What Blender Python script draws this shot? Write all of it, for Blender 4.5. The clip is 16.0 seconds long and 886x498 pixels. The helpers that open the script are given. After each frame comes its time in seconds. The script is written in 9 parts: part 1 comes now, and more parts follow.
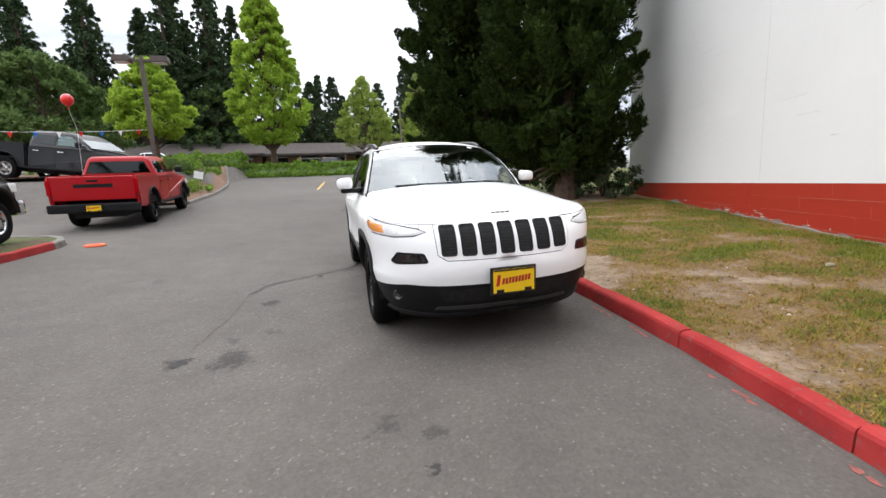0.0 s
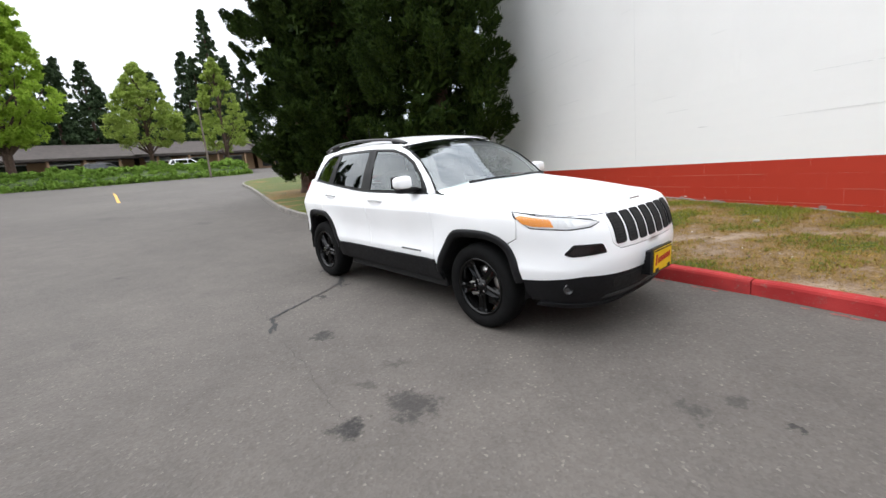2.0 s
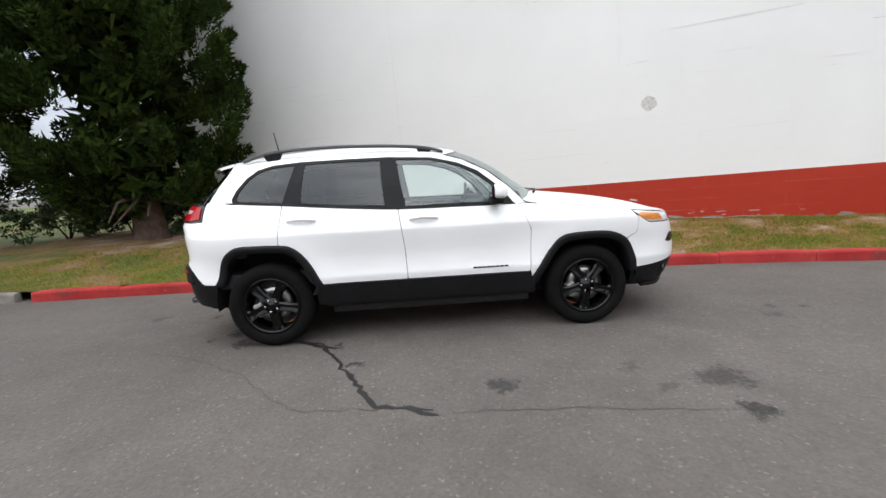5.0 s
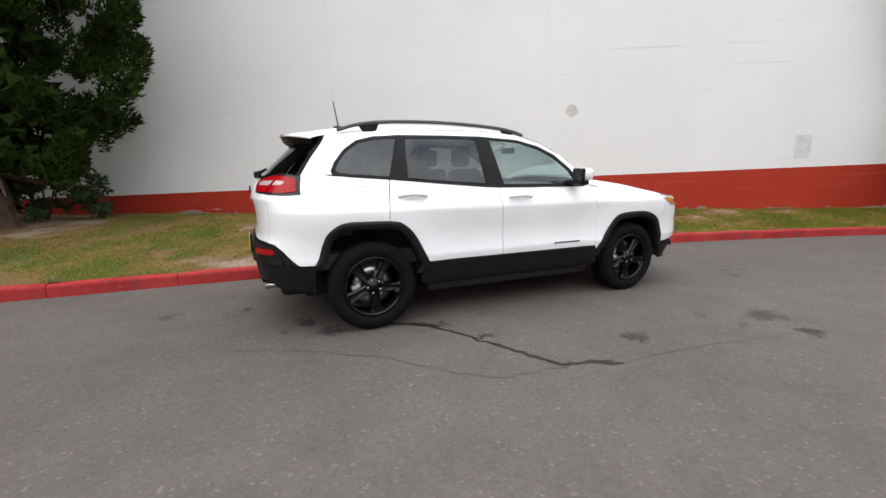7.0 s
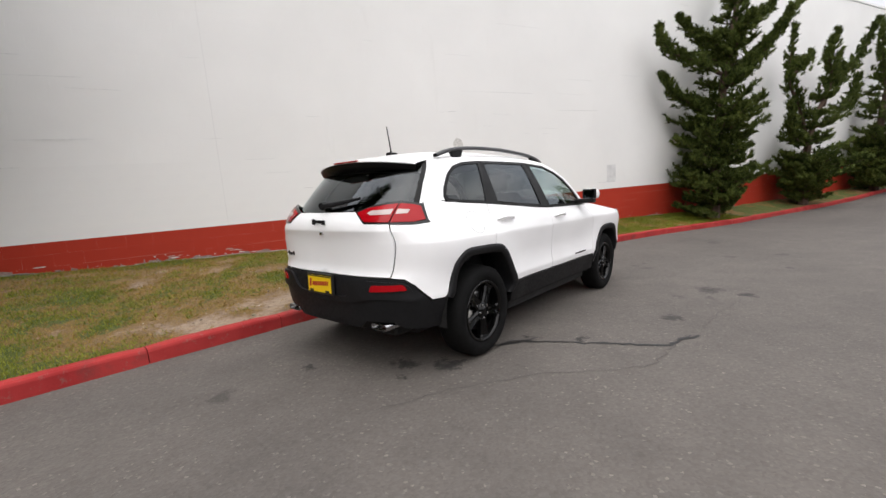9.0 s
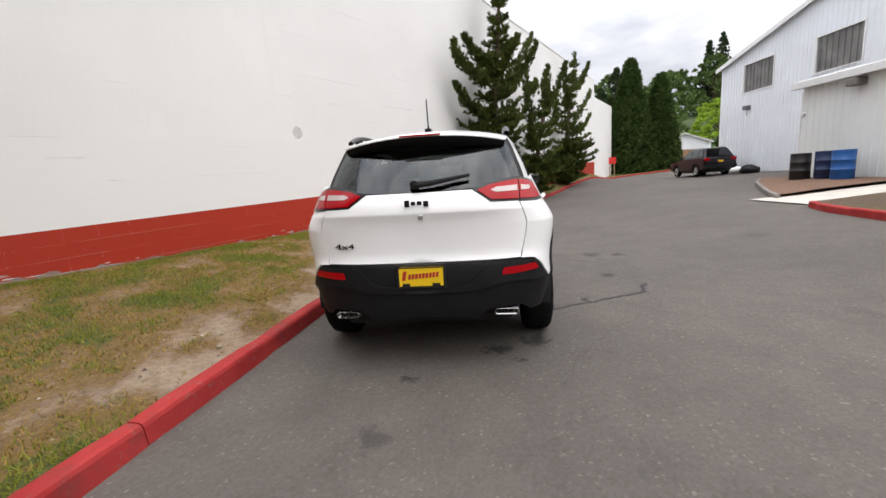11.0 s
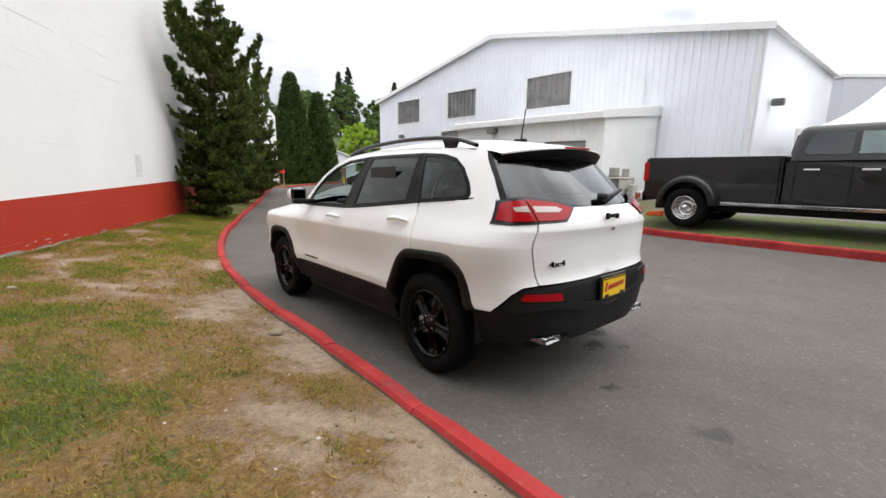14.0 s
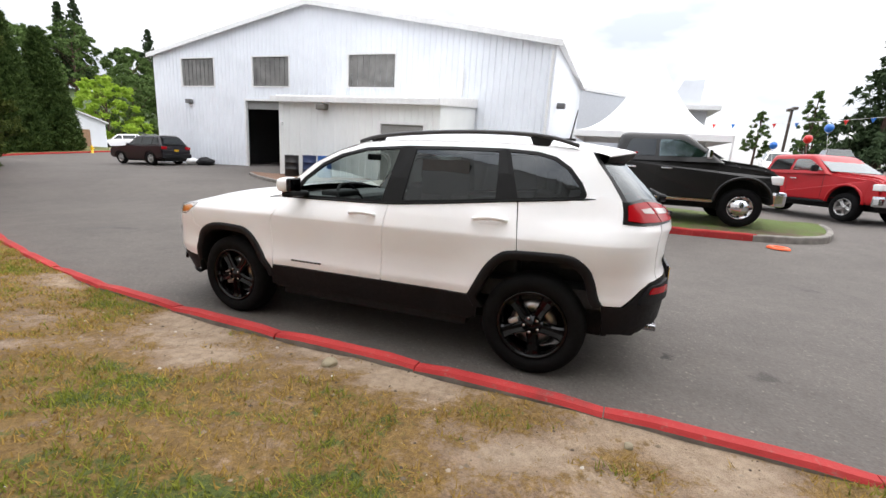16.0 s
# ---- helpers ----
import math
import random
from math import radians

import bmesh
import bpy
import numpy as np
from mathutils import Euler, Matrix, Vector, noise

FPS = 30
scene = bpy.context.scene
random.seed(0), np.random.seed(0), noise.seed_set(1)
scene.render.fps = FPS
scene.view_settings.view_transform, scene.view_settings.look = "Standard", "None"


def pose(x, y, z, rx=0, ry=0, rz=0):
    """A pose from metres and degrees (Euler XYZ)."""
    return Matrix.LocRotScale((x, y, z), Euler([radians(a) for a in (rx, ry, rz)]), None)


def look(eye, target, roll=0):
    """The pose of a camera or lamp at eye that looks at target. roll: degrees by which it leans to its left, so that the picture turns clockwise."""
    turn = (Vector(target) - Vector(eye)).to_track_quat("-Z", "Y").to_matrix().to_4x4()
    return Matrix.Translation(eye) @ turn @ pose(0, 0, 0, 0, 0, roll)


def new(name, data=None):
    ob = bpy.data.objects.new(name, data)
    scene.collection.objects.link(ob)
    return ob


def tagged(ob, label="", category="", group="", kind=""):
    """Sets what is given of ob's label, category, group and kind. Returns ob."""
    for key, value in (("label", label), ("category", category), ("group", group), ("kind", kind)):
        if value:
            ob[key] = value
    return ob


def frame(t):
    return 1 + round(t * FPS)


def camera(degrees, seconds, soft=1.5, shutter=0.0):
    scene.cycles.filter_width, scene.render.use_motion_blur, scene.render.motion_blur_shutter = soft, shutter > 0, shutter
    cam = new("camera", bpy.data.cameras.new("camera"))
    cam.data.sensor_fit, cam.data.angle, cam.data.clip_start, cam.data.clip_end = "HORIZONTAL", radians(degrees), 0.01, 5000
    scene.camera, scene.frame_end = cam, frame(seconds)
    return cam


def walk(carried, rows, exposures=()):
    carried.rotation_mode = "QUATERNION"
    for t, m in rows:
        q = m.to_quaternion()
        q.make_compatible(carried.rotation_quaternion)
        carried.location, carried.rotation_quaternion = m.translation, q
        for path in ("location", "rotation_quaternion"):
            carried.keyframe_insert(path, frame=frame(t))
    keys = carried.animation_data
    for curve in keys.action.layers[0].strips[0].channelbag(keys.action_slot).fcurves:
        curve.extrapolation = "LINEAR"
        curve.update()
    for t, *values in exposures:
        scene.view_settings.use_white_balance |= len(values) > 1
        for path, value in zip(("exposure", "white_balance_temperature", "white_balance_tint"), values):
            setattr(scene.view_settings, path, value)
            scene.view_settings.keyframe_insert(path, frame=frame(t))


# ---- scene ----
cam = camera(92.6, 16.0)
PATH = [
    (0, (-1.216, -5.066, 1.126), (-0.698, -3.158, 0.827), -2.3),
    (0.5, (-1.756, -4.823, 1.119), (-1.018, -2.991, 0.805), -2.1),
    (1, (-2.29, -4.5, 1.163), (-1.383, -2.749, 0.829), -4.3),
    (1.5, (-2.819, -4.12, 1.176), (-1.69, -2.51, 0.812), -5.2),
    (2, (-3.256, -3.716, 1.257), (-1.976, -2.224, 0.891), -5.4),
    (2.5, (-3.706, -3.191, 1.319), (-2.17, -1.966, 0.943), -4.9),
    (3, (-4.013, -2.585, 1.319), (-2.296, -1.63, 0.945), -4.2),
    (3.5, (-4.246, -1.961, 1.351), (-2.416, -1.234, 1.003), -3.9),
    (3.7, (-4.297, -1.706, 1.334), (-2.425, -1.09, 0.994), -4.9),
    (5.8, (-4.395, 0.843, 1.303), (-2.448, 0.493, 1.011), -4.0),
    (6, (-4.364, 1.011, 1.324), (-2.425, 0.617, 1.034), -3.9),
    (6.5, (-4.263, 1.588, 1.324), (-2.387, 0.989, 0.974), -1.5),
    (7, (-4.046, 2.112, 1.301), (-2.246, 1.329, 0.917), -2.4),
    (7.5, (-3.814, 2.65, 1.342), (-2.104, 1.669, 1.003), -2.5),
    (8, (-3.501, 3.11, 1.337), (-1.9, 1.951, 1.032), -3.3),
    (8.5, (-3.139, 3.589, 1.366), (-1.689, 2.239, 1.096), -3.2),
    (9, (-2.713, 3.963, 1.371), (-1.441, 2.447, 1.081), -4.3),
    (9.5, (-2.249, 4.271, 1.357), (-1.228, 2.572, 1.09), -3.2),
    (9.7, (-2.003, 4.4, 1.34), (-1.115, 2.631, 1.055), -3.0),
    (11.8, (0.426, 4.773, 1.41), (0.273, 2.817, 1.023), -1.6),
    (12, (0.641, 4.725, 1.396), (0.38, 2.774, 1.041), -0.3),
    (12.5, (1.194, 4.513, 1.4), (0.714, 2.601, 1.061), -0.7),
    (13, (1.72, 4.253, 1.42), (0.942, 2.455, 1.016), 0.6),
    (13.5, (2.18, 3.915, 1.458), (1.173, 2.228, 1.084), -1.2),
    (14, (2.593, 3.519, 1.484), (1.325, 2.021, 1.099), 0.7),
    (14.5, (2.922, 3.08, 1.523), (1.508, 1.728, 1.109), 0.4),
    (15, (3.229, 2.632, 1.516), (1.635, 1.484, 1.139), 1.2),
    (15.5, (3.48, 2.175, 1.523), (1.763, 1.242, 1.094), 1.3),
    (16, (3.622, 1.729, 1.52), (1.805, 1.021, 1.076), 3.8),
]
walk(cam, [(t, look(eye, target, roll)) for t, eye, target, roll in PATH],
     exposures=[(0, 0.66, 6500, 11), (2.5, 0.66, 6400, 10), (6, 0.40, 6480, 11), (9.5, 0.37, 6760, 13), (12.5, 0.53, 6720, 13), (14.5, 0.62, 6680, 12), (15, 0.74, 6680, 13), (16, 0.78, 6620, 12)])

# ---- world and light ----
TILT, LEAN = 2.1, -0.57  # the lot climbs towards +y and a little towards +x, and the parked car leans with it
SUN_EL, SUN_ROT = 58.0, -40.0
world = bpy.data.worlds.new("overcast_sky")
scene.world = world
world.use_nodes = True
wt = world.node_tree
wt.nodes.clear()


w_out = wt.nodes.new("ShaderNodeOutputWorld")
w_bg = wt.nodes.new("ShaderNodeBackground")
w_sky = wt.nodes.new("ShaderNodeTexSky")
w_sky.sky_type = "NISHITA"
w_sky.sun_disc = False
w_sky.sun_elevation, w_sky.sun_rotation = radians(SUN_EL), radians(SUN_ROT)
w_co = wt.nodes.new("ShaderNodeTexCoord")
w_map = wt.nodes.new("ShaderNodeMapping")
w_map.inputs["Scale"].default_value = (1.0, 1.0, 2.6)
w_noise = wt.nodes.new("ShaderNodeTexNoise")
w_noise.inputs["Scale"].default_value = 2.3
w_noise.inputs["Detail"].default_value = 5.0
w_noise.inputs["Roughness"].default_value = 0.55
w_ramp = wt.nodes.new("ShaderNodeValToRGB")
w_ramp.color_ramp.elements[0].position, w_ramp.color_ramp.elements[0].color = 0.37, (6.6, 7.2, 8.2, 1)
w_ramp.color_ramp.elements[1].position, w_ramp.color_ramp.elements[1].color = 0.70, (16.6, 16.8, 17.1, 1)
# an overcast sky is brighter overhead than at the horizon
w_sep = wt.nodes.new("ShaderNodeSeparateXYZ")
w_up = wt.nodes.new("ShaderNodeMath")
w_up.operation = "MULTIPLY_ADD"
w_up.inputs[1].default_value, w_up.inputs[2].default_value = 1.45, 0.42
w_up.use_clamp = False
w_dome = wt.nodes.new("ShaderNodeVectorMath")
w_dome.operation = "SCALE"
w_mix = wt.nodes.new("ShaderNodeMixRGB")
w_mix.inputs["Fac"].default_value = 0.9
w_bg.inputs["Strength"].default_value = 0.1
wt.links.new(w_co.outputs["Generated"], w_map.inputs["Vector"])
wt.links.new(w_map.outputs["Vector"], w_noise.inputs["Vector"])
wt.links.new(w_noise.outputs["Fac"], w_ramp.inputs["Fac"])
wt.links.new(w_sky.outputs["Color"], w_mix.inputs["Color1"])
wt.links.new(w_co.outputs["Generated"], w_sep.inputs["Vector"])
wt.links.new(w_sep.outputs["Z"], w_up.inputs[0])
wt.links.new(w_ramp.outputs["Color"], w_dome.inputs[0])
wt.links.new(w_up.outputs[0], w_dome.inputs["Scale"])
wt.links.new(w_dome.outputs[0], w_mix.inputs["Color2"])
wt.links.new(w_mix.outputs["Color"], w_bg.inputs["Color"])
wt.links.new(w_bg.outputs["Background"], w_out.inputs["Surface"])

sun = new("sun", bpy.data.lights.new("sun", "SUN"))
sun.data.energy, sun.data.angle, sun.data.color = 1.05, radians(85), (1.0, 0.97, 0.92)
sun.matrix_world = look((-20, 24, 50), (0, 0, 0))


# ---- materials ----
class Mat:
    """A node material with a few short ways to grow it."""

    def __init__(self, name, color=(0.5, 0.5, 0.5), rough=0.6, metal=0.0):
        self.m = bpy.data.materials.new(name)
        self.m.use_nodes = True
        self.t = self.m.node_tree
        self.b = self.t.nodes["Principled BSDF"]
        self.b.inputs["Base Color"].default_value = (*color, 1)
        self.b.inputs["Roughness"].default_value = rough
        self.b.inputs["Metallic"].default_value = metal
        self.co = None

    def node(self, kind, **ins):
        n = self.t.nodes.new(kind)
        for k, v in ins.items():
            n.inputs[k.replace("_", " ")].default_value = v
        return n

    def link(self, a, b):
        self.t.links.new(a, b)

    def coords(self):
        if not self.co:
            self.co = self.t.nodes.new("ShaderNodeTexCoord").outputs["Object"]
        return self.co

    def noise(self, scale, detail=3.0, rough=0.55, stretch=None):
        n = self.node("ShaderNodeTexNoise", Scale=scale, Detail=detail, Roughness=rough)
        vec = self.coords()
        if stretch:
            mp = self.node("ShaderNodeMapping", Scale=stretch)
            self.link(vec, mp.inputs["Vector"])
            vec = mp.outputs["Vector"]
        self.link(vec, n.inputs["Vector"])
        return n.outputs["Fac"]

    def ramp(self, fac, *stops):
        r = self.node("ShaderNodeValToRGB")
        e = r.color_ramp.elements
        while len(e) < len(stops):
            e.new(0.5)
        for el, (p, c) in zip(e, stops):
            el.position = p
            el.color = (*c, 1) if isinstance(c, tuple) else (c, c, c, 1)
        self.link(fac, r.inputs["Fac"])
        return r.outputs["Color"]

    def mix(self, fac, a, b, blend="MIX"):
        n = self.node("ShaderNodeMixRGB")
        n.blend_type = blend
        for v, s in ((fac, "Fac"), (a, "Color1"), (b, "Color2")):
            if isinstance(v, (int, float)):
                n.inputs[s].default_value = v if s == "Fac" else (v, v, v, 1)
            elif isinstance(v, tuple):
                n.inputs[s].default_value = (*v, 1)
            else:
                self.link(v, n.inputs[s])
        return n.outputs["Color"]

    def math(self, op, a, b=0.0):
        n = self.node("ShaderNodeMath")
        n.operation = op
        for v, k in ((a, 0), (b, 1)):
            if isinstance(v, (int, float)):
                n.inputs[k].default_value = v
            else:
                self.link(v, n.inputs[k])
        return n.outputs[0]

    def color(self, c):
        self.link(c, self.b.inputs["Base Color"])
        return self

    def rough(self, c):
        self.link(c, self.b.inputs["Roughness"])
        return self

    def bump(self, h, strength=0.3, dist=0.01):
        n = self.node("ShaderNodeBump", Strength=strength, Distance=dist)
        self.link(h, n.inputs["Height"])
        self.link(n.outputs["Normal"], self.b.inputs["Normal"])
        return self

    def random(self):
        return self.node("ShaderNodeObjectInfo").outputs["Random"]

    def island(self):
        return self.node("ShaderNodeNewGeometry").outputs["Random Per Island"]


def simple(name, color, rough=0.6, metal=0.0, var=0.12, scale=6.0, bump=0.0):
    """A plain surface with slight unevenness at two scales."""
    m = Mat(name, color, rough, metal)
    lo, hi = tuple(c * (1 - var) for c in color), tuple(min(1, c * (1 + var)) for c in color)
    a = m.noise(scale, 4)
    m.color(m.ramp(a, (0.3, lo), (0.7, hi)))
    m.rough(m.ramp(m.noise(scale * 5, 2), (0.3, max(0.02, rough - 0.07)), (0.7, min(1, rough + 0.07))))
    if bump:
        m.bump(m.noise(scale * 12, 3), bump, 0.004)
    return m.m


def leaf_material(name, dark, light, rough=0.75, thin=0.0):
    """Leaves that differ one by one; thin ones let some light through."""
    m = Mat(name, dark, rough)
    tint = m.mix(0.5, m.noise(0.7, 2), m.island())
    c = m.ramp(tint, (0.2, dark), (0.8, light))
    m.color(c)
    m.b.inputs["Specular IOR Level"].default_value = 0.12
    if thin:
        tl = m.node("ShaderNodeBsdfTranslucent")
        m.link(c, tl.inputs["Color"])
        mx = m.node("ShaderNodeMixShader")
        mx.inputs[0].default_value = thin
        m.link(m.b.outputs[0], mx.inputs[1])
        m.link(tl.outputs[0], mx.inputs[2])
        m.link(mx.outputs[0], m.t.nodes["Material Output"].inputs["Surface"])
    return m.m


def make_asphalt():
    m = Mat("asphalt", (0.06, 0.06, 0.06), 0.85)
    big = m.ramp(m.noise(0.35, 5, 0.6), (0.3, (0.085, 0.0745, 0.0655)), (0.7, (0.114, 0.100, 0.088)))
    mid = m.ramp(m.noise(3.0, 4, 0.6), (0.3, 0.86), (0.7, 1.08))
    c = m.mix(1.0, big, mid, "MULTIPLY")
    vor = m.node("ShaderNodeTexVoronoi", Scale=70.0)
    m.link(m.coords(), vor.inputs["Vector"])
    cell = m.ramp(vor.outputs["Color"], (0.05, 0.78), (0.85, 1.09), (0.965, 1.9))
    c = m.mix(0.8, c, cell, "MULTIPLY")
    # oil and old water marks, each with a ragged rim
    warp = m.node("ShaderNodeTexNoise", Scale=7.0, Detail=4.0, Roughness=0.65)
    m.link(m.coords(), warp.inputs["Vector"])
    off = m.node("ShaderNodeVectorMath")
    off.operation = "MULTIPLY_ADD"
    m.link(warp.outputs["Color"], off.inputs[0])
    off.inputs[1].default_value = (0.30, 0.30, 0.0)
    m.link(m.coords(), off.inputs[2])
    mottle = m.ramp(m.noise(19, 5, 0.8), (0.35, 0.0), (0.65, 0.55))
    for x, y, r, stretch, dark in STAINS:
        r *= 0.82
        mp = m.node("ShaderNodeMapping", Location=(-(x + 0.15) / r, -(y + 0.15) / (r * stretch), 0), Scale=(1 / r, 1 / (r * stretch), 0.0))
        m.link(off.outputs[0], mp.inputs["Vector"])
        ln = m.node("ShaderNodeVectorMath")
        ln.operation = "LENGTH"
        m.link(mp.outputs["Vector"], ln.inputs[0])
        rim = m.ramp(m.math("ADD", ln.outputs["Value"], mottle), (0.62, min(0.95, 1.45 * dark)), (0.98, 0.35 * dark), (1.25, 0.0))
        c = m.mix(rim, c, (0.018, 0.016, 0.015))
    m.color(c)
    m.rough(m.ramp(m.noise(30, 2), (0.3, 0.78), (0.7, 0.95)))
    h = m.mix(0.5, vor.outputs["Distance"], m.noise(25, 4))
    m.bump(h, 0.55, 0.006)
    return m.m


STAINS = [
    (-2.32, -1.72, 0.17, 1.1, 0.75), (-1.98, -1.80, 0.24, 1.5, 0.5), (-1.86, -0.40, 0.17, 1.0, 0.55), (-1.72, -1.3, 0.15, 1.0, 0.3),
    (-0.86, -3.40, 0.07, 1.0, 0.6), (-1.0, -3.0, 0.13, 1.2, 0.35), (-0.76, 1.66, 0.24, 0.75, 1.1), (-0.46, 1.84, 0.20, 0.7, 1.0), (-0.66, 2.02, 0.09, 0.8, 0.7), (0.12, 2.29, 0.11, 0.8, 0.6), (-0.98, 0.80, 0.06, 1.5, 0.7), (-0.60, 1.97, 0.05, 1.0, 0.6), (-0.76, -3.11, 0.10, 1.0, 0.35), (-2.02, -1.39, 0.12, 1.2, 0.3), (-1.38, 0.62, 0.07, 1.7, 0.7),
    (-1.4, -6.6, 0.25, 2.0, 0.3), (-2.6, -5.2, 0.2, 1.5, 0.3), (0.2, 2.9, 0.16, 1.0, 0.35), (-3.4, 1.2, 0.2, 1.4, 0.2), (-2.9, 4.2, 0.16, 1.0, 0.25),
    (-0.6, 9.2, 0.4, 1.6, 0.25), (-2.4, 13.5, 0.5, 1.8, 0.2), (-4.8, -2.6, 0.35, 1.3, 0.22), (-1.9, -4.6, 0.2, 1.0, 0.3), (-2.7, -3.8, 0.12, 1.0, 0.4),
]
ASPHALT = make_asphalt()


def make_red_paint():
    m = Mat("red_kerb_paint", (0.4, 0.03, 0.03), 0.75)
    m.b.inputs["Specular IOR Level"].default_value = 0.2
    red = m.ramp(m.noise(2.5, 4), (0.3, (0.29, 0.021, 0.021)), (0.7, (0.41, 0.042, 0.039)))
    wear = m.ramp(m.noise(16, 6, 0.75), (0.57, 0.0), (0.68, 0.75))
    dirt = m.ramp(m.noise(3.2, 5, 0.65), (0.56, 0.0), (0.75, 0.75))
    c = m.mix(wear, red, (0.22, 0.12, 0.105))
    m.color(m.mix(dirt, c, (0.13, 0.045, 0.04)))
    m.bump(m.noise(45, 5, 0.7), 0.5, 0.006)
    return m.m


def make_turf():
    """Worn turf: the mesh's own 'grow' says where grass has taken, from bare sandy soil (0) through straw to green (1)."""
    m = Mat("worn_turf", (0.2, 0.16, 0.09), 0.95)
    at = m.node("ShaderNodeAttribute")
    at.attribute_name = "grow"
    soil = m.ramp(m.noise(7, 6, 0.7), (0.28, (0.130, 0.082, 0.049)), (0.5, (0.232, 0.153, 0.092)), (0.72, (0.335, 0.235, 0.147)))
    earth = m.ramp(m.noise(1.1, 4, 0.6), (0.45, 0.0), (0.65, 0.55))
    soil = m.mix(earth, soil, m.ramp(m.noise(9, 5, 0.7), (0.3, (0.085, 0.052, 0.034)), (0.7, (0.21, 0.135, 0.092))))
    crumbs = m.ramp(m.noise(75, 3, 0.6), (0.30, 0.45), (0.50, 1.0), (0.75, 1.35))
    soil = m.mix(0.9, soil, crumbs, "MULTIPLY")
    dry = m.ramp(m.noise(14, 5, 0.7), (0.3, (0.24, 0.175, 0.118)), (0.7, (0.44, 0.345, 0.25)))
    soil = m.mix(m.ramp(at.outputs["Fac"], (0.08, 0.75), (0.32, 0.0)), soil, dry)
    straw = m.ramp(m.noise(34, 5, 0.75), (0.3, (0.085, 0.050, 0.015)), (0.55, (0.205, 0.122, 0.036)), (0.75, (0.35, 0.22, 0.075)))
    green = m.ramp(m.noise(42, 5, 0.75), (0.3, (0.026, 0.040, 0.006)), (0.55, (0.075, 0.098, 0.014)), (0.75, (0.18, 0.175, 0.034)))
    fray = m.math("MULTIPLY_ADD", m.noise(11, 6, 0.8), 1.6)
    fray.node.inputs[2].default_value = -0.80
    v = m.math("ADD", at.outputs["Fac"], fray)
    c = m.mix(m.ramp(v, (0.22, 0.0), (0.38, 1.0)), soil, straw)
    c = m.mix(m.ramp(v, (0.55, 0.0), (0.70, 1.0)), c, green)
    m.color(c)
    m.bump(m.mix(0.5, m.noise(28, 6, 0.75), m.noise(110, 3, 0.7)), 1.0, 0.022)
    return m.m


def make_block_paint(name, lo, hi, grime):
    m = Mat(name, lo, 0.6)
    m.b.inputs["Specular IOR Level"].default_value = 0.2
    c = m.ramp(m.noise(0.5, 4), (0.3, lo), (0.7, hi))
    c = m.mix(m.ramp(m.noise(2.2, 6, 0.7, (1, 1, 0.25)), (0.6, 0.0), (0.85, 0.35)), c, grime)
    m.color(c)
    m.bump(m.noise(60, 5, 0.6), 0.25, 0.004)
    return m.m


RED_PAINT = make_red_paint()
TURF = make_turf()
CONCRETE = simple("kerb_concrete", (0.19, 0.175, 0.155), 0.9, 0, 0.3, 5.0, 0.5)
PALE_CONCRETE = simple("pale_concrete", (0.52, 0.49, 0.44), 0.9, 0, 0.12, 2.0, 0.3)
WALL_WHITE = make_block_paint("white_block_paint", (0.77, 0.765, 0.745), (0.82, 0.815, 0.795), (0.66, 0.65, 0.62))
WALL_RED = make_block_paint("red_block_paint", (0.36, 0.032, 0.016), (0.43, 0.042, 0.021), (0.24, 0.045, 0.03))
CLADDING = simple("white_sheet_metal", (0.79, 0.82, 0.86), 0.45, 0, 0.05, 0.6)
CREAM_SHEET = simple("cream_sheet_metal", (0.78, 0.80, 0.78), 0.5, 0, 0.05, 0.6)
TRIM_WHITE = simple("white_trim_paint", (0.78, 0.78, 0.77), 0.45, 0, 0.05)
# room walls coloured near black, standing for the workshop's lack of light
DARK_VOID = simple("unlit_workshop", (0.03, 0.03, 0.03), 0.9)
GREY_DOOR = simple("grey_shutter", (0.24, 0.24, 0.23), 0.5, 0, 0.06)
PANEL_GREY = simple("weathered_panel", (0.17, 0.165, 0.155), 0.6, 0, 0.35, 1.3)
ROOF_BROWN = simple("brown_shingle", (0.062, 0.050, 0.044), 0.9, 0, 0.2, 2.0)
WALL_TAN = simple("tan_siding", (0.32, 0.20, 0.12), 0.8, 0, 0.15)
BARK_DIRT = simple("bark_mulch", (0.16, 0.09, 0.055), 0.95, 0, 0.4, 14.0, 0.8)
BARK = simple("bark", (0.085, 0.052, 0.037), 0.95, 0, 0.35, 9.0, 0.9)
FINE_CRACK = simple("dry_crack", (0.066, 0.060, 0.054), 0.9, 0, 0.3, 20.0)
TAR = simple("crack_tar", (0.010, 0.0095, 0.009), 0.6, 0, 0.3, 20.0)
FAR_GREEN = simple("far_meadow", (0.07, 0.10, 0.035), 0.95, 0, 0.3, 0.05)
CEDAR = leaf_material("cedar_needles", (0.006, 0.016, 0.003), (0.048, 0.079, 0.0125), thin=0.08)
JUNIPER = leaf_material("juniper_needles", (0.014, 0.028, 0.006), (0.125, 0.155, 0.035))
THUJA = leaf_material("thuja_scales", (0.016, 0.036, 0.008), (0.072, 0.110, 0.028))
SPRING = leaf_material("spring_leaves", (0.20, 0.32, 0.030), (0.40, 0.54, 0.075), thin=0.45)
LIME = leaf_material("lime_leaves", (0.19, 0.27, 0.045), (0.38, 0.46, 0.11), thin=0.45)
WOODS = leaf_material("dark_woods", (0.018, 0.034, 0.014), (0.075, 0.11, 0.05))
GREENWOOD = leaf_material("hill_leaves", (0.05, 0.09, 0.025), (0.15, 0.22, 0.07), thin=0.3)
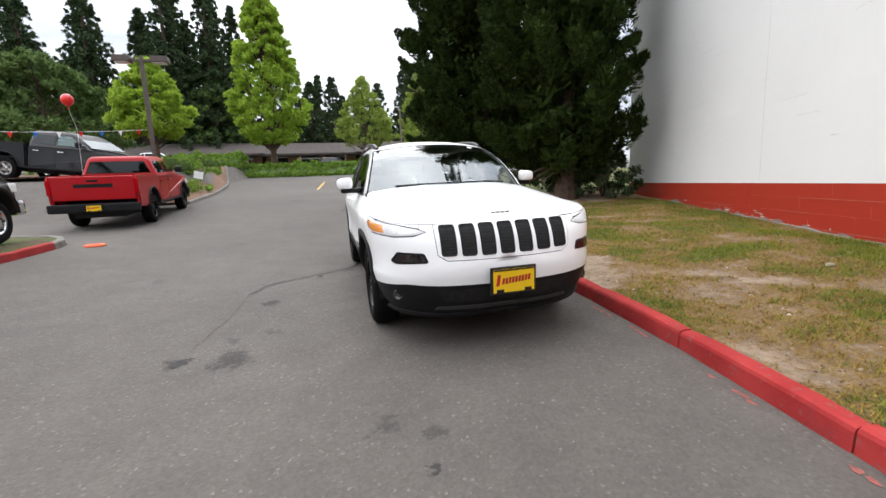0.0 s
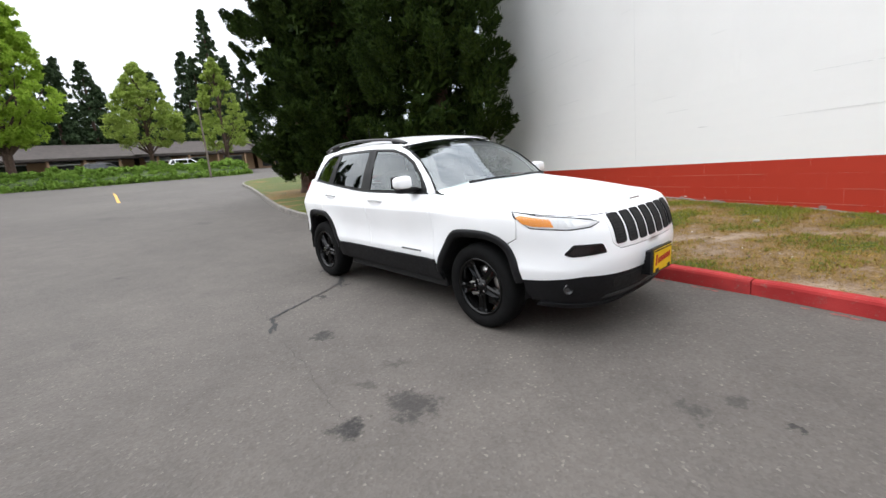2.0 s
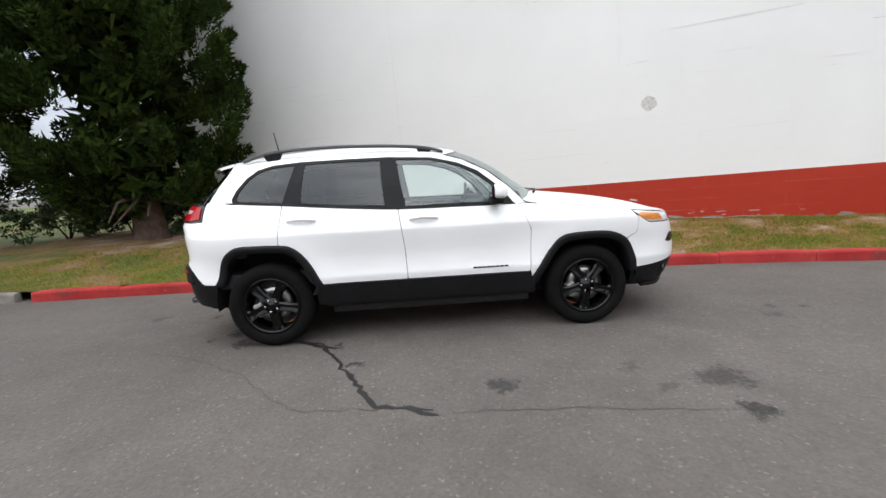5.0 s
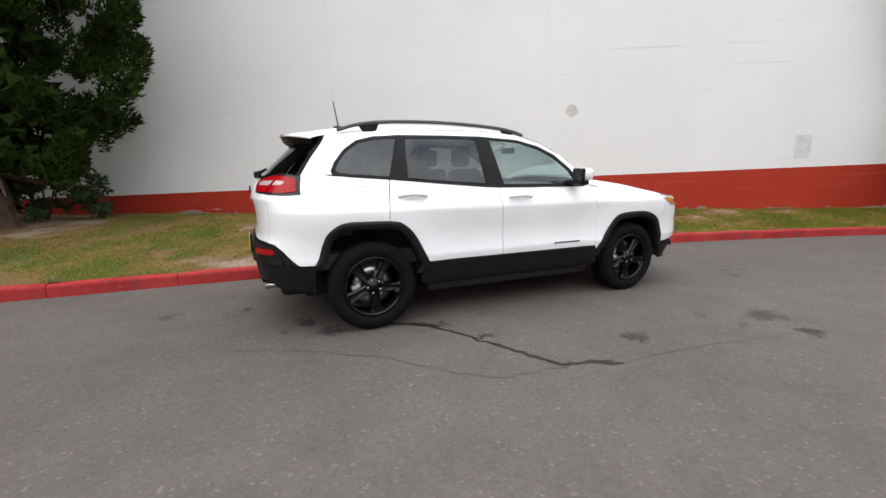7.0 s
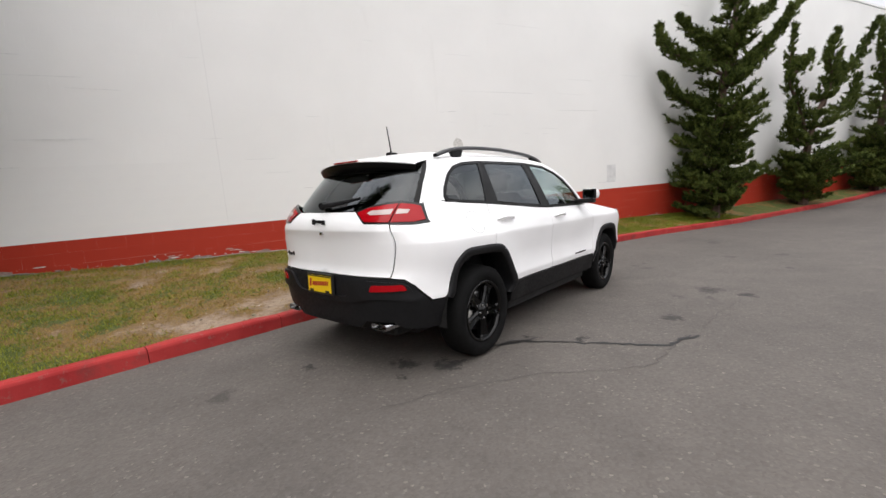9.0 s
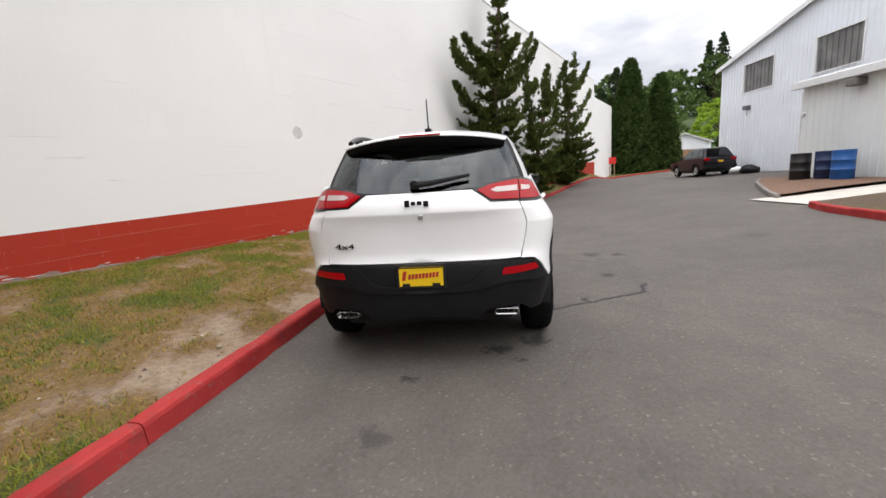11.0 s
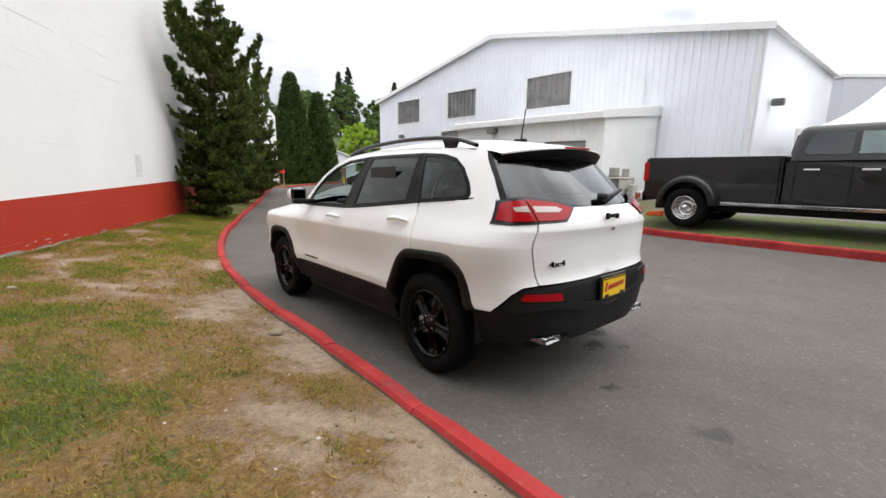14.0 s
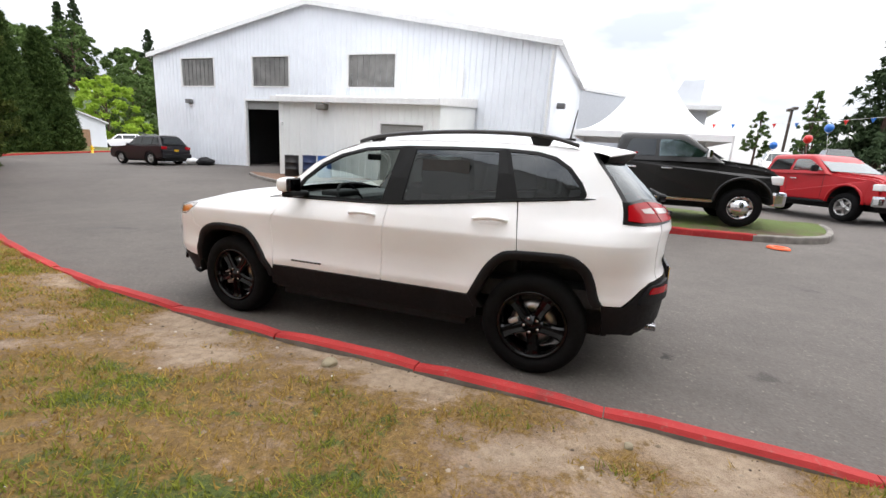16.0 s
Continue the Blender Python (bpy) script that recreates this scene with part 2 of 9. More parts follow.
IVY = leaf_material("ivy_leaves", (0.11, 0.20, 0.03), (0.27, 0.40, 0.075), thin=0.3)
# darkened ivy green for the bank: shade beneath the leaves, put into colour
IVY_SHADE = simple("ivy_shade_green", (0.055, 0.085, 0.022), 0.9, 0, 0.4, 9.0, 0.6)
GRASS = leaf_material("grass_blades", (0.090, 0.125, 0.014), (0.32, 0.33, 0.055), thin=0.5)
STRAW = leaf_material("dry_straw", (0.16, 0.095, 0.018), (0.42, 0.28, 0.075), thin=0.3)


# ---- mesh tools ----
def part(name, bm, material, parent=None, label="", smooth=False):
    """Links a bmesh as one mesh object, under a thing or a part."""
    me = bpy.data.meshes.new(name)
    bm.to_mesh(me)
    bm.free()
    for mt in material if isinstance(material, (list, tuple)) else [material]:
        me.materials.append(mt)
    if smooth:
        me.polygons.foreach_set("use_smooth", [True] * len(me.polygons))
    ob = new(name, me)
    if parent:
        ob.parent = parent
    return tagged(ob, label)


def thing(name, m, label, category, group="", kind=""):
    ob = new(name)
    ob.empty_display_size = 0.2
    ob.matrix_world = m
    return tagged(ob, label, category, group, kind)


def box(x0, y0, z0, x1, y1, z1, bevel=0.0, bm=None, segs=2):
    bm = bm or bmesh.new()
    r = bmesh.ops.create_cube(bm, size=1.0, matrix=Matrix.Translation(((x0 + x1) / 2, (y0 + y1) / 2, (z0 + z1) / 2)) @ Matrix.Diagonal((x1 - x0, y1 - y0, z1 - z0, 1)))
    if bevel:
        edges = list({e for v in r["verts"] for e in v.link_edges})
        bmesh.ops.bevel(bm, geom=edges, offset=bevel, segments=segs, affect="EDGES", profile=0.6)
    return bm


def tube(points, radii, sides=8, bm=None, cap=True):
    """A tube along points, with a radius for each."""
    bm = bm or bmesh.new()
    pts = [Vector(p) for p in points]
    rings = []
    for i, p in enumerate(pts):
        d = (pts[min(i + 1, len(pts) - 1)] - pts[max(i - 1, 0)]).normalized()
        a = d.cross(Vector((0.31, 0.17, 0.93))).normalized() if abs(d.z) < 0.95 else d.cross(Vector((1, 0.1, 0))).normalized()
        b = d.cross(a)
        r = radii[i] if isinstance(radii, (list, tuple)) else radii
        rings.append([bm.verts.new(p + r * (math.cos(k * math.tau / sides) * a + math.sin(k * math.tau / sides) * b)) for k in range(sides)])
    for q, s in zip(rings, rings[1:]):
        for k in range(sides):
            bm.faces.new((q[k], q[(k + 1) % sides], s[(k + 1) % sides], s[k]))
    if cap:
        bm.faces.new(rings[0][::-1])
        bm.faces.new(rings[-1])
    bmesh.ops.recalc_face_normals(bm, faces=bm.faces[:])
    return bm


def prism(outline, axis, a, b, bevel=0.0, bm=None):
    """A flat outline pushed out along an axis, from a to b. outline: pairs in the other two axes, in order."""
    bm = bm or bmesh.new()
    at = {"x": lambda p, v: (v, p[0], p[1]), "y": lambda p, v: (p[0], v, p[1]), "z": lambda p, v: (p[0], p[1], v)}[axis]
    lo = [bm.verts.new(at(p, a)) for p in outline]
    hi = [bm.verts.new(at(p, b)) for p in outline]
    made = [bm.faces.new(lo), bm.faces.new(hi[::-1])]
    n = len(outline)
    made += [bm.faces.new((lo[i], hi[i], hi[(i + 1) % n], lo[(i + 1) % n])) for i in range(n)]
    bmesh.ops.recalc_face_normals(bm, faces=made)
    if bevel:
        bmesh.ops.bevel(bm, geom=list({e for f in made for e in f.edges}), offset=bevel, segments=2, affect="EDGES")
    return bm


def sheet(rows, flip=False):
    """A sheet of quads from equal rows of points."""
    bm = bmesh.new()
    vs = [[bm.verts.new(p) for p in row] for row in rows]
    for q, s in zip(vs, vs[1:]):
        for k in range(len(q) - 1):
            f = (q[k], q[k + 1], s[k + 1], s[k])
            bm.faces.new(f[::-1] if flip else f)
    return bm


def flat_mesh(name, verts, faces, material, parent=None):
    me = bpy.data.meshes.new(name)
    me.from_pydata(verts, [], faces)
    me.materials.append(material)
    me.update()
    ob = new(name, me)
    ob.parent = parent
    return ob


def smoothstep(v, a, b):
    t = min(1.0, max(0.0, (v - a) / (b - a)))
    return t * t * (3 - 2 * t)


def resample(points, step):
    out, carry = [Vector(points[0])], 0.0
    pts = [Vector(p) for p in points]
    # Catmull-Rom through the corners, then even steps
    fine = []
    for i in range(len(pts) - 1):
        p0, p1, p2, p3 = pts[max(i - 1, 0)], pts[i], pts[i + 1], pts[min(i + 2, len(pts) - 1)]
        for k in range(20):
            t = k / 20
            fine.append(0.5 * (2 * p1 + (p2 - p0) * t + (2 * p0 - 5 * p1 + 4 * p2 - p3) * t * t + (3 * p1 - p0 - 3 * p2 + p3) * t ** 3))
    fine.append(pts[-1])
    for a, b in zip(fine, fine[1:]):
        d = (b - a).length
        while carry + d >= step and d > 1e-9:
            a = a + (b - a) * ((step - carry) / d)
            d, carry = (b - a).length, 0.0
            out.append(a.copy())
        carry += d
    return out


# ---- the lie of the land ----
def land(x, y):
    hill = min(11.0, 0.22 * max(0.0, -y - 60.0)) * smoothstep(-x, -30.0, 10.0)
    y = max(-75.0, min(75.0, y))
    x = max(-32.0, x)
    z = 0.034 * y + 0.035 * max(0.0, y - 5.5) + 0.010 * max(-3.0, min(3.0, x))
    z += 0.048 * max(0.0, -x - 4.8) * (1 - 1.05 * smoothstep(y, 1.5, 7.5))
    z += 0.08 * smoothstep(-x, 3.6, 6.0) * (1 - smoothstep(y, 5.0, 8.0))
    z += 1.1 * smoothstep(y, 9.5, 13.5) * smoothstep(-x, 8.1, 9.2)
    z += 0.035 * max(0.0, -y - 12.0) * smoothstep(x, -13.0, -7.0)
    return z + hill


WALL_A, WALL_D = Vector((1.42, -9.28)), Vector((0.4044, 0.9146))
WALL_N = Vector((-0.9146, 0.4044))  # out of the wall, towards the road


def on_wall(s, off=0.0):
    return WALL_A + s * WALL_D + off * WALL_N


def axis_steps(lo, a, b, hi, fine, coarse):
    v, out = lo, []
    while v < hi:
        out.append(v)
        near = a <= v < b
        v += fine if near else max(fine, min(coarse, 0.25 * min(abs(v - a), abs(v - b)) + fine))
        if v > a > out[-1]:
            v = a
    out.append(hi)
    return out


gx, gy = axis_steps(-700, -22, 14, 700, 0.6, 60), axis_steps(-700, -32, 46, 700, 0.6, 60)
verts = [(x, y, land(x, y)) for y in gy for x in gx]
faces = [(j * len(gx) + i, j * len(gx) + i + 1, (j + 1) * len(gx) + i + 1, (j + 1) * len(gx) + i) for j in range(len(gy) - 1) for i in range(len(gx) - 1)]
ground = flat_mesh("ground", verts, faces, ASPHALT)
ground.data.materials.append(FAR_GREEN)
for p in ground.data.polygons:
    c = p.center
    p.material_index = 1 if (c.y > 80 or c.y < -62 or abs(c.x) > 70) else 0
    p.use_smooth = True
tagged(ground, "grey worn asphalt of a car lot, stained and cracked", "ground", kind="structure")

KERB_RED = [(1.37, 5.3), (1.36, 4.8), (1.33, 3.5), (1.29, 2.5), (1.25, 1.5), (1.23, 0.5), (1.23, -0.5), (1.205, -1.3), (1.16, -2.1), (1.08, -2.9), (0.91, -4.0), (0.70, -5.0), (0.42, -6.2), (0.12, -7.3), (-0.30, -8.7), (-0.95, -10.5), (-1.55, -12.3), (-2.22, -14.0), (-4.25, -19.0), (-6.25, -24.0), (-8.4, -29.0), (-10.5, -34.0), (-12.4, -38.6), (-14.0, -41.2), (-16.5, -42.6), (-20.5, -43.8), (-28.0, -45.6)]
KERB_GREY = [(13.0, 28.6), (9.0, 27.8), (6.5, 26.4), (5.2, 24.6), (4.5, 22.5), (3.9, 19.5), (2.95, 15.4), (1.93, 11.1), (1.45, 8.4), (1.375, 6.3), (1.37, 5.3)]
ISLAND = [(-9.4, 6.6), (-8.4, 6.4), (-7.4, 6.05), (-6.7, 5.65), (-6.3, 5.1), (-6.1, 4.45), (-6.06, 3.2), (-6.15, 1.6), (-6.25, 0.3), (-6.48, -0.9), (-6.65, -2.3), (-6.95, -4.2), (-7.3, -5.2)]
BED_KERB = [(-7.9, -7.2), (-8.5, -8.6), (-9.6, -10.8), (-10.7, -12.9), (-11.7, -14.3)]
SHRUB_KERB = [(-6.45, 14.2), (-6.5, 16.5), (-6.65, 20.0), (-7.4, 26.5), (-8.6, 33.0), (-9.6, 38.0)]


def kerb(name, line, material, inside, label, piece=1.15, height=0.14, width=0.125):
    """A kerb along a line at the road's edge, laid in pieces with open joints; inside: +1 where its back lies to the right of the line."""
    root = thing(name, Matrix(), label, "kerb", kind="structure")
    step = 0.23
    pts = resample(line, step)
    per = max(2, round(piece / step))
    prof = [(0.0, -0.12), (0.004, height - 0.03), (0.012, height - 0.010), (0.032, height), (width - 0.02, height + 0.002), (width, height - 0.02), (width, -0.05)]
    for k, i in enumerate(range(0, len(pts) - 1, per)):
        run = pts[i:min(i + per, len(pts) - 1) + 1]
        jog, lift = random.uniform(-0.008, 0.008), random.uniform(-0.006, 0.006)
        rows = []
        n = len(run)
        for j, p in enumerate(run):
            a, b = pts[max(i + j - 1, 0)], pts[min(i + j + 1, len(pts) - 1)]
            d = (b - a).normalized()
            out = Vector((d.y, -d.x)) * inside
            q = p + d * (0.004 if j == 0 else -0.004 if j == n - 1 else 0)
            z = land(q.x, q.y) + lift
            chip = 0.012 if j in (0, n - 1) else 0.0
            rows.append([(*(q + out * (u + jog + (chip if 0 < m < 4 else 0)))[:2], z + v - (chip if 0 < m < 6 else 0)) for m, (u, v) in enumerate(prof)])
        bm = sheet(rows, flip=inside < 0)
        for row, rev in ((rows[0], False), (rows[-1], True)):
            vs = [bm.verts.new(p) for p in row]
            bm.faces.new(vs[::-1] if rev else vs)
        bmesh.ops.recalc_face_normals(bm, faces=bm.faces[:])
        if material is RED_PAINT:
            # the paint stops short of the back edge
            for f in bm.faces:
                c = f.calc_center_median()
                k = min(range(n), key=lambda j: (run[j] - c.xy).length)
                a, b = pts[max(i + k - 1, 0)], pts[min(i + k + 1, len(pts) - 1)]
                d = (b - a).normalized()
                if (c.xy - run[k]).dot(Vector((d.y, -d.x)) * inside) > width - 0.0035 + jog:
                    f.material_index = 1
        part("kerb_stone", bm, [material, CONCRETE] if material is RED_PAINT else material, root)
    return root


# ---- structure ----
def strip_height(f):
    return 0.128 + 0.187 * smoothstep(f, 0.0, 0.9)


def grow(x, y, d):
    """How well the turf grows at a place d metres from the kerb: bare where feet tread, greener by the wall."""
    v = 0.535 + 0.30 * noise.noise(Vector((x * 0.8, y * 0.8, 3.0))) + 0.46 * noise.noise(Vector((x * 1.9, y * 1.9, 9.0))) + 0.36 * noise.noise(Vector((x * 4.3, y * 4.3, 5.0)))
    bare = (1 - smoothstep(d + 0.35 * noise.noise(Vector((x * 1.1, y * 1.1, 7.0))), 0.25, 1.25)) * smoothstep(y, -3.3, -0.8) * (1 - 0.55 * smoothstep(y, 2.2, 3.4))
    far = 0.18 * smoothstep(-y, 7.0, 11.0) + 0.20 * smoothstep(y, 2.4, 4.0) 
    worn = 0.16 * math.exp(-(((x - 2.5) / 0.9) ** 2 + ((y + 3.2) / 1.6) ** 2)) - 0.12 * smoothstep(y, 5.0, 8.0)
    for cx, cy, r in ((4.25, 13.1, 1.5), (4.95, 10.6, 1.5), (5.75, 6.3, 2.3)):
        # needles and shade keep the ground bare round the trunks
        worn += 0.60 * math.exp(-((x - cx) ** 2 + (y - cy) ** 2) / r ** 2)
    return v - 0.30 * bare + far - worn


VERGE = resample(KERB_GREY, 0.2)[:-1] + resample(KERB_RED, 0.2)
COLS = 25
rows, grown = [], []
for i, p in enumerate(VERGE):
    a, b = VERGE[max(i - 2, 0)], VERGE[min(i + 2, len(VERGE) - 1)]
    d = (b - a).normalized()
    q = p + Vector((-d.y, d.x)) * 0.107
    s = (q - WALL_A).dot(WALL_D)
    if s > 17.9:
        far = q + Vector((16.0 + 0.6 * (s - 17.9), -2.0))
    elif s < -28.6:
        far = q + Vector((9.0, -2.0 + 0.9 * (s + 28.6)))
    else:
        far = on_wall(s, -0.1)
    row = []
    for k in range(COLS):
        f = k / (COLS - 1)
        x, y = q.x + (far.x - q.x) * f, q.y + (far.y - q.y) * f
        base = land(p.x, p.y) * (1 - f) + land(x, y) * f
        dist = (far - q).length * f
        g = grow(x, y, dist) + 0.07 * smoothstep(f, 0.72, 0.95)
        dip = 0.034 * smoothstep(y, -4.5, -2.0) * (1 - smoothstep(y, 1.8, 3.6)) * (1 - smoothstep(dist, 0.08, 0.7))
        row.append((x, y, base - dip + strip_height(f) + 0.03 * noise.noise(Vector((x * 1.3, y * 1.3, 0))) + 0.012 * noise.noise(Vector((x * 5, y * 5, 2)))))
        grown.append(g)
    rows.append(row)
VERGE_ROWS = rows
verge = part("verge", sheet(rows), TURF, smooth=True)
verge.data.attributes.new("grow", "FLOAT", "POINT").data.foreach_set("value", grown)
tagged(verge, "patchy grass verge with bare soil and dry straw", "grass", kind="structure")

kerb("kerb_red", KERB_RED, RED_PAINT, -1, "red painted concrete kerb, chipped and scuffed")
kerb("kerb_grey", KERB_GREY, CONCRETE, -1, "bare grey concrete kerb along the verge")


def verge_z(x, y):
    best, z = 1e9, 0.2
    for row in VERGE_ROWS:
        if abs(row[0][1] - y) > 8:
            continue
        for p in row:
            d = (p[0] - x) ** 2 + (p[1] - y) ** 2
            if d < best:
                best, z = d, p[2]
    return z


def bed(name, line, back, material, label, category, lift=0.11):
    """A raised bed: its edge along a kerb line, and the back line point by point."""
    pts = resample(line, 0.5)
    n = len(pts)
    bk = resample(back, 0.05)
    rows = []
    for i, p in enumerate(pts):
        e = bk[round(i * (len(bk) - 1) / (n - 1))]
        rows.append([(p.x + (e.x - p.x) * f, p.y + (e.y - p.y) * f, land(p.x + (e.x - p.x) * f, p.y + (e.y - p.y) * f) + lift + (0.03 if 0.2 < f < 0.9 else 0)) for f in (0.02, 0.1, 0.3, 0.5, 0.7, 0.9, 1.0)])
    ob = part(name, sheet(rows), material, smooth=True)
    bm = bmesh.new()
    bm.from_mesh(ob.data)
    bmesh.ops.recalc_face_normals(bm, faces=bm.faces[:])
    if sum(f.normal.z for f in bm.faces) < 0:
        bmesh.ops.reverse_faces(bm, faces=bm.faces[:])
    bm.to_mesh(ob.data)
    bm.free()
    return tagged(ob, label, category, kind="structure")


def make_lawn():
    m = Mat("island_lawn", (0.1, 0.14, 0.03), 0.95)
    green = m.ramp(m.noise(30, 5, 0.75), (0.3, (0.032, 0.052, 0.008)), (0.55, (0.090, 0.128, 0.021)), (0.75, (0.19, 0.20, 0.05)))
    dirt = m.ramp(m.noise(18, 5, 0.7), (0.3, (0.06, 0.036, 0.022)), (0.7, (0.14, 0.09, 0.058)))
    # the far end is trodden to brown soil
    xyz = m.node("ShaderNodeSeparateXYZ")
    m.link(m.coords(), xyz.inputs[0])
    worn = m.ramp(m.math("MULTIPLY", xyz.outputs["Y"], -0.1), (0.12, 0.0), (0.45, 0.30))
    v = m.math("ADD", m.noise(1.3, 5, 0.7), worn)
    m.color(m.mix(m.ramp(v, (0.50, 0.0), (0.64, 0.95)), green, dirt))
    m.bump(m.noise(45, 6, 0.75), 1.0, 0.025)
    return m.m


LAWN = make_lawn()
ISL_RED, ISL_GREY = ISLAND[5:], ISLAND[:6] + [(-6.09, 4.32)]
kerb("kerb_island", ISL_RED, RED_PAINT, 1, "red painted kerb round the grass island")
kerb("kerb_island_end", ISL_GREY, CONCRETE, 1, "grey concrete kerb at the island's rounded end")
kerb("kerb_bed", BED_KERB, CONCRETE, 1, "grey concrete kerb of the mulch bed")
kerb("kerb_shrubs", SHRUB_KERB, CONCRETE, -1, "grey concrete kerb of the shrub bed")
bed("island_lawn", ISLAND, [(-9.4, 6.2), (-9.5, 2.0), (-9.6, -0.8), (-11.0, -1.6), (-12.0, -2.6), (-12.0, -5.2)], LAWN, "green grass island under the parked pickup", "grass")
bed("mulch_bed", BED_KERB, [(-12.0, -7.7), (-12.05, -13.8), (-12.1, -14.2)], BARK_DIRT, "brown bark mulch bed beside the annex", "planting bed")
bed("shrub_bed", SHRUB_KERB, [(-16.0, 14.0), (-16.0, 24.0), (-17.0, 38.0)], BARK_DIRT, "dark mulch bed with low green shrubs", "planting bed")

# concrete apron before the shutter, laid a little above the lot
rows = [[(x, y, land(x, y) + 0.03 + 0.05 * smoothstep(-x, 8, 12)) for x in (-7.45, -8.5, -9.7, -10.9, -12.08)] for y in (-7.5, -6.9, -6.2, -5.3)]
tagged(part("apron", sheet(rows, flip=True), PALE_CONCRETE), "pale concrete apron before the grey shutter", "pavement", kind="structure")


def wall_point(s, out, z):
    p = on_wall(s, out)
    return (p.x, p.y, z)


WALL_TOP, BAND_TOP, WALL_BASE = 7.85, 0.95, -1.65
S0, S1 = -28.5, 18.0
BLOCK_L, BLOCK_H = 0.4064, 0.2032


def slab(s0, s1, o0, o1, z0, z1):
    bm = bmesh.new()
    vs = [bm.verts.new(wall_point(s, o, z)) for z in (z0, z1) for o in (o0, o1) for s in (s0, s1)]
    for f in ((0, 1, 3, 2), (4, 6, 7, 5), (0, 4, 5, 1), (2, 3, 7, 6), (0, 2, 6, 4), (1, 5, 7, 3)):
        bm.faces.new([vs[i] for i in f])
    bmesh.ops.recalc_face_normals(bm, faces=bm.faces[:])
    return bm


wall_store = part("wall_store", slab(S0, S1, -0.3, -0.003, WALL_BASE, WALL_TOP), WALL_WHITE)
tagged(wall_store, "tall white painted block wall with a red painted base band", "wall", kind="structure")
tagged(part("wall_store_end", slab(S1 - 0.3, S1, -14.0, -0.31, WALL_BASE, WALL_TOP), WALL_WHITE), "white block end wall of the store", "wall", kind="structure")
tagged(part("wall_store_far", slab(S0 - 10.2, S0 - 0.02, -0.3, -0.04, WALL_BASE - 1, 6.55), WALL_WHITE), "lower white block wall beyond the tall one", "wall", kind="structure")
tagged(part("coping", slab(S0, S1, -0.34, 0.03, WALL_TOP + 0.004, WALL_TOP + 0.09), TRIM_WHITE), "thin metal coping along the wall's top", "trim", kind="structure")
tagged(part("store_roof", slab(S0 + 0.1, S1 - 0.4, -14.0, -0.35, WALL_TOP - 0.5, WALL_TOP - 0.3), PALE_CONCRETE), "flat roof behind the wall", "roof", kind="structure")


def lay_blocks():
    """Painted blocks on the wall's face, in running bond; those beside the car are objects of their own."""
    zs = []
    z = BAND_TOP
    while z < WALL_TOP - 0.02:
        zs.append((z, min(z + BLOCK_H, WALL_TOP), False))
        z += BLOCK_H
    z = BAND_TOP
    while z > -0.75:
        zs.append((z - BLOCK_H, z, True))
        z -= BLOCK_H
    gap, bev = 0.0002, 0.0011
    loose = {False: ([], []), True: ([], [])}
    shared = {}
    count = 0
    for row, (z0, z1, red) in enumerate(sorted(zs)):
        s = S0 + (0.5 * BLOCK_L if row % 2 else 0.0) - BLOCK_L
        while s < S1:
            a, b = max(s, S0), min(s + BLOCK_L, S1)
            s += BLOCK_L
            if b - a < 0.05:
                continue
            whole = b - a > BLOCK_L - 0.001 and z1 - z0 > BLOCK_H - 0.001
            near = whole and 3.0 < a < 13.6 and -0.1 < z0 < 2.1
            rim = [(gap, gap), (b - a - gap, gap), (b - a - gap, z1 - z0 - gap), (gap, z1 - z0 - gap)]
            face = [(u + (bev if u < (b - a) / 2 else -bev), v + (bev if v < (z1 - z0) / 2 else -bev)) for u, v in rim]
            if near and count < 298:
                count += 1
                key = red
                if key not in shared:
                    me = bpy.data.meshes.new("block")
                    vs = [(u, 0.0, v) for u, v in rim] + [(u, -0.0006, v) for u, v in face]
                    me.from_pydata(vs, [], [(4, 5, 6, 7)] + [(i, (i + 1) % 4, 4 + (i + 1) % 4, 4 + i) for i in range(4)])
                    me.materials.append(WALL_RED if red else WALL_WHITE)
                    me.update()
                    shared[key] = me
                ob = new("block", shared[key])
                p = on_wall(b, -0.002 + random.uniform(-0.0002, 0.0002))
                # local x runs along the wall towards -s, local -y points out to the road
                ob.matrix_world = Matrix(((-WALL_D.x, -WALL_N.x, 0, p.x), (-WALL_D.y, -WALL_N.y, 0, p.y), (0, 0, 1, z0), (0, 0, 0, 1)))
                ob.parent = wall_store
                continue
            vs, fs = loose[red]
            n = len(vs)
            j = random.uniform(-0.0002, 0.0002)
            for u, v in rim:
                vs.append(wall_point(b - u, -0.002 + j, z0 + v))
            for u, v in face:
                vs.append(wall_point(b - u, -0.0013 + j, z0 + v))
            fs.append((n + 4, n + 5, n + 6, n + 7))
            fs += [(n + i, n + (i + 1) % 4, n + 4 + (i + 1) % 4, n + 4 + i) for i in range(4)]
    for red, name in ((False, "white_blocks"), (True, "red_blocks")):
        ob = flat_mesh(name, *loose[red], WALL_RED if red else WALL_WHITE, wall_store)
        tagged(ob, "red painted blocks of the base band" if red else "", kind="stuff")


# ---- the warehouse across the lot ----
FX = -16.4
BY0, BY1, EAVE, RIDGE, RY = -27.0, -1.4, 6.42, 8.76, -14.6
WINDOWS = [(-24.5, -21.6), (-18.7, -15.9), (-12.15, -9.2)]
DOOR = (-19.2, -16.3)


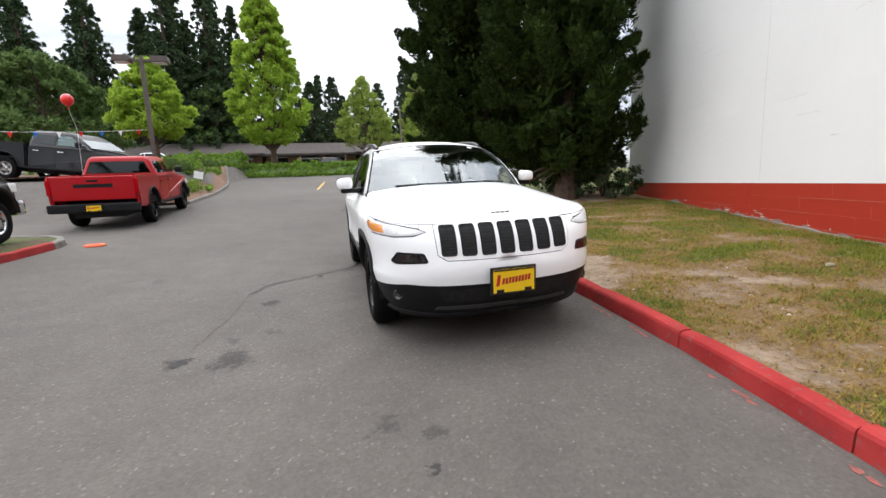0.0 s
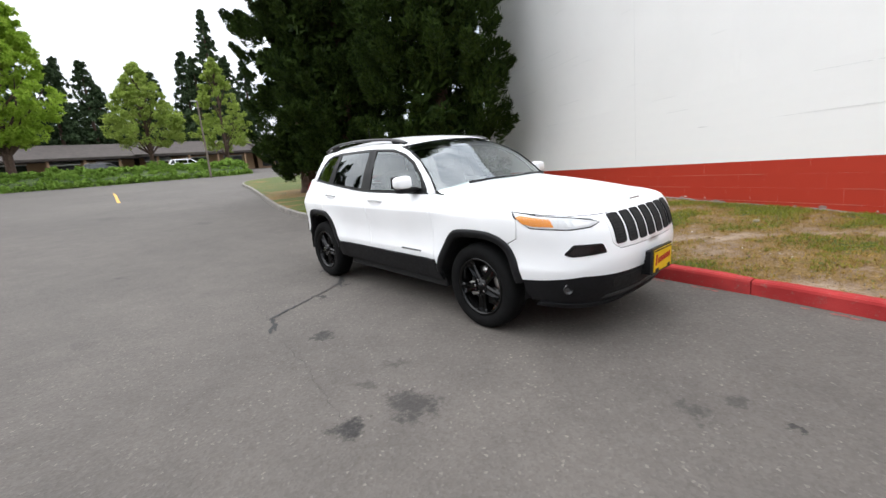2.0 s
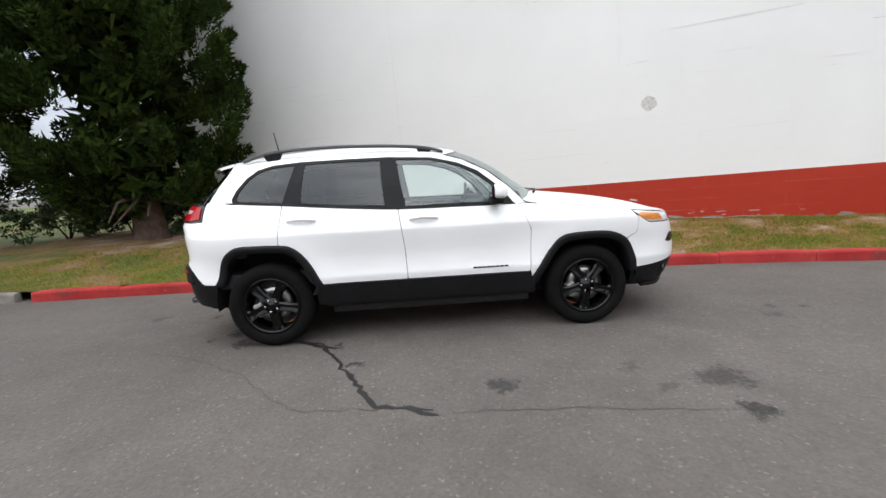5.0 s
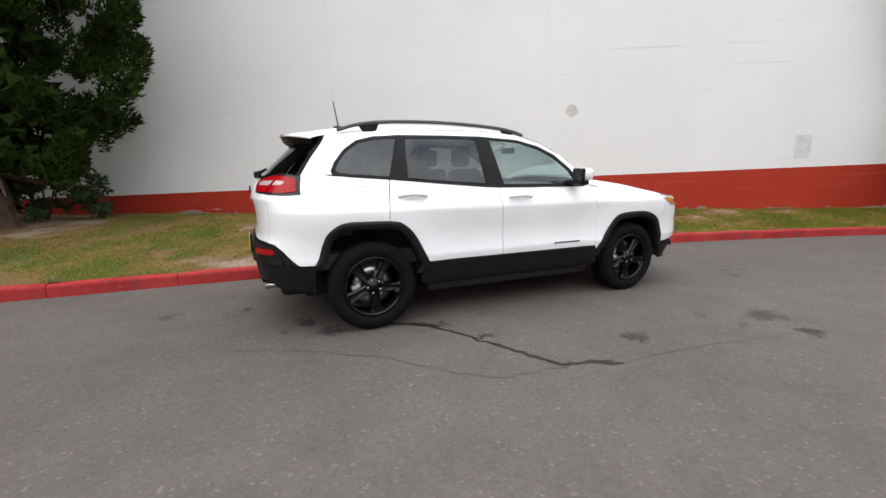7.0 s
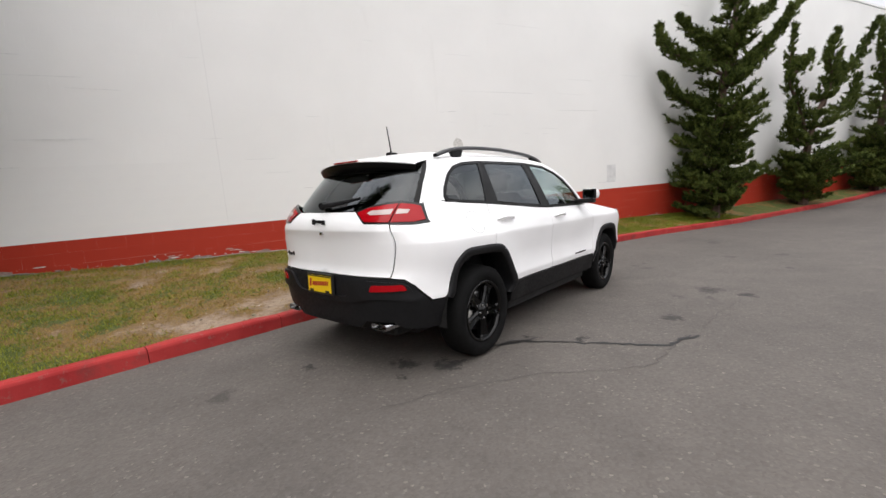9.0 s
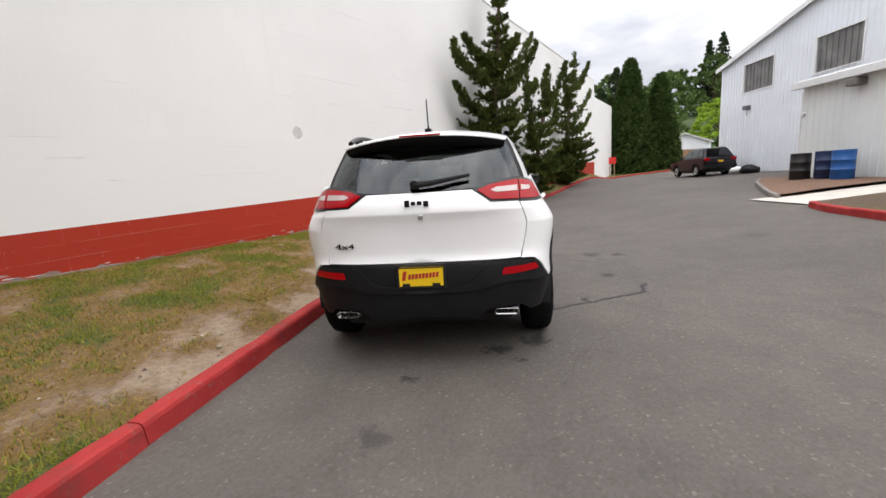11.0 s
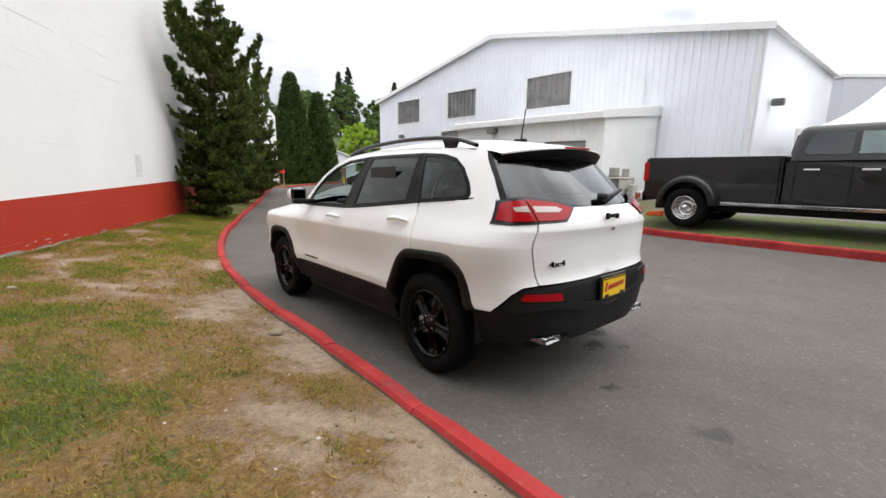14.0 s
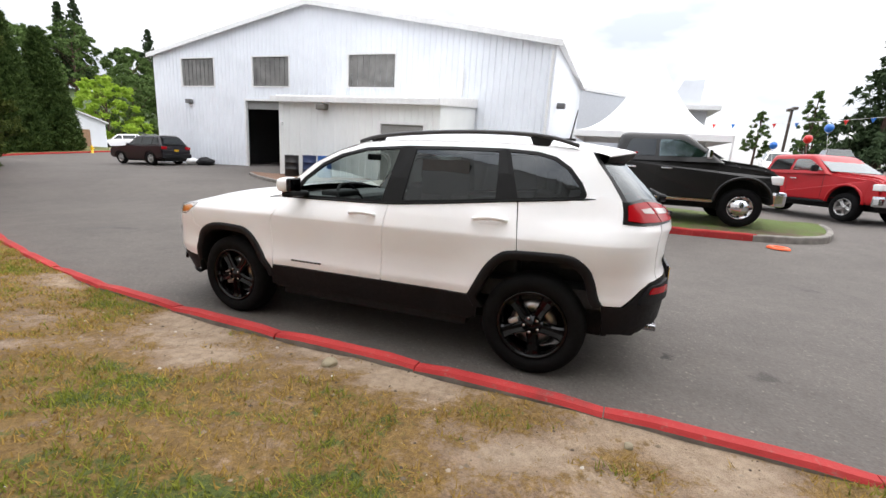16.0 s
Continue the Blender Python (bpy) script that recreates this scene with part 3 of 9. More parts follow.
def clad_front(root):
    """The gable front in upright ribbed strips, with real openings."""
    cuts = sorted({BY0, BY1, RY, *[v for w in WINDOWS for v in w], *DOOR})
    def top(y):
        return EAVE + (RIDGE - EAVE) * (1 - abs(y - RY) / ((RY - BY0) if y < RY else (BY1 - RY)))
    bm = bmesh.new()
    for y0, y1 in zip(cuts, cuts[1:]):
        spans = [(-1.2, None)]
        m = (y0 + y1) / 2
        for a, b in WINDOWS:
            if a <= m <= b:
                spans = [(-1.2 if not DOOR[0] <= m <= DOOR[1] else 3.75, 4.5), (6.2, None)]
        if DOOR[0] <= m <= DOOR[1] and spans[0][0] == -1.2:
            spans = [(3.75, spans[0][1])] + spans[1:]
        for z0, z1 in spans:
            n = max(1, round((y1 - y0) / 0.3))
            for k in range(n):
                a, b = y0 + (y1 - y0) * k / n, y0 + (y1 - y0) * (k + 1) / n
                w = b - a
                for (u0, x0), (u1, x1) in (((0, 0), (0.62 * w, 0)), ((0.62 * w, 0), (0.74 * w, 0.028)), ((0.74 * w, 0.028), (0.88 * w, 0.028)), ((0.88 * w, 0.028), (w, 0))):
                    ya, yb = a + u0, a + u1
                    ta, tb = (z1, z1) if z1 is not None else (top(ya), top(yb))
                    bm.faces.new([bm.verts.new(p) for p in ((FX + x0, ya, z0), (FX + x1, yb, z0), (FX + x1, yb, tb), (FX + x0, ya, ta))])
    return part("front_cladding", bm, CLADDING, root)


def warehouse():
    root = thing("warehouse", Matrix(), "white ribbed metal warehouse with an open workshop door", "building")
    clad_front(root)
    bx = -28.6
    part("side_wall", box(bx, BY1 - 0.2, -1.2, FX - 0.01, BY1 - 0.01, EAVE), CLADDING, root)
    part("side_wall", box(bx, BY0 + 0.01, -1.2, FX - 0.01, BY0 + 0.2, EAVE), CLADDING, root)
    part("rear_wall", box(bx - 0.2, BY0, -1.2, bx, BY1, EAVE), CLADDING, root)
    for y0, y1, z0, z1 in ((BY0 - 0.25, RY, EAVE - 0.05, RIDGE), (RY, BY1 + 0.25, RIDGE, EAVE - 0.05)):
        part("roof_slope", prism([(y0, z0 + 0.01), (y1, z1 + 0.01), (y1, z1 + 0.10), (y0, z0 + 0.10)], "x", bx - 0.3, FX + 0.25), TRIM_WHITE, root)
        part("bargeboard", prism([(y0, z0 - 0.14), (y1, z1 - 0.14), (y1, z1 + 0.11), (y0, z0 + 0.11)], "x", FX + 0.255, FX + 0.29), TRIM_WHITE, root)
    for a, b in WINDOWS:
        w = thing("window", Matrix(), "", "")
        w.parent = root
        fr = bmesh.new()
        for y0, z0, y1, z1 in ((a, 4.5, b, 4.56), (a, 6.14, b, 6.2), (a, 4.56, a + 0.12, 6.14), (b - 0.07, 4.56, b, 6.14)):
            box(FX - 0.1, y0, z0, FX + 0.05, y1, z1, bm=fr)
        part("window_frame", fr, TRIM_WHITE, w)
        n = round((b - a - 0.19) / 0.17)
        for k in range(n):
            y0 = a + 0.12 + (b - a - 0.19) * k / n
            part("pane", box(FX - 0.05 - 0.025 * (k % 2), y0 + 0.004, 4.56, FX - 0.02 - 0.025 * (k % 2), y0 + (b - a - 0.19) / n - 0.004, 6.14), PANEL_GREY, w)
    # the workshop behind the open door
    fr = bmesh.new()
    for y0, z0, y1, z1 in ((DOOR[0] - 0.1, -0.6, DOOR[0], 3.85), (DOOR[1], -0.6, DOOR[1] + 0.1, 3.85), (DOOR[0], 3.75, DOOR[1], 3.85)):
        box(FX - 0.12, y0, z0, FX + 0.06, y1, z1, bm=fr)
    part("door_frame", fr, TRIM_WHITE, root)
    part("rolled_shutter", box(FX - 0.25, DOOR[0], 3.3, FX - 0.13, DOOR[1], 3.74), GREY_DOOR, root)
    # a plain room; its darkness is put into the wall colour
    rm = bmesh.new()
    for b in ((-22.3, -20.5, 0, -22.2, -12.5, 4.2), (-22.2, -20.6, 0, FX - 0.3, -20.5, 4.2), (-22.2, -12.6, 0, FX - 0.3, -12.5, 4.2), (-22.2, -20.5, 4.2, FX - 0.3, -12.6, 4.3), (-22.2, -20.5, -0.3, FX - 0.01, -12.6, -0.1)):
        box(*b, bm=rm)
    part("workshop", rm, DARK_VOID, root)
    for y, z in ((-23.75, 3.62), (-1.15, 4.0)):
        part("wall_lamp", box(FX + 0.02 if y < -2 else -18.0, y - 0.2, z - 0.13, FX + 0.3 if y < -2 else -17.7, y + 0.2, z + 0.13, 0.05), simple("lamp_grey", (0.12, 0.12, 0.12), 0.5), root)
    part("flue", tube([(FX + 0.1, -5.6, 4.2), (FX + 0.1, -5.6, 5.4)], 0.05), TRIM_WHITE, root)
    part("downpipe", tube([(FX + 0.08, BY1 - 0.15, -0.3), (FX + 0.08, BY1 - 0.15, 6.1)], 0.06), TRIM_WHITE, root)
    return root


def annex():
    root = thing("annex", Matrix(), "low cream metal annex with a grey roller shutter", "building")
    ax, y0, y1, zt = -12.1, -12.78, -4.86, 3.38
    d0, d1 = -7.55, -5.5
    bm = bmesh.new()
    for a, b, z0 in ((y0, d0, -0.8), (d0, d1, 2.5), (d1, y1, -0.8)):
        n = max(1, round((b - a) / 0.31))
        for k in range(n):
            p, w = a + (b - a) * k / n, (b - a) / n
            for (u0, x0), (u1, x1) in (((0, 0), (0.7 * w, 0)), ((0.7 * w, 0), (0.79 * w, 0.02)), ((0.79 * w, 0.02), (0.91 * w, 0.02)), ((0.91 * w, 0.02), (w, 0))):
                bm.faces.new([bm.verts.new(q) for q in ((ax + x0, p + u0, z0), (ax + x1, p + u1, z0), (ax + x1, p + u1, zt), (ax + x0, p + u0, zt))])
    part("front_cladding", bm, CREAM_SHEET, root)
    side = [(FX + 0.04, -0.8), (ax - 0.01, -0.8), (ax - 0.01, zt + 0.04), (FX + 0.04, zt + 0.54)]
    part("end_wall", prism(side, "y", y1 - 0.12, y1 - 0.01), CREAM_SHEET, root)
    part("end_wall", prism(side, "y", y0 + 0.01, y0 + 0.12), CREAM_SHEET, root)
    part("roof", prism([(FX + 0.05, zt + 0.55), (ax + 0.2, zt + 0.02), (ax + 0.2, zt + 0.1), (FX + 0.05, zt + 0.66)], "y", y0 - 0.2, y1 + 0.04), TRIM_WHITE, root)
    part("gutter", box(ax + 0.21, y0 - 0.2, zt - 0.14, ax + 0.34, y1 + 0.04, zt + 0.1, 0.02), TRIM_WHITE, root)
    part("end_fascia", prism([(FX + 0.05, zt + 0.28), (ax + 0.34, zt - 0.14), (ax + 0.34, zt + 0.1), (FX + 0.05, zt + 0.66)], "y", y1 + 0.045, y1 + 0.075), TRIM_WHITE, root)
    ribs = bmesh.new()
    for k in range(30):
        y = y0 + (y1 - y0) * k / 29
        prism([(FX + 0.05, zt + 0.665), (ax + 0.2, zt + 0.105), (ax + 0.2, zt + 0.15), (FX + 0.05, zt + 0.71)], "y", y - 0.02, y + 0.02, bm=ribs)
    part("roof_ribs", ribs, TRIM_WHITE, root)
    sh = thing("shutter", Matrix(), "", "")
    sh.parent = root
    for k in range(16):
        z = 0.02 + 2.46 * k / 16
        part("slat", box(ax - 0.09, d0 + 0.06, z, ax - 0.05, d1 - 0.06, z + 0.1525, 0.003), GREY_DOOR, sh)
    fr = bmesh.new()
    for a, z0, b, z1 in ((d0 - 0.1, -0.3, d0 + 0.06, 2.6), (d1 - 0.06, -0.3, d1 + 0.1, 2.6), (d0 + 0.06, 2.5, d1 - 0.06, 2.6)):
        box(ax - 0.12, a, z0, ax + 0.04, b, z1, bm=fr)
    part("door_frame", fr, TRIM_WHITE, root)
    part("wall_lamp", box(ax + 0.025, -10.5, 2.95, ax + 0.35, -10.05, 3.2, 0.06), simple("lamp_case", (0.16, 0.15, 0.13), 0.5), root, "grey floodlight under the eave")
    part("vent_cap", tube([(ax + 0.02, -12.6, 2.35), (ax + 0.12, -12.6, 2.35)], 0.07, 12), TRIM_WHITE, root)
    return root


warehouse()
annex()


# ---- car materials ----
def car_paint(name, color, coat=1.0, rough=0.35):
    m = Mat(name, color, rough)
    lo, hi = tuple(c * 0.96 for c in color), tuple(min(1.0, c * 1.03) for c in color)
    m.color(m.ramp(m.noise(1.2, 3), (0.3, lo), (0.7, hi)))
    m.b.inputs["Specular IOR Level"].default_value = 0.25
    m.b.inputs["Coat Weight"].default_value = coat
    m.b.inputs["Coat Roughness"].default_value = 0.04
    return m.m


def glass_material(name, tint, clear, gloss=0.02, ior=1.6):
    """Thin glass: a tinted see-through pane with a glossy face."""
    m = Mat(name)
    t = m.t
    t.nodes.remove(m.b)
    tr = t.nodes.new("ShaderNodeBsdfTransparent")
    tr.inputs["Color"].default_value = (*[c * clear for c in tint], 1)
    gl = t.nodes.new("ShaderNodeBsdfGlossy")
    gl.inputs["Roughness"].default_value = gloss
    gl.inputs["Color"].default_value = (0.9, 0.95, 0.97, 1)
    # the gloss grows towards grazing angles, alike from within and without
    lw = t.nodes.new("ShaderNodeLayerWeight")
    lw.inputs["Blend"].default_value = 0.5
    f0 = ((ior - 1) / (ior + 1)) ** 2
    graze = m.math("MULTIPLY_ADD", m.math("POWER", lw.outputs["Facing"], 4.0), 1 - f0)
    graze.node.inputs[2].default_value = f0
    mx = t.nodes.new("ShaderNodeMixShader")
    t.links.new(graze, mx.inputs[0])
    t.links.new(tr.outputs[0], mx.inputs[1])
    t.links.new(gl.outputs[0], mx.inputs[2])
    t.links.new(mx.outputs[0], t.nodes["Material Output"].inputs["Surface"])
    return m.m


WHITE_CAR = car_paint("white_car_paint", (0.93, 0.93, 0.93), 0.6)
BLACK_CLAD = simple("black_cladding", (0.009, 0.009, 0.010), 0.55, 0, 0.2, 8.0, 0.1)
BLACK_CLAD.node_tree.nodes["Principled BSDF"].inputs["Specular IOR Level"].default_value = 0.22
GLOSS_BLACK = car_paint("gloss_black", (0.006, 0.006, 0.006), 0.25, 0.3)
RUBBER = simple("tyre_rubber", (0.006, 0.006, 0.006), 0.85, 0, 0.2, 10.0, 0.15)
RUBBER.node_tree.nodes["Principled BSDF"].inputs["Specular IOR Level"].default_value = 0.12
RIM_BLACK = car_paint("black_alloy", (0.003, 0.003, 0.003), 0.22, 0.12)
RIM_BLACK.node_tree.nodes["Principled BSDF"].inputs["Specular IOR Level"].default_value = 0.15
CALIPER = simple("caliper_alloy", (0.55, 0.54, 0.52), 0.35, 0.6, 0.1, 20.0)
CHROME = simple("chrome", (0.62, 0.62, 0.63), 0.12, 1.0, 0.04)
EXHAUST = simple("exhaust_steel", (0.30, 0.30, 0.31), 0.22, 1.0, 0.1)
BRAKE_METAL = simple("brake_metal", (0.42, 0.41, 0.40), 0.32, 1.0, 0.15, 20.0)
SEAL = simple("panel_seal", (0.006, 0.006, 0.006), 0.8)
TRIM_BLACK = simple("black_window_trim", (0.008, 0.008, 0.008), 0.4, 0, 0.1)
TRIM_BLACK.node_tree.nodes["Principled BSDF"].inputs["Specular IOR Level"].default_value = 0.25
GLASS_CLEAR = glass_material("windscreen_glass", (0.80, 0.92, 0.88), 0.60, ior=2.3)
GLASS_SIDE = glass_material("side_glass", (0.76, 0.92, 0.88), 0.80, ior=1.8)
GLASS_DARK = glass_material("privacy_glass", (0.75, 0.78, 0.78), 0.13, ior=1.6)
LENS_CLEAR = glass_material("lamp_lens", (1.0, 1.0, 1.0), 0.96, ior=1.3)
LAMP_RED = car_paint("red_lamp", (0.34, 0.002, 0.006), 0.3, 0.25)
TRIM_BLACK.node_tree.nodes["Principled BSDF"].inputs["Specular IOR Level"].default_value = 0.15
LAMP_RED.node_tree.nodes["Principled BSDF"].inputs["Specular IOR Level"].default_value = 0.12
LAMP_AMBER = car_paint("amber_lamp", (0.80, 0.30, 0.06), 1.0, 0.2)
LAMP_ROSE = car_paint("rose_lamp", (0.50, 0.42, 0.40), 0.8, 0.15)
LAMP_CLEAR = car_paint("pale_lamp", (0.85, 0.84, 0.83), 1.0, 0.15)
CABIN = simple("dark_upholstery", (0.030, 0.030, 0.031), 0.8, 0, 0.2, 10)
DASH = simple("grey_dashboard", (0.075, 0.078, 0.078), 0.65, 0, 0.12, 14)
CABIN_GREY = simple("grey_upholstery", (0.13, 0.13, 0.13), 0.8, 0, 0.15, 10)
PLATE_YELLOW = simple("yellow_plate", (0.85, 0.56, 0.01), 0.4, 0, 0.04)
PLATE_RED = simple("red_plate_ink", (0.45, 0.02, 0.02), 0.5)
PLATE_DARK = simple("plate_frame_black", (0.012, 0.012, 0.012), 0.4)


def table(rows):
    """A smooth curve through pairs."""
    xs, ys = [r[0] for r in rows], [r[1] for r in rows]

    def at(v):
        if v <= xs[0]:
            return ys[0]
        for i in range(len(xs) - 1):
            if v <= xs[i + 1]:
                t = (v - xs[i]) / (xs[i + 1] - xs[i])
                h = xs[i + 1] - xs[i]
                m0 = (ys[i + 1] - ys[i - 1]) / (xs[i + 1] - xs[i - 1]) if i else (ys[1] - ys[0]) / h
                m1 = (ys[i + 2] - ys[i]) / (xs[i + 2] - xs[i]) if i + 2 < len(xs) else (ys[i + 1] - ys[i]) / h
                return (2 * t ** 3 - 3 * t * t + 1) * ys[i] + (t ** 3 - 2 * t * t + t) * h * m0 + (3 * t * t - 2 * t ** 3) * ys[i + 1] + (t ** 3 - t * t) * h * m1
        return ys[-1]

    return at


# ---- the body's shape: lower body by (u, z), u runs along the side and on round the corners ----
half_width = table([(0.20, 0.80), (0.32, 0.845), (0.45, 0.885), (0.545, 0.908), (0.580, 0.911), (0.62, 0.906), (0.74, 0.907), (0.86, 0.920), (0.925, 0.9305), (0.945, 0.9315), (0.960, 0.929), (1.05, 0.903), (1.11, 0.880), (1.20, 0.842), (1.30, 0.800), (1.40, 0.752), (1.50, 0.697), (1.56, 0.650), (1.60, 0.60)])
nose = table([(0.22, 0.68), (0.32, 0.76), (0.45, 0.825), (0.56, 0.850), (0.64, 0.855), (0.72, 0.838), (0.84, 0.805), (0.92, 0.757), (0.97, 0.7), (1.02, 0.61)])
tail = table([(0.25, 0.60), (0.36, 0.66), (0.50, 0.685), (0.62, 0.690), (0.71, 0.680), (0.75, 0.656), (0.90, 0.656), (1.00, 0.668), (1.035, 0.681), (1.05, 0.680), (1.10, 0.666), (1.18, 0.615), (1.25, 0.55)])
Y0, LC, NF, NR = 1.5, 1.3, 3.1, 3.4
CREASES = (0.580, 0.945, 1.04)  # heights at which the sheet metal is folded


def taper(y, z):
    return (0.011 if y < 0 else 0.040) * (y / 1.5) ** 4 + 0.036 * ((y - 0.5) / 1.1) ** 2 * smoothstep(z, 0.95, 1.12)


def crease(y, z):
    """The flares over the wheels and the pressed hollow in the doors."""
    v = 0.0
    for c in (-1.35, 1.35):
        r = math.hypot((y - c), (z - 0.42) * 1.05)
        v += 0.016 * math.exp(-(((r - 0.47) / 0.12) ** 2))
    v -= 0.007 * math.exp(-(((z - 0.72) / 0.10) ** 2)) * math.exp(-(((y - 0.05) / 0.75) ** 4))
    return v


def lower(u, z, off=0.0):
    """A place on the right-hand body side, off metres outside it."""
    def raw(u, z):
        if abs(u) <= Y0:
            return Vector((-(half_width(z) - taper(u, z) + crease(u, z)), u, z))
        front = u < 0
        n, d = (NF, nose(z)) if front else (NR, tail(z))
        s = -1 if front else 1
        w = half_width(z) - taper(s * Y0, z) + crease(s * Y0, z)
        th = min(1.0, (abs(u) - Y0) / LC) * math.pi / 2
        return Vector((-w * max(0.0, math.cos(th)) ** (2 / n), s * (Y0 + d * math.sin(th) ** (2 / n)), z))
    p = raw(u, z)
    if off:
        e = 0.004
        a, b = raw(u + e, z) - raw(u - e, z), raw(u, z + e) - raw(u, z - e)
        nrm = b.cross(a)
        if nrm.length > 1e-9:
            nrm.normalize()
            if nrm.x * p.x + nrm.y * p.y * 0.3 < 0:
                nrm = -nrm
            p = p + nrm * off
    return p


def ux(x, z, front=True):
    """The u at which the front or rear reaches the half-width x."""
    s, n = (-1, NF) if front else (1, NR)
    w = half_width(z) - taper(s * Y0, z) + crease(s * Y0, z)
    th = math.acos(min(1.0, (x / w) ** (n / 2)))
    return s * (Y0 + LC * th / (math.pi / 2))


def uy(y, z):
    if abs(y) <= Y0:
        return y
    s = -1 if y < 0 else 1
    n, d = (NF, nose(z)) if y < 0 else (NR, tail(z))
    th = math.asin(min(1.0, ((abs(y) - Y0) / d) ** (n / 2)))
    return s * (Y0 + LC * th / (math.pi / 2))


def shrink(poly, g):
    """The outline drawn in by g."""
    n = len(poly)
    area = sum(poly[i][0] * poly[(i + 1) % n][1] - poly[(i + 1) % n][0] * poly[i][1] for i in range(n))
    s = 1 if area > 0 else -1
    out = []
    for i in range(n):
        p0, p1, p2 = Vector(poly[i - 1]), Vector(poly[i]), Vector(poly[(i + 1) % n])
        d1, d2 = (p1 - p0).normalized(), (p2 - p1).normalized()
        n1, n2 = Vector((-d1.y, d1.x)) * s, Vector((-d2.y, d2.x)) * s
        m = n1 + n2
        m = m / max(0.35, m.dot(m) / 2) if m.length > 1e-6 else n1
        out.append(tuple(p1 + m * g))
    return out


def rounded(poly, r=0.03, k=3):
    """The outline with its corners rounded."""
    out, n = [], len(poly)
    for i in range(n):
        p0, p1, p2 = Vector(poly[i - 1]), Vector(poly[i]), Vector(poly[(i + 1) % n])
        a, b = p0 - p1, p2 - p1
        ra, rb = min(r, a.length * 0.45), min(r, b.length * 0.45)
        qa, qb = p1 + a.normalized() * ra, p1 + b.normalized() * rb
        for j in range(k + 1):
            t = j / k
            out.append(tuple(qa * (1 - t) ** 2 + p1 * 2 * t * (1 - t) + qb * t * t))
    return out


def dense(poly, step):
    """The outline with its long edges split."""
    out = []
    for p, q in zip(poly, poly[1:] + poly[:1]):
        n = max(1, int(math.dist(p, q) / step))
        out += [(p[0] + (q[0] - p[0]) * k / n, p[1] + (q[1] - p[1]) * k / n) for k in range(n)]
    return out


def panel(poly, surf, off=0.0, gap=0.0022, cell=0.045, thick=0.016, both=False):
    """A pressed panel: an outline in (u, z), laid on a surface and given a returned edge. both: joined with its mirror image."""
    pts = shrink(poly, gap) if gap else list(poly)
    if both:
        pts = [(o[0], p[1]) if abs(abs(o[0]) - Y0 - LC) < 1e-6 else p for o, p in zip(poly, pts)]
    bm = bmesh.new()
    f = bm.faces.new([bm.verts.new((a, b, 0)) for a, b in pts])
    f.normal_update()
    bmesh.ops.triangulate(bm, faces=[f], ngon_method="EAR_CLIP")
    us, zs = [p[0] for p in pts], [p[1] for p in pts]
    for lo, hi, axis in ((min(us), max(us), 0), (min(zs), max(zs), 1)):
        n = int((hi - lo) / cell)
        for k in range(1, n + 1):
            co, no = [0, 0, 0], [0, 0, 0]
            co[axis], no[axis] = lo + (hi - lo) * k / (n + 1), 1
            bmesh.ops.bisect_plane(bm, geom=bm.verts[:] + bm.edges[:] + bm.faces[:], plane_co=co, plane_no=no, dist=1e-5)
    if surf is lower:
        for z in CREASES:
            for dz in (-0.008, 0.0, 0.008):
                if min(zs) + 0.02 < z + dz < max(zs) - 0.02:
                    bmesh.ops.bisect_plane(bm, geom=bm.verts[:] + bm.edges[:] + bm.faces[:], plane_co=(0, z + dz, 0), plane_no=(0, 1, 0), dist=1e-5)
    rim = [e for e in bm.edges if e.is_boundary and not (both and all(abs(abs(v.co.x) - Y0 - LC) < 1e-5 for v in e.verts))]
    flat = {v: (v.co.x, v.co.y) for v in bm.verts}
    back = {}
    for e in rim:
        for v in e.verts:
            if v not in back:
                u, z = flat[v]
                back[v] = (bm.verts.new(surf(u, z, off)), bm.verts.new(surf(u, z, off - thick)))
    for v, (u, z) in flat.items():
        v.co = surf(u, z, off)
    for e in rim:
        a, b = e.verts
        q = (back[a][0], back[b][0], back[b][1], back[a][1])
        lp = e.link_loops[0]
        bm.faces.new(q[::-1] if lp.vert == a else q)
    bmesh.ops.recalc_face_normals(bm, faces=bm.faces[:])
    # faces of the skin must look outwards
    skin = [f for f in bm.faces if all(v in flat for v in f.verts)]
    tot = sum((f.normal.dot(Vector((f.calc_center_median().x, f.calc_center_median().y * 0.4, 0.02))) for f in skin))
    if tot < 0:
        bmesh.ops.reverse_faces(bm, faces=bm.faces[:])
    if both:
        twin = bmesh.ops.duplicate(bm, geom=bm.verts[:] + bm.edges[:] + bm.faces[:])["geom"]
        for v in twin:
            if isinstance(v, bmesh.types.BMVert):
                v.co.x = -v.co.x
        bmesh.ops.reverse_faces(bm, faces=[g for g in twin if isinstance(g, bmesh.types.BMFace)])
        bmesh.ops.remove_doubles(bm, verts=[v for v in bm.verts if abs(v.co.x) < 0.004], dist=0.003)
    return bm


def mirrored(bm):
    for v in bm.verts:
        v.co.x = -v.co.x
    bmesh.ops.reverse_faces(bm, faces=bm.faces[:])
    return bm


def upper(y, z, off=0.0):
    """The cabin's side."""
    def raw(y, z):
        return Vector((-(half_width(z) - taper(y, z) + crease(y, z)), y, z))
    p = raw(y, z)
    if off:
        e = 0.004
        a, b = raw(y + e, z) - raw(y - e, z), raw(y, z + e) - raw(y, z - e)
        nrm = b.cross(a).normalized()
        p = p + (nrm if nrm.x < 0 else -nrm) * off
    return p


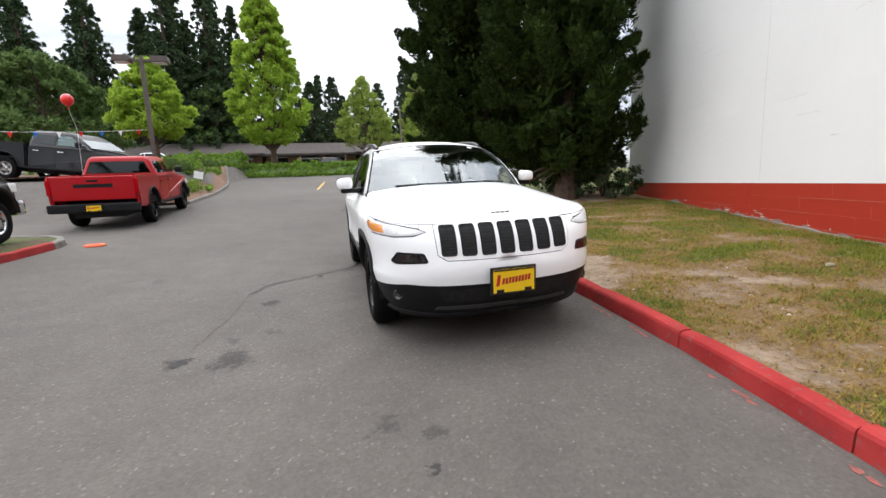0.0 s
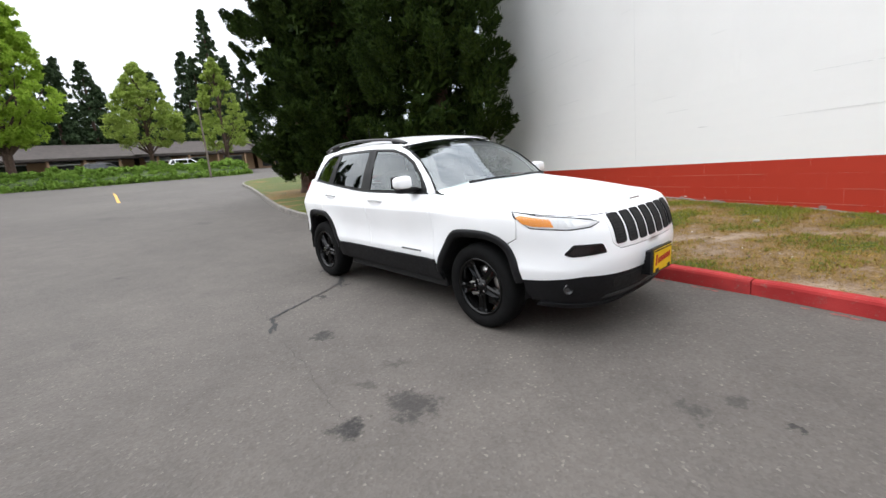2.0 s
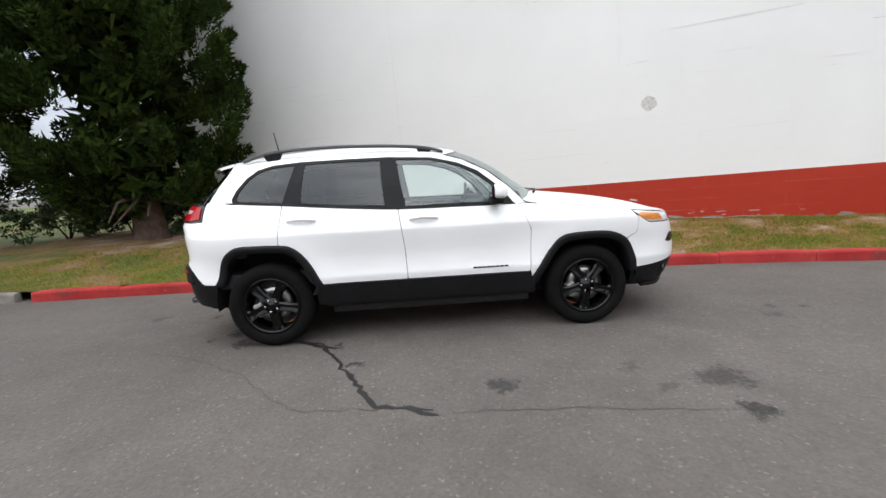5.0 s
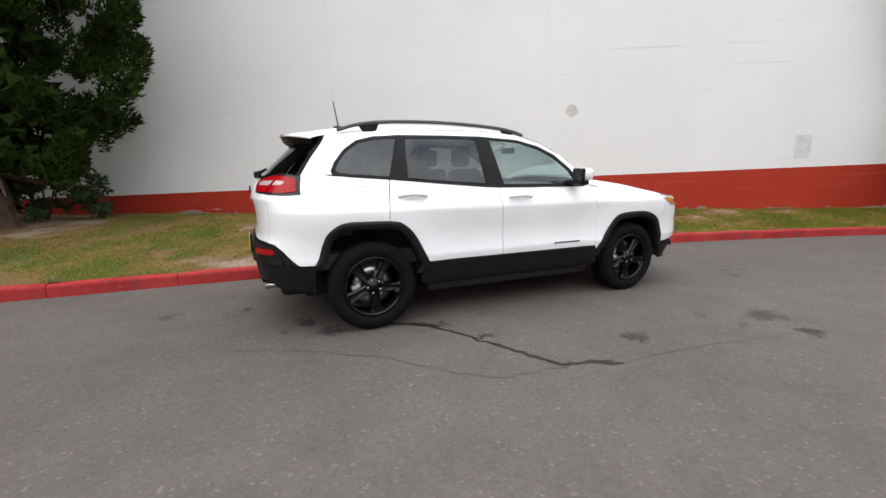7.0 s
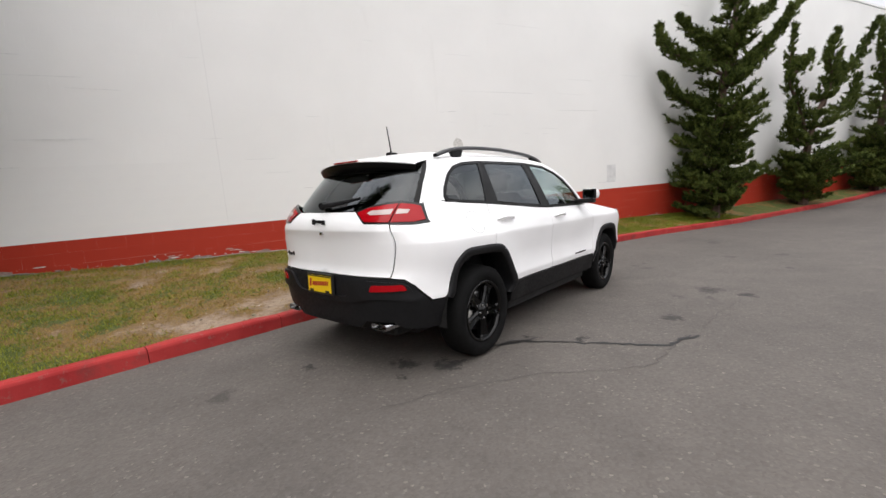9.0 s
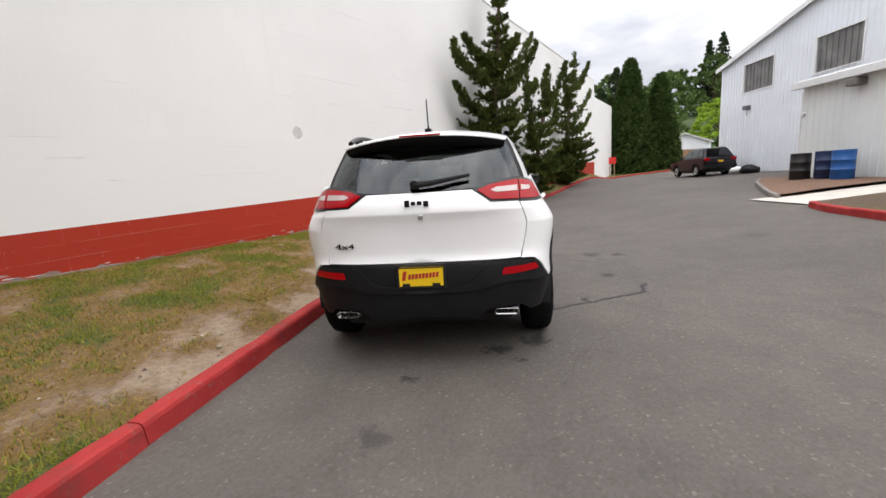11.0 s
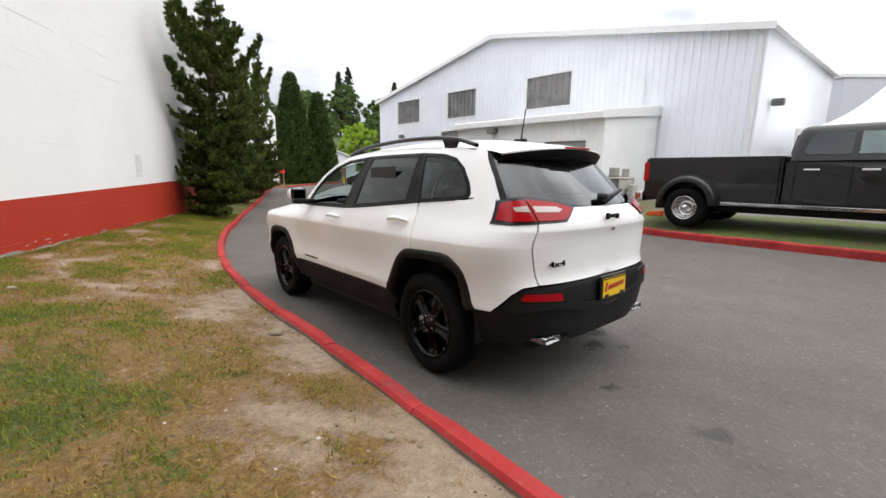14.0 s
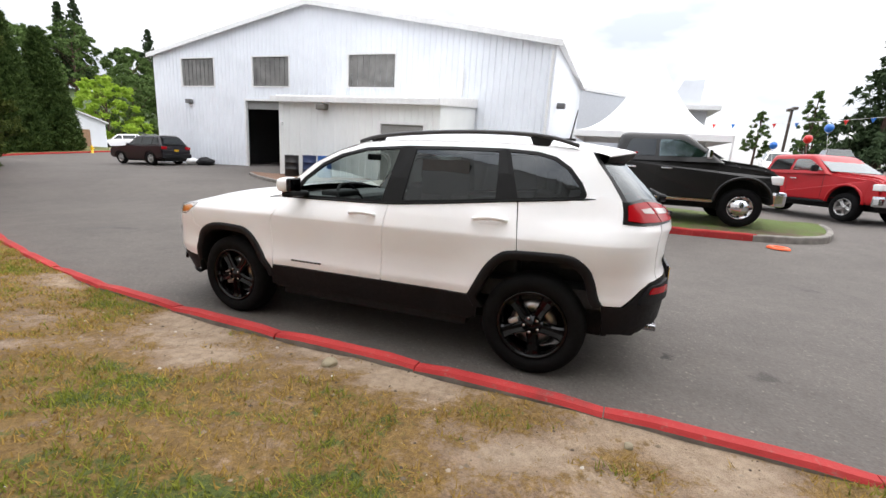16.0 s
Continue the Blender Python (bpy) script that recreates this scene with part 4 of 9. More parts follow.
ARCH_R = [(1.785, 0.56), (1.75, 0.62), (1.70, 0.77), (1.62, 0.845), (1.52, 0.872), (1.21, 0.868), (1.10, 0.835), (1.00, 0.73), (0.89, 0.52)]
ARCH_F = [(-0.86, 0.47), (-1.00, 0.69), (-1.11, 0.805), (-1.26, 0.832), (-1.52, 0.826), (-1.68, 0.755), (-1.755, 0.62), (-1.79, 0.47)]
WINDSHIELD_EDGE = [(-0.83, 1.10), (-0.70, 1.24), (-0.52, 1.385), (-0.32, 1.485), (-0.10, 1.552)]
ROOF_EDGE = [(-0.10, 1.552), (0.10, 1.572), (0.40, 1.582), (0.80, 1.580), (1.20, 1.566), (1.45, 1.548), (1.62, 1.525)]
DAYLIGHT = [(-0.735, 1.098), (-0.70, 1.15), (-0.60, 1.262), (-0.45, 1.385), (-0.28, 1.463), (-0.06, 1.517), (0.30, 1.537), (1.00, 1.533), (1.27, 1.515), (1.40, 1.482), (1.50, 1.415), (1.585, 1.315), (1.612, 1.262), (1.600, 1.2215), (1.545, 1.2115), (1.19, 1.185), (0.24, 1.110)]


def hood_surface():
    """Rows of points over the bonnet, from the windscreen's foot to the nose."""
    edge = table([(-2.30, 0.941), (-2.15, 0.950), (-1.93, 0.974), (-1.70, 0.994), (-1.55, 1.007), (-1.3, 1.031), (-1.0, 1.066), (-0.75, 1.093), (-0.6, 1.10)])
    crown = table([(-2.30, 0.950), (-2.18, 0.985), (-1.95, 1.040), (-1.6, 1.090), (-1.3, 1.125), (-1.05, 1.150), (-0.85, 1.165)])
    rows = []
    end = Y0 + nose(0.948) - 0.001
    for j in range(37):
        t = j / 36
        y = -0.80 - (end - 0.80) * (1 - (1 - t) ** 1.5)
        ze, zc = edge(y), crown(y)
        w = abs(lower(uy(y, ze), ze).x) - 0.001
        row = []
        for k in range(33):
            c = k / 32 * 2 - 1
            x = c * w
            r = min(1.0, (abs(x / 0.915) ** 3.2 + (max(0.0, -y - 1.1) / (end - 1.1)) ** 3.2) ** (1 / 3.2))
            if abs(c) == 1:
                r = 1.0
            z = zc + (ze - zc) * r ** 3.5
            bulge = 0.012 * smoothstep(0.62 - abs(x), 0.0, 0.16) * (1 - r ** 4)
            row.append((x, y - 0.10 * (1 - c * c) * smoothstep(y, -1.25, -0.8), z + bulge))
        rows.append(row)
    return rows


def loft(edge, centre, surf, cols=17, py=2.0, pz=2.6):
    """A curved pane from the right edge to the left, through a middle line. Both lines run upwards."""
    rows = []
    for (ye, ze), (yc, zc) in zip(edge, centre):
        e = surf(ye, ze)
        rows.append([(e.x * c, yc + (e.y - yc) * abs(c) ** py, zc + (e.z - zc) * abs(c) ** pz) for c in [1 - 2 * k / (cols - 1) for k in range(cols)]])
    return rows


def finer(line, n):
    ys = table([(i, p[0]) for i, p in enumerate(line)])
    zs = table([(i, p[1]) for i, p in enumerate(line)])
    m = len(line) - 1
    return [(ys(m * k / n), zs(m * k / n)) for k in range(n + 1)]


def outward(bm, up=0.3):
    bmesh.ops.recalc_face_normals(bm, faces=bm.faces[:])
    if sum(f.normal.dot(Vector((f.calc_center_median().x, f.calc_center_median().y, up * 3))) for f in bm.faces) < 0:
        bmesh.ops.reverse_faces(bm, faces=bm.faces[:])
    return bm


def ring_profile(profile, sides=48, bm=None):
    """A body turned round the x axis; profile: pairs of (x, radius)."""
    bm = bm or bmesh.new()
    rings = [[bm.verts.new((x, r * math.cos(k * math.tau / sides), r * math.sin(k * math.tau / sides))) for k in range(sides)] for x, r in profile]
    for a, b in zip(rings, rings[1:]):
        for k in range(sides):
            bm.faces.new((a[k], a[(k + 1) % sides], b[(k + 1) % sides], b[k]))
    bmesh.ops.recalc_face_normals(bm, faces=bm.faces[:])
    return bm


def road_wheel(parent, at, r=0.363, rim_r=0.238, width=0.225, rim_mat=None, side=-1, turn=0.0, spokes=5):
    """A wheel whose outer face looks along side * x. Its middle lies at the given place."""
    w = new("wheel")
    w.empty_display_size = 0.1
    w.parent = parent
    w.matrix_basis = Matrix.Translation(at) @ (Matrix() if side < 0 else Matrix.Rotation(math.pi, 4, "Z")) @ Matrix.Rotation(turn, 4, "X")
    rim_mat = rim_mat or RIM_BLACK
    h = width / 2
    prof = [(h * 0.75, rim_r), (h * 0.97, rim_r + 0.02), (h, rim_r + 0.06), (h * 0.93, r - 0.03), (h * 0.72, r - 0.006), (h * 0.3, r), (-h * 0.3, r), (-h * 0.72, r - 0.006), (-h * 0.93, r - 0.03), (-h, rim_r + 0.06), (-h * 0.97, rim_r + 0.02), (-h * 0.80, rim_r)]
    bm = ring_profile(prof)
    part("tyre", bm, RUBBER, w, smooth=True)
    prof = [(-h * 0.80, rim_r + 0.004), (-h * 0.90, rim_r + 0.002), (-h * 0.92, rim_r - 0.012), (-h * 0.75, rim_r - 0.022), (h * 0.2, rim_r - 0.04), (h * 0.7, rim_r - 0.03)]
    part("rim", ring_profile(prof), rim_mat, w, smooth=True)
    if spokes:
        for k in range(spokes):
            a = k * math.tau / spokes + math.pi / 2
            sp = bmesh.new()
            stations = [(0.03, 0.048, -0.078), (0.07, 0.040, -0.086), (0.13, 0.036, -0.080), (0.19, 0.046, -0.078), (rim_r - 0.006, 0.066, -0.092)]
            rows = []
            for rr, hw, x in stations:
                rows.append([(x + 0.045, -hw * 1.05, rr), (x + 0.012, -hw, rr), (x, -hw * 0.7, rr), (x + 0.012, 0.0, rr), (x, hw * 0.7, rr), (x + 0.012, hw, rr), (x + 0.045, hw * 1.05, rr)])
            sp = sheet(rows)
            bmesh.ops.recalc_face_normals(sp, faces=sp.faces[:])
            bmesh.ops.rotate(sp, verts=sp.verts[:], cent=(0, 0, 0), matrix=Matrix.Rotation(a, 3, "X"))
            part("spoke", sp, rim_mat, w)
        part("hub_cap", ring_profile([(-0.06, 0.072), (-0.082, 0.066), (-0.088, 0.034), (-0.098, 0.030), (-0.100, 0.001)], 24), rim_mat, w, smooth=True)
        for k in range(5):
            a = (k + 0.5) * math.tau / 5 + math.pi / 2
            nut = ring_profile([(-0.07, 0.011), (-0.094, 0.010), (-0.097, 0.001)], 8)
            bmesh.ops.translate(nut, verts=nut.verts[:], vec=(0, 0.052 * math.cos(a), 0.052 * math.sin(a)))
            part("wheel_nut", nut, CHROME, w)
        part("brake_disc", ring_profile([(-0.01, 0.001), (-0.012, 0.07), (-0.018, 0.075), (-0.02, 0.158), (0.01, 0.16)], 32), BRAKE_METAL, w, smooth=True)
        cal = box(-0.05, 0.085, -0.06, 0.02, 0.165, 0.06, 0.015)
        bmesh.ops.rotate(cal, verts=cal.verts[:], cent=(0, 0, 0), matrix=Matrix.Rotation(-turn - 0.35, 3, "X"))
        part("brake_caliper", cal, CALIPER, w)
    return w


def plate(parent, at_y, z0, z1, half, front):
    """A dealer's yellow plate in a black frame, its lettering drawn as red bars."""
    s = -1 if front else 1
    p = new("number_plate")
    p.parent = parent
    y0 = at_y
    part("plate_frame", box(-half - 0.018, min(y0, y0 + s * 0.018), z0 - 0.018, half + 0.018, max(y0, y0 + s * 0.018), z1 + 0.016, 0.006), PLATE_DARK, p)
    part("plate_face", box(-half, min(y0 + s * 0.019, y0 + s * 0.024), z0, half, max(y0 + s * 0.019, y0 + s * 0.024), z1), PLATE_YELLOW, p, "yellow dealer plate with red bars for lettering")
    h = z1 - z0
    # slanting bars stand for a line of script: a tall one first, then low ones that climb a little
    bars = [(-0.88, 0.30, 0.16, 0.48)] + [(-0.60 + 0.158 * k, 0.36 + 0.012 * k, 0.115, 0.26) for k in range(9)]
    flip = 1 if front else -1
    for a, b, wide, tall in bars:
        lean = 0.16 * tall
        pts = [(a, b), (a + wide, b), (a + wide + lean, b + tall), (a + lean, b + tall)]
        ya, yb = sorted((y0 + s * 0.0245, y0 + s * 0.026))
        part("lettering_bar", prism([(flip * u * half, z0 + v * h) for u, v in pts], "y", ya, yb), PLATE_RED, p)
    ya, yb = sorted((y0 + s * 0.0245, y0 + s * 0.026))
    for a, c in ((-0.86, -0.50), (0.52, 0.86)):
        part("frame_lip", box(a * half, ya, z0, c * half, yb, z0 + 0.14 * h), PLATE_DARK, p)
    part("frame_lip", box(-half, ya, z1 - 0.07 * h, half, yb, z1), PLATE_DARK, p)
    return p


# ---- the white car ----
def suv():
    root = thing("suv", pose(0, 0, 0, TILT, LEAN, 0), "white compact SUV with black wheels and black lower cladding", "car")
    C, D = -(Y0 + LC), Y0 + LC
    fx = lambda x, z: (ux(x, z, True), z)  # noqa: E731
    rx = lambda x, z: (ux(x, z, False), z)  # noqa: E731
    sy = lambda y, z: (uy(y, z), z)  # noqa: E731

    def pair(name, poly, material, off=0.0, surf=lower, label="", gap=0.0013, cell=0.045, thick=0.016):
        part(name, panel(poly, surf, off, gap, cell, thick), material, root, label, True)
        part(name, mirrored(panel(poly, surf, off, gap, cell, thick)), material, root, label, True)

    def soft(poly, r=0.035):
        """The outline with its corners rounded, but for those on the middle line."""
        out, n = [], len(poly)
        for i in range(n):
            p0, p1, p2 = Vector(poly[i - 1]), Vector(poly[i]), Vector(poly[(i + 1) % n])
            if abs(abs(p1.x) - D) < 1e-6:
                out.append(tuple(p1))
                continue
            a, b = p0 - p1, p2 - p1
            qa, qb = p1 + a.normalized() * min(r, a.length * 0.45), p1 + b.normalized() * min(r, b.length * 0.45)
            out += [tuple(qa * (1 - t) ** 2 + p1 * 2 * t * (1 - t) + qb * t * t) for t in (0, 0.33, 0.67, 1)]
        return out

    def whole(name, poly, material, off=0.0, label="", gap=0.0013, cell=0.045, thick=0.016):
        return part(name, panel(poly, lower, off, gap, cell, thick, both=True), material, root, label, True)

    # dark inner shell behind the panel gaps
    sh = bmesh.new()
    us = [C + (D - C) * k / 112 for k in range(113)]
    zs = [0.30 + 0.78 * k / 20 for k in range(21)]
    for side in (1, -1):
        grid = {}
        for i, u in enumerate(us):
            for j, z in enumerate(zs):
                p = lower(u, z, -0.022 - 0.016 * smoothstep(abs(u), 1.5, 1.8))
                grid[i, j] = sh.verts.new((p.x * side, p.y, p.z))
        for i in range(112):
            for j in range(20):
                c = (grid[i, j].co + grid[i + 1, j + 1].co) / 2
                if (c.y < -0.7 and c.z > 0.90) or (c.y > 1.5 and c.z < 0.40):
                    continue
                if min(math.hypot(c.y - 1.34, c.z - 0.40), math.hypot(c.y + 1.33, c.z - 0.40)) < 0.45:
                    continue
                f = (grid[i, j], grid[i + 1, j], grid[i + 1, j + 1], grid[i, j + 1])
                sh.faces.new(f if side > 0 else f[::-1])
    part("inner_shell", sh, SEAL, root)
    part("underbody", box(-0.60, -2.0, 0.25, 0.60, 1.84, 0.62, 0.03), SEAL, root)
    # two black boxes added to block light and deepen the shade beneath the car
    part("floor_pan", box(-0.80, -0.86, 0.235, 0.80, 0.86, 0.46, 0.03), SEAL, root)
    part("silencer", box(-0.58, 1.70, 0.27, 0.58, 2.02, 0.47, 0.06, segs=3), SEAL, root)

    # side panels
    pair("front_fender", [(-0.738, 1.097), (-0.797, 1.02), (-0.859, 0.88), (-0.848, 0.52), *[sy(*p) if p[0] < -1.5 else p for p in ARCH_F[:6]], sy(-1.765, 0.80), sy(-1.772, 0.93), sy(-1.712, 0.995), (-1.55, 1.006), (-1.3, 1.030), (-1.0, 1.066), (-0.83, 1.088)], WHITE_CAR)
    pair("front_door", rounded([(-0.735, 1.098), (-0.795, 1.02), (-0.857, 0.88), (-0.845, 0.522), (0.19, 0.522), (0.20, 0.80), (0.238, 1.110)], 0.02), WHITE_CAR)
    pair("rear_door", rounded([(0.1925, 0.522), (0.2025, 0.80), (0.240, 1.110), (1.0, 1.168), (1.185, 1.185), (1.217, 0.95), (1.220, 0.868), (1.21, 0.868), (1.10, 0.835), (1.00, 0.73), (0.895, 0.522)], 0.012), WHITE_CAR)
    pair("quarter_panel", [(1.19, 1.187), (1.2195, 0.95), (1.2225, 0.868), sy(1.52, 0.872), sy(1.62, 0.845), sy(1.70, 0.77), sy(1.75, 0.62), sy(1.775, 0.562), sy(1.80, 0.556), rx(0.83, 0.558), rx(0.81, 0.600), rx(0.77, 0.668), rx(0.72, 0.712), rx(0.638, 0.721), rx(0.638, 1.083), rx(0.75, 1.078), sy(1.85, 1.085), sy(1.825, 1.232), (1.64, 1.246), (1.605, 1.2225), (1.60, 1.2205), (1.545, 1.2105)], WHITE_CAR, gap=0.0018)
    top = [*WINDSHIELD_EDGE, *ROOF_EDGE[1:], (1.66, 1.46), (1.75, 1.345), (1.835, 1.212), (1.63, 1.226), (1.601, 1.2215), (1.606, 1.24), *DAYLIGHT[12::-1], (-0.742, 1.097)]
    pair("body_side_frame", top, WHITE_CAR, surf=upper, gap=0.0)
    # fuel flap, with a fine round groove
    rows = []
    for r, o in ((0.0835, 0.0006), (0.082, 0.002), (0.0805, 0.0006)):
        rows.append([tuple(lower(1.40 + r * math.cos(a * math.tau / 40), 1.05 + r * math.sin(a * math.tau / 40), o)) for a in range(41)])
    part("fuel_flap", outward(sheet(rows)), simple("flap_groove", (0.22, 0.22, 0.22), 0.5), root)

    # window band: black frames with real openings, then the panes
    def frame_of(outline, pane, name):
        """A flat black frame between two outlines of the same count."""
        for side in (1, -1):
            rows = [[upper(*p, 0.002) for p in outline + outline[:1]], [upper(*p, 0.003) for p in pane + pane[:1]], [upper(*p, -0.012) for p in pane + pane[:1]]]
            bm = sheet([[(q.x * side, q.y, q.z) for q in r] for r in rows])
            part(name, outward(bm, 0), TRIM_BLACK, root)

    fd_o = [(-0.735, 1.098), (-0.60, 1.262), (-0.45, 1.385), (-0.28, 1.463), (-0.06, 1.517), (0.30, 1.537), (0.275, 1.3), (0.24, 1.110)]
    fd_p = [(-0.655, 1.122), (-0.575, 1.245), (-0.43, 1.362), (-0.265, 1.442), (-0.055, 1.497), (0.235, 1.513), (0.205, 1.3), (0.175, 1.128)]
    rd_o = [(0.24, 1.110), (0.275, 1.3), (0.30, 1.537), (0.65, 1.537), (1.045, 1.532), (1.10, 1.36), (1.155, 1.182), (0.7, 1.144)]
    rd_p = [(0.345, 1.140), (0.362, 1.3), (0.375, 1.514), (0.65, 1.515), (1.005, 1.508), (1.025, 1.36), (1.035, 1.192), (0.7, 1.164)]
    qg_o = [(1.155, 1.182), (1.10, 1.36), (1.045, 1.532), (1.27, 1.515), (1.40, 1.482), (1.50, 1.415), (1.585, 1.315), (1.612, 1.262), (1.600, 1.2215), (1.545, 1.2115)]
    qg_p = [(1.185, 1.203), (1.135, 1.36), (1.085, 1.508), (1.262, 1.495), (1.388, 1.463), (1.480, 1.402), (1.560, 1.305), (1.583, 1.262), (1.572, 1.237), (1.535, 1.228)]
    for o, p, g, n in ((fd_o, fd_p, GLASS_SIDE, "front_window"), (rd_o, rd_p, GLASS_DARK, "rear_window"), (qg_o, qg_p, GLASS_DARK, "quarter_window")):
        frame_of(o, p, "window_trim")
        if n == "front_window":
            # the driver's window stands open
            part(n, panel(p, upper, -0.004, 0, 0.06, 0.002), g, root, "closed clear front window", True)
        else:
            pair(n, p, g, -0.004, upper, gap=0, cell=0.06, thick=0.002)
    # beltline strip
    for side in (1, -1):
        line = [(-0.74, 1.098), (-0.3, 1.102), (0.24, 1.110), (0.7, 1.143), (1.19, 1.186), (1.545, 1.2115), (1.600, 1.2215), (1.611, 1.255)]
        bm = bmesh.new()
        tube([Vector((upper(*p, 0.002).x * side, *upper(*p, 0.002)[1:])) for p in finer(line, 30)], 0.007, 6, bm)
        part("belt_strip", bm, TRIM_BLACK, root)

    # bonnet, windscreen, roof, rear glass
    part("bonnet", outward(sheet(hood_surface())), WHITE_CAR, root, smooth=True)
    we = finer([*WINDSHIELD_EDGE[:-1], (-0.165, 1.534)], 12)
    wc = finer([(-1.08, 1.145), (-0.87, 1.285), (-0.67, 1.425), (-0.50, 1.520), (-0.335, 1.582)], 12)
    ws = loft(we, wc, upper, 21)
    part("windscreen", outward(sheet([[(x * 0.97, y, z) for x, y, z in r] for r in ws])), GLASS_CLEAR, root, smooth=True)
    bd = bmesh.new()
    for k in (0, -1):
        tube([(r[k][0] * 0.975, r[k][1], r[k][2] + 0.001) for r in ws], 0.007, 6, bd)
    tube([(x * 0.97, y, z) for x, y, z in ws[-1]], 0.004, 6, bd)
    part("windscreen_seal", bd, TRIM_BLACK, root)
    cowl = [[(x, y + dy, z + dz) for x, y, z in ws[0]] for dy, dz in ((0.03, 0.012), (-0.03, -0.002), (-0.10, -0.012), (-0.12, -0.05))]
    part("cowl", outward(sheet(cowl)), BLACK_CLAD, root, smooth=True)
    for side, y in ((-1, -1.06), (1, -1.1)):
        ar = tube([(side * 0.55, -0.98, 1.17), (side * 0.3, -1.06, 1.185), (side * -0.05 + 0.0, -1.07, 1.182)], [0.012, 0.009, 0.006], 6)
        part("wiper", ar, BLACK_CLAD, root)
    re_ = finer([(-0.165, 1.534), *ROOF_EDGE], 27)
    rc = finer([(-0.335, 1.583), (-0.25, 1.611), (0.0, 1.640), (0.4, 1.662), (0.8, 1.664), (1.2, 1.645), (1.5, 1.612), (1.74, 1.578)], 27)
    roof = loft(re_, rc, upper, 21, 2.2, 2.4)
    part("roof", outward(sheet(roof), 2), WHITE_CAR, root, smooth=True)
    sp_e, sp_c = [(1.62, 1.525), (1.68, 1.513), (1.73, 1.498)], [(1.74, 1.578), (1.83, 1.562), (1.905, 1.543)]
    sp = loft(sp_e, sp_c, upper, 21, 2.6, 2.2)
    last = [(x * 0.985, y - 0.002, z - 0.008) for x, y, z in sp[-1]]
    part("spoiler", outward(sheet(sp + [last]), 2), WHITE_CAR, root, smooth=True)
    under = [last, [(x * 0.975, y - 0.016, z - 0.040) for x, y, z in sp[-1]], [(x * 0.965, y - 0.050, z - 0.066) for x, y, z in sp[-1]], [(x * 0.95, y - 0.085, z - 0.080) for x, y, z in sp[-1]]]
    part("spoiler_underside", outward(sheet(under), 0), TRIM_BLACK, root, smooth=True)
    part("brake_light", box(-0.14, 1.885, 1.538, 0.14, 1.910, 1.549, 0.003), LAMP_RED, root)
    ge = finer([(1.838, 1.21), (1.755, 1.335), (1.665, 1.455), (1.628, 1.515)], 12)
    gc = finer([(2.115, 1.168), (2.005, 1.29), (1.885, 1.41), (1.80, 1.497)], 12)
    rg = loft(ge, gc, upper, 49, 2.9, 2.0)
    part("rear_window_surround", outward(sheet([[r[k] for k in range(0, 2)] for r in rg]), 0), TRIM_BLACK, root, smooth=True)
    part("rear_window_surround", outward(sheet([[r[k] for k in range(47, 49)] for r in rg]), 0), TRIM_BLACK, root, smooth=True)
    part("rear_window", outward(sheet([[r[k] for k in range(1, 48)] for r in rg[:-2]]), 0), GLASS_DARK, root, "tinted rear window", True)
    part("rear_window_surround", outward(sheet([[r[k] for k in range(1, 48)] for r in rg[-3:]]), 0), TRIM_BLACK, root, "black band under the spoiler", True)
    wp = tube([(0.02, 2.125, 1.215), (-0.10, 2.112, 1.226), (-0.33, 2.055, 1.262)], [0.022, 0.018, 0.010], 8)
    tube([(0.03, 2.09, 1.22), (0.02, 2.14, 1.215)], 0.028, 10, wp)
    part("rear_wiper", wp, BLACK_CLAD, root)

    # nose
    low = [sy(-1.785, 0.49), fx(0.84, 0.505), fx(0.70, 0.535), fx(0.45, 0.525), (C, 0.52)]
    lamp_low = [fx(0.555, 0.898), fx(0.64, 0.870), fx(0.76, 0.862), sy(-1.88, 0.876), sy(-1.80, 0.925)]
    lamp_shape = lamp_low + [sy(-1.715, 0.994), sy(-1.80, 0.987), sy(-1.90, 0.972), fx(0.74, 0.952), fx(0.62, 0.926)]
    whole("front_bumper", [*low, (C, 0.695), fx(0.44, 0.70), fx(0.50, 0.74), fx(0.508, 0.944), fx(0.598, 0.945), fx(0.600, 0.916), *lamp_low, sy(-1.7755, 0.945), sy(-1.7685, 0.80), sy(-1.683, 0.752), sy(-1.755, 0.62)], WHITE_CAR, cell=0.035)
    whole("grille_surround", [(C, 0.697), fx(0.438, 0.702), fx(0.498, 0.742), fx(0.506, 0.944), (C, 0.948)], WHITE_CAR, cell=0.035)
    for k in range(7):
        xc = -0.42 + 0.14 * k
        hw = 0.054
        z0, z1 = 0.722 + 0.010 * (abs(k - 3) / 3) ** 2, 0.940

        def slot(s, w, zlo, zhi):
            pts = rounded([(s - w, zlo), (s + w, zlo), (s + w * 1.06, zhi), (s - w * 1.06, zhi)], 0.022, 3)
            return dense(pts, 0.02)

        def on_nose(x, z, off=0.0):
            p = lower(ux(abs(x), z), z, off)
            return Vector((p.x if x < 0 else -p.x, p.y, p.z)) if abs(x) > 1e-6 else Vector((0, lower(C, z, 0).y - off, z))

        sl = new("grille_slot")
        sl.parent = root
        o = slot(xc, hw, z0, z1)
        i = shrink(o, 0.012)
        rows = [[on_nose(*p, 0.001) for p in o + o[:1]], [on_nose(*p, 0.010) for p in shrink(o, 0.005) + shrink(o, 0.005)[:1]], [on_nose(*p, 0.008) for p in i + i[:1]], [on_nose(*p, 0.001) for p in i + i[:1]]]
        part("slot_frame", outward(sheet(rows), 0), BLACK_CLAD, sl)
